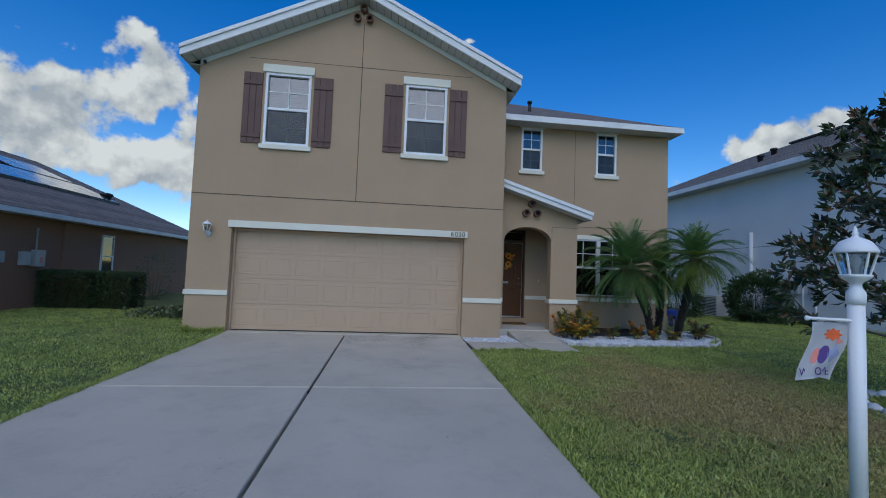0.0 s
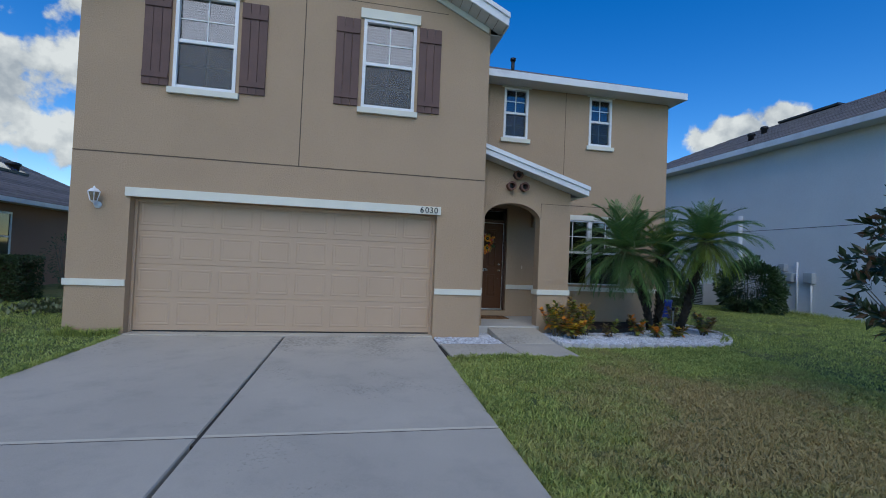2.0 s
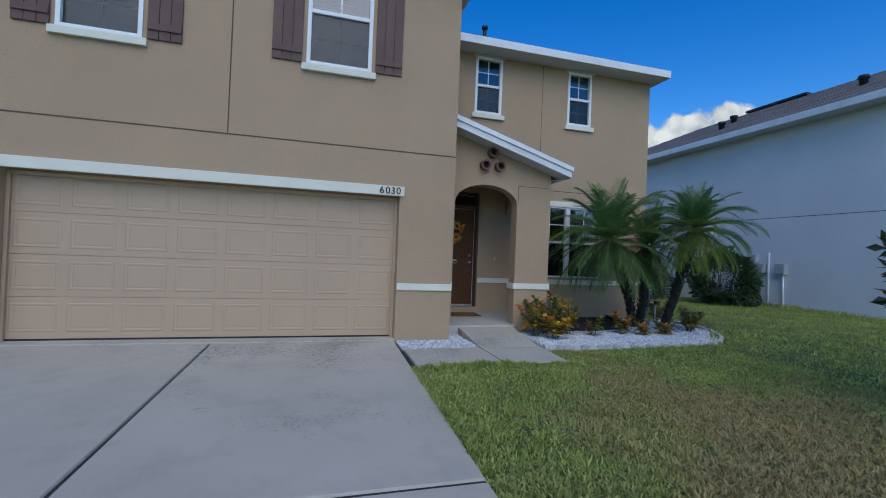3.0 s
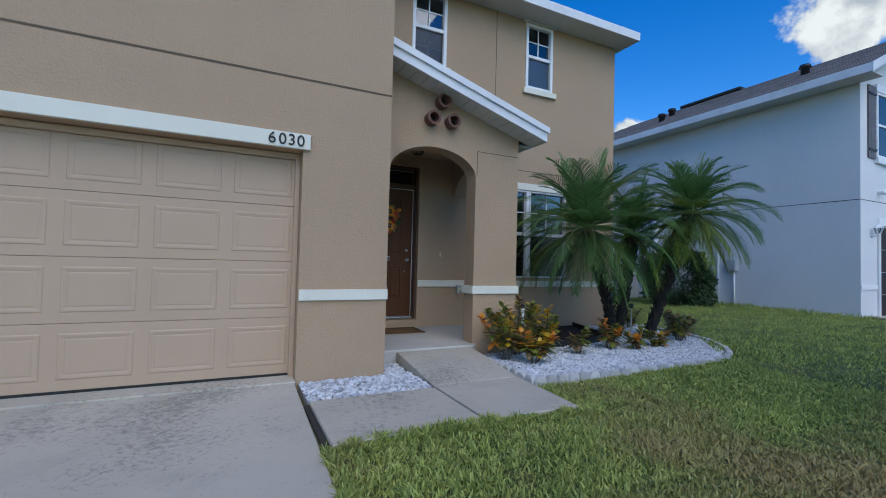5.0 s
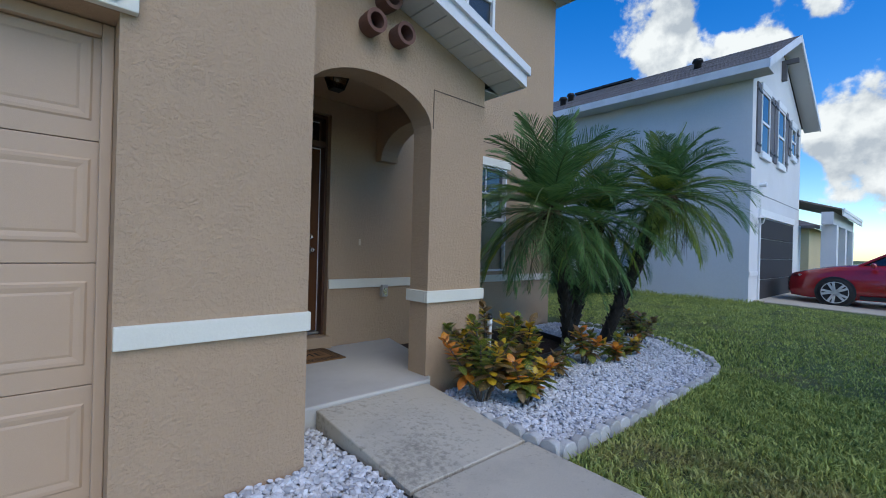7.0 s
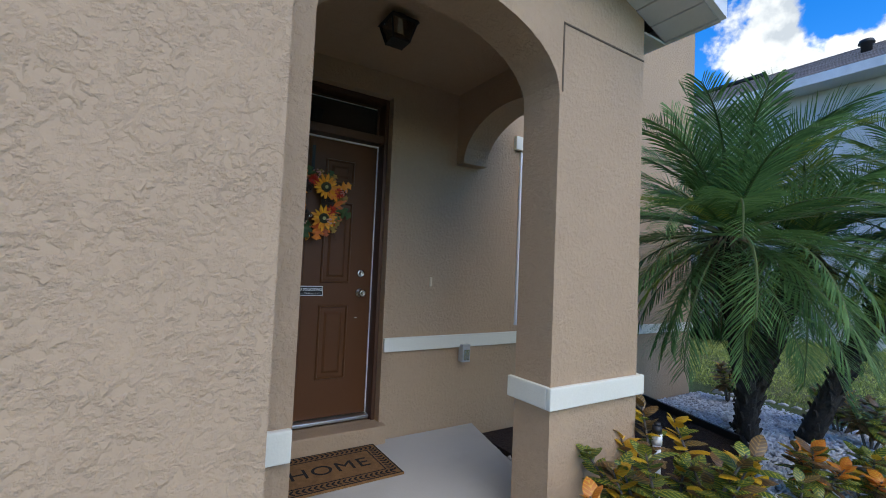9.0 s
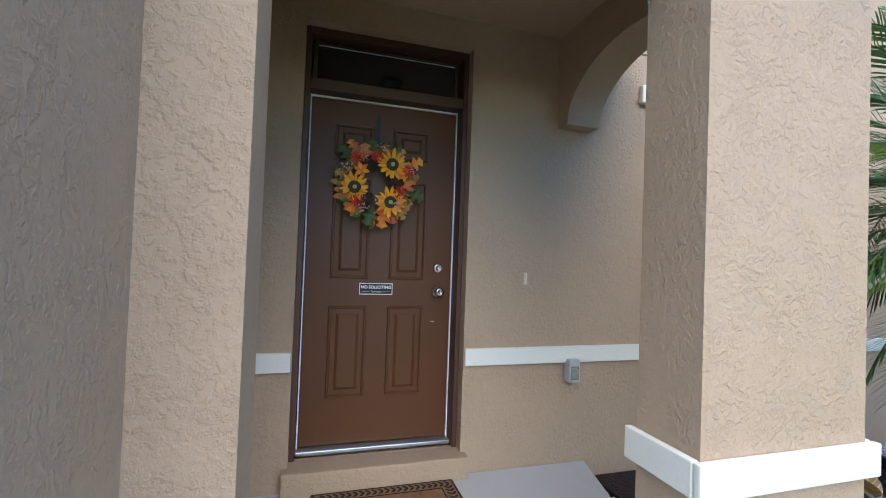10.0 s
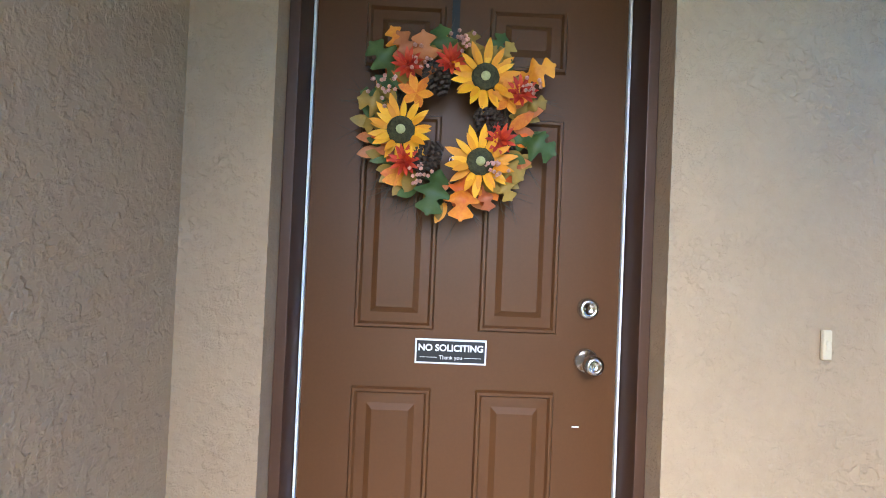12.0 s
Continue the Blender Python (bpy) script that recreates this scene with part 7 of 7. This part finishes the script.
CHIP_F = [(0, 1, 2), (0, 2, 3), (0, 3, 4), (0, 4, 5), (0, 5, 1), (1, 6, 2), (2, 7, 3), (3, 8, 4), (4, 9, 5), (5, 10, 1), (6, 7, 2), (7, 8, 3), (8, 9, 4), (9, 10, 5), (10, 6, 1), (11, 7, 6), (11, 8, 7), (11, 9, 8), (11, 10, 9), (11, 6, 10)]
rc = np.random.RandomState(21)
chips = []
for k in range(10):
    me = bpy.data.meshes.new("marble_chip"); me.from_pydata((chip_verts(rc) * np.array((0.024, 0.017, 0.012))).tolist(), [], CHIP_F); me.materials.append(GRAVEL); chips.append(me)
strip = bpy.data.objects["gravel_strip"]
bed = bpy.data.objects["gravel_bed"]


def inside(x, y, poly):
    c = False
    for (x0, y0), (x1, y1) in zip(poly, poly[1:] + poly[:1]):
        if (y0 > y) != (y1 > y) and x < (x1 - x0) * (y - y0) / (y1 - y0) + x0:
            c = not c
    return c


def rot(r):
    a, b, c = r.uniform(0, 6.28), r.normal(0, 0.35), r.normal(0, 0.35)
    return np.array(Euler((b, c, a)).to_matrix())


for k in range(290):
    x, y = rc.uniform(2.49, 3.56), rc.uniform(-0.59, -0.02)
    s = rc.uniform(0.75, 1.35)
    shared("marble_chip", chips[k % 10], strip, pose(x, y, 0.083 + rc.uniform(0, 0.012), rc.normal(0, 20), rc.normal(0, 20), rc.uniform(0, 360)) @ Matrix.Diagonal((s, s, s, 1)))


def chip_mass(name, n, sampler, zb, parent):
    V, F = [], []
    k = 0
    while k < n:
        x, y = sampler()
        if x is None: continue
        v = (chip_verts(rc) * np.array((0.024, 0.017, 0.012)) * rc.uniform(0.5, 1.2)) @ rot(rc).T + np.array((x, y, zb + rc.uniform(0, 0.016)))
        V.append(v); F.append(np.array(CHIP_F) + 12 * k); k += 1
    me = bpy.data.meshes.new(name); me.from_pydata(np.concatenate(V).tolist(), [], np.concatenate(F).tolist()); me.materials.append(GRAVEL_MASS)
    ob = new(name, me); ob.parent = parent
    tagged(ob, kind="stuff")


GRAVEL_MASS = foliage("white_marble_chips", (0.42, 0.43, 0.45), (0.80, 0.81, 0.83), 0.8, 30, 0.3)


def s_strip():
    x, y = rc.uniform(2.48, 3.575), rc.uniform(-0.6, 0.45)
    return (x, y) if (y < -0.01 or x > 3.29) else (None, None)


MULCH = [(5.36, 0.62), (6.4, 0.55), (7.25, 0.9), (7.4, 1.5), (7.6, 2.04), (5.36, 2.04)]


def s_bed():
    x, y = rc.uniform(4.6, 8.95), rc.uniform(-0.84, 2.0)
    return (x, y) if inside(x, y, BED) and not inside(x, y, MULCH) else (None, None)


chip_mass("marble_chips", 1500, s_strip, 0.072, strip)
chip_mass("marble_chips", 14000, s_bed, 0.088, bed)

# ---- grass ----
def grass(name, n, xr, yr, reject, hgt, seed, density=None):
    """Blades of lawn grass, each a bent taper, one mesh."""
    r = np.random.RandomState(seed)
    x, y = r.uniform(*xr, n), r.uniform(*yr, n)
    keep = ~reject(x, y)
    if density is not None:
        keep &= r.uniform(size=n) < density(x, y)
    x, y = x[keep], y[keep]; n = len(x)
    z = np.array([ground_z(a, b) for a, b in zip(x, y)]) - 0.015
    clump = np.array([noise.noise(Vector((a * 1.7, b * 1.7, 3))) for a, b in zip(x, y)])
    fine = np.array([noise.noise(Vector((a * 9, b * 9, 7))) for a, b in zip(x, y)])
    h = hgt * r.uniform(0.55, 1.25, n) * (1 + 0.45 * clump + 0.6 * fine)
    a = r.uniform(0, 6.28, n); lean = r.uniform(0.15, 0.95, n)
    b = r.uniform(0, 6.28, n); w = r.uniform(0.004, 0.0085, n)
    p = np.stack([x, y, z], 1); s = np.stack([np.cos(b) * w, np.sin(b) * w, 0 * w], 1)
    o = np.stack([np.cos(a), np.sin(a), 0 * a], 1)
    up = np.array((0, 0, 1.0))
    m = p + up * (h * 0.6)[:, None] + o * (h * lean * 0.35)[:, None]
    t = p + up * (h * (1.0 - 0.25 * lean))[:, None] + o * (h * lean)[:, None]
    v = np.stack([p - s, p + s, m + s * 0.8, m - s * 0.8, t], 1).reshape(-1, 3)
    me = bpy.data.meshes.new(name)
    me.vertices.add(len(v)); me.vertices.foreach_set("co", v.ravel())
    i0 = np.arange(n)[:, None] * 5
    li = np.concatenate([i0 + np.array([0, 1, 2, 3]), i0 + np.array([3, 2, 4])], 1).ravel()
    me.loops.add(len(li)); me.loops.foreach_set("vertex_index", li)
    st = np.stack([np.arange(n) * 7, np.arange(n) * 7 + 4], 1).ravel()
    me.polygons.add(2 * n); me.polygons.foreach_set("loop_start", st)
    me.update(calc_edges=True); me.validate()
    me.materials.append(GRASS)
    return tagged(new(name, me), "short green lawn blades with dry straw patches", "grass", kind="stuff")


def grass_mat():
    m = foliage("grass_blade", (0.10, 0.165, 0.035), (0.60, 0.65, 0.19), 0.6, 2.0, 0.3, glow=0.25)
    N, L = m.node_tree.nodes, m.node_tree.links
    b = N["Principled BSDF"]; src = b.inputs["Base Color"].links[0].from_socket
    tc = N.new("ShaderNodeTexCoord")
    s = N.new("ShaderNodeTexNoise"); s.inputs["Scale"].default_value = 0.55; s.inputs["Detail"].default_value = 9; s.inputs["Roughness"].default_value = 0.65; L.new(tc.outputs["Object"], s.inputs["Vector"])
    f = N.new("ShaderNodeTexNoise"); f.inputs["Scale"].default_value = 14; f.inputs["Detail"].default_value = 3; L.new(tc.outputs["Object"], f.inputs["Vector"])
    # the worn middle of the front lawn
    vm = N.new("ShaderNodeVectorMath"); vm.operation = "SUBTRACT"; L.new(tc.outputs["Object"], vm.inputs[0]); vm.inputs[1].default_value = (5.1, -4.5, 0)
    vs = N.new("ShaderNodeVectorMath"); vs.operation = "MULTIPLY"; L.new(vm.outputs[0], vs.inputs[0]); vs.inputs[1].default_value = (0.42, 0.34, 0)
    ln = N.new("ShaderNodeVectorMath"); ln.operation = "LENGTH"; L.new(vs.outputs[0], ln.inputs[0])
    dr = N.new("ShaderNodeMapRange"); dr.inputs["From Min"].default_value = 0.2; dr.inputs["From Max"].default_value = 1.3; dr.inputs["To Min"].default_value = 0.27; dr.inputs["To Max"].default_value = -0.08; L.new(ln.outputs["Value"], dr.inputs["Value"])
    ad = N.new("ShaderNodeMath"); ad.operation = "ADD"; L.new(s.outputs["Fac"], ad.inputs[0]); L.new(dr.outputs[0], ad.inputs[1])
    a2 = N.new("ShaderNodeMath"); a2.operation = "MULTIPLY_ADD"; a2.inputs[1].default_value = 0.25; L.new(f.outputs["Fac"], a2.inputs[0]); L.new(ad.outputs[0], a2.inputs[2])
    rp = N.new("ShaderNodeMapRange"); rp.inputs["From Min"].default_value = 0.62; rp.inputs["From Max"].default_value = 0.86; rp.inputs["To Max"].default_value = 0.85; L.new(a2.outputs[0], rp.inputs["Value"])
    mx = N.new("ShaderNodeMix"); mx.data_type = "RGBA"; L.new(rp.outputs[0], mx.inputs["Factor"]); L.new(src, mx.inputs["A"]); mx.inputs["B"].default_value = (0.45, 0.34, 0.16, 1)
    L.new(mx.outputs["Result"], b.inputs["Base Color"])
    L.new(mx.outputs["Result"], N["Translucent BSDF"].inputs["Color"])
    return m


GRASS = grass_mat()


def no_right(x, y):
    walk_ = (x < 4.50) & (y > -1.50)
    bed_ = (y > -0.88) & (x < 7.4) | (y > -0.88) & (x < 9.0) & (y > (x - 7.4) * 0.95 - 0.95)
    return walk_ | bed_ & (x < 9.02) | (x > 14.55) & (y > 0.65) | (x > 15.2) & (x < 19.7)


def drive_edge(y):
    """The right-hand edge of the drive at y."""
    return 2.445 + 0.0155 * y


grass("grass", 300000, (2.25, 7.5), (-8.5, -0.3), lambda x, y: no_right(x, y) | (x < drive_edge(y)), 0.058, 31)
grass("grass", 16000, (2.25, 2.62), (-9.5, -1.5), lambda x, y: (x < drive_edge(y) - 0.02) | (x > drive_edge(y) + 0.09), 0.08, 36)
grass("grass", 12000, (-2.54, -2.43), (-9.5, -0.1), lambda x, y: x > 99, 0.075, 37)
grass("grass", 5000, (2.5, 4.6), (-1.6, -1.48), lambda x, y: x > 4.5, 0.075, 38)
grass("grass", 150000, (7.0, 14.6), (-7.0, 6.0), no_right, 0.05, 32)
grass("grass", 130000, (-8.9, -2.47), (-6.5, 5.0), lambda x, y: (x > -3.28) & (y > 0), 0.05, 33)
# taller tufts along the walls and the drive
grass("grass", 6000, (14.2, 15.2), (0.2, 6.0), lambda x, y: x > 14.58, 0.13, 34)
grass("grass", 1600, (-3.3, -2.5), (-0.12, 0.0), lambda x, y: x > 99, 0.13, 35)
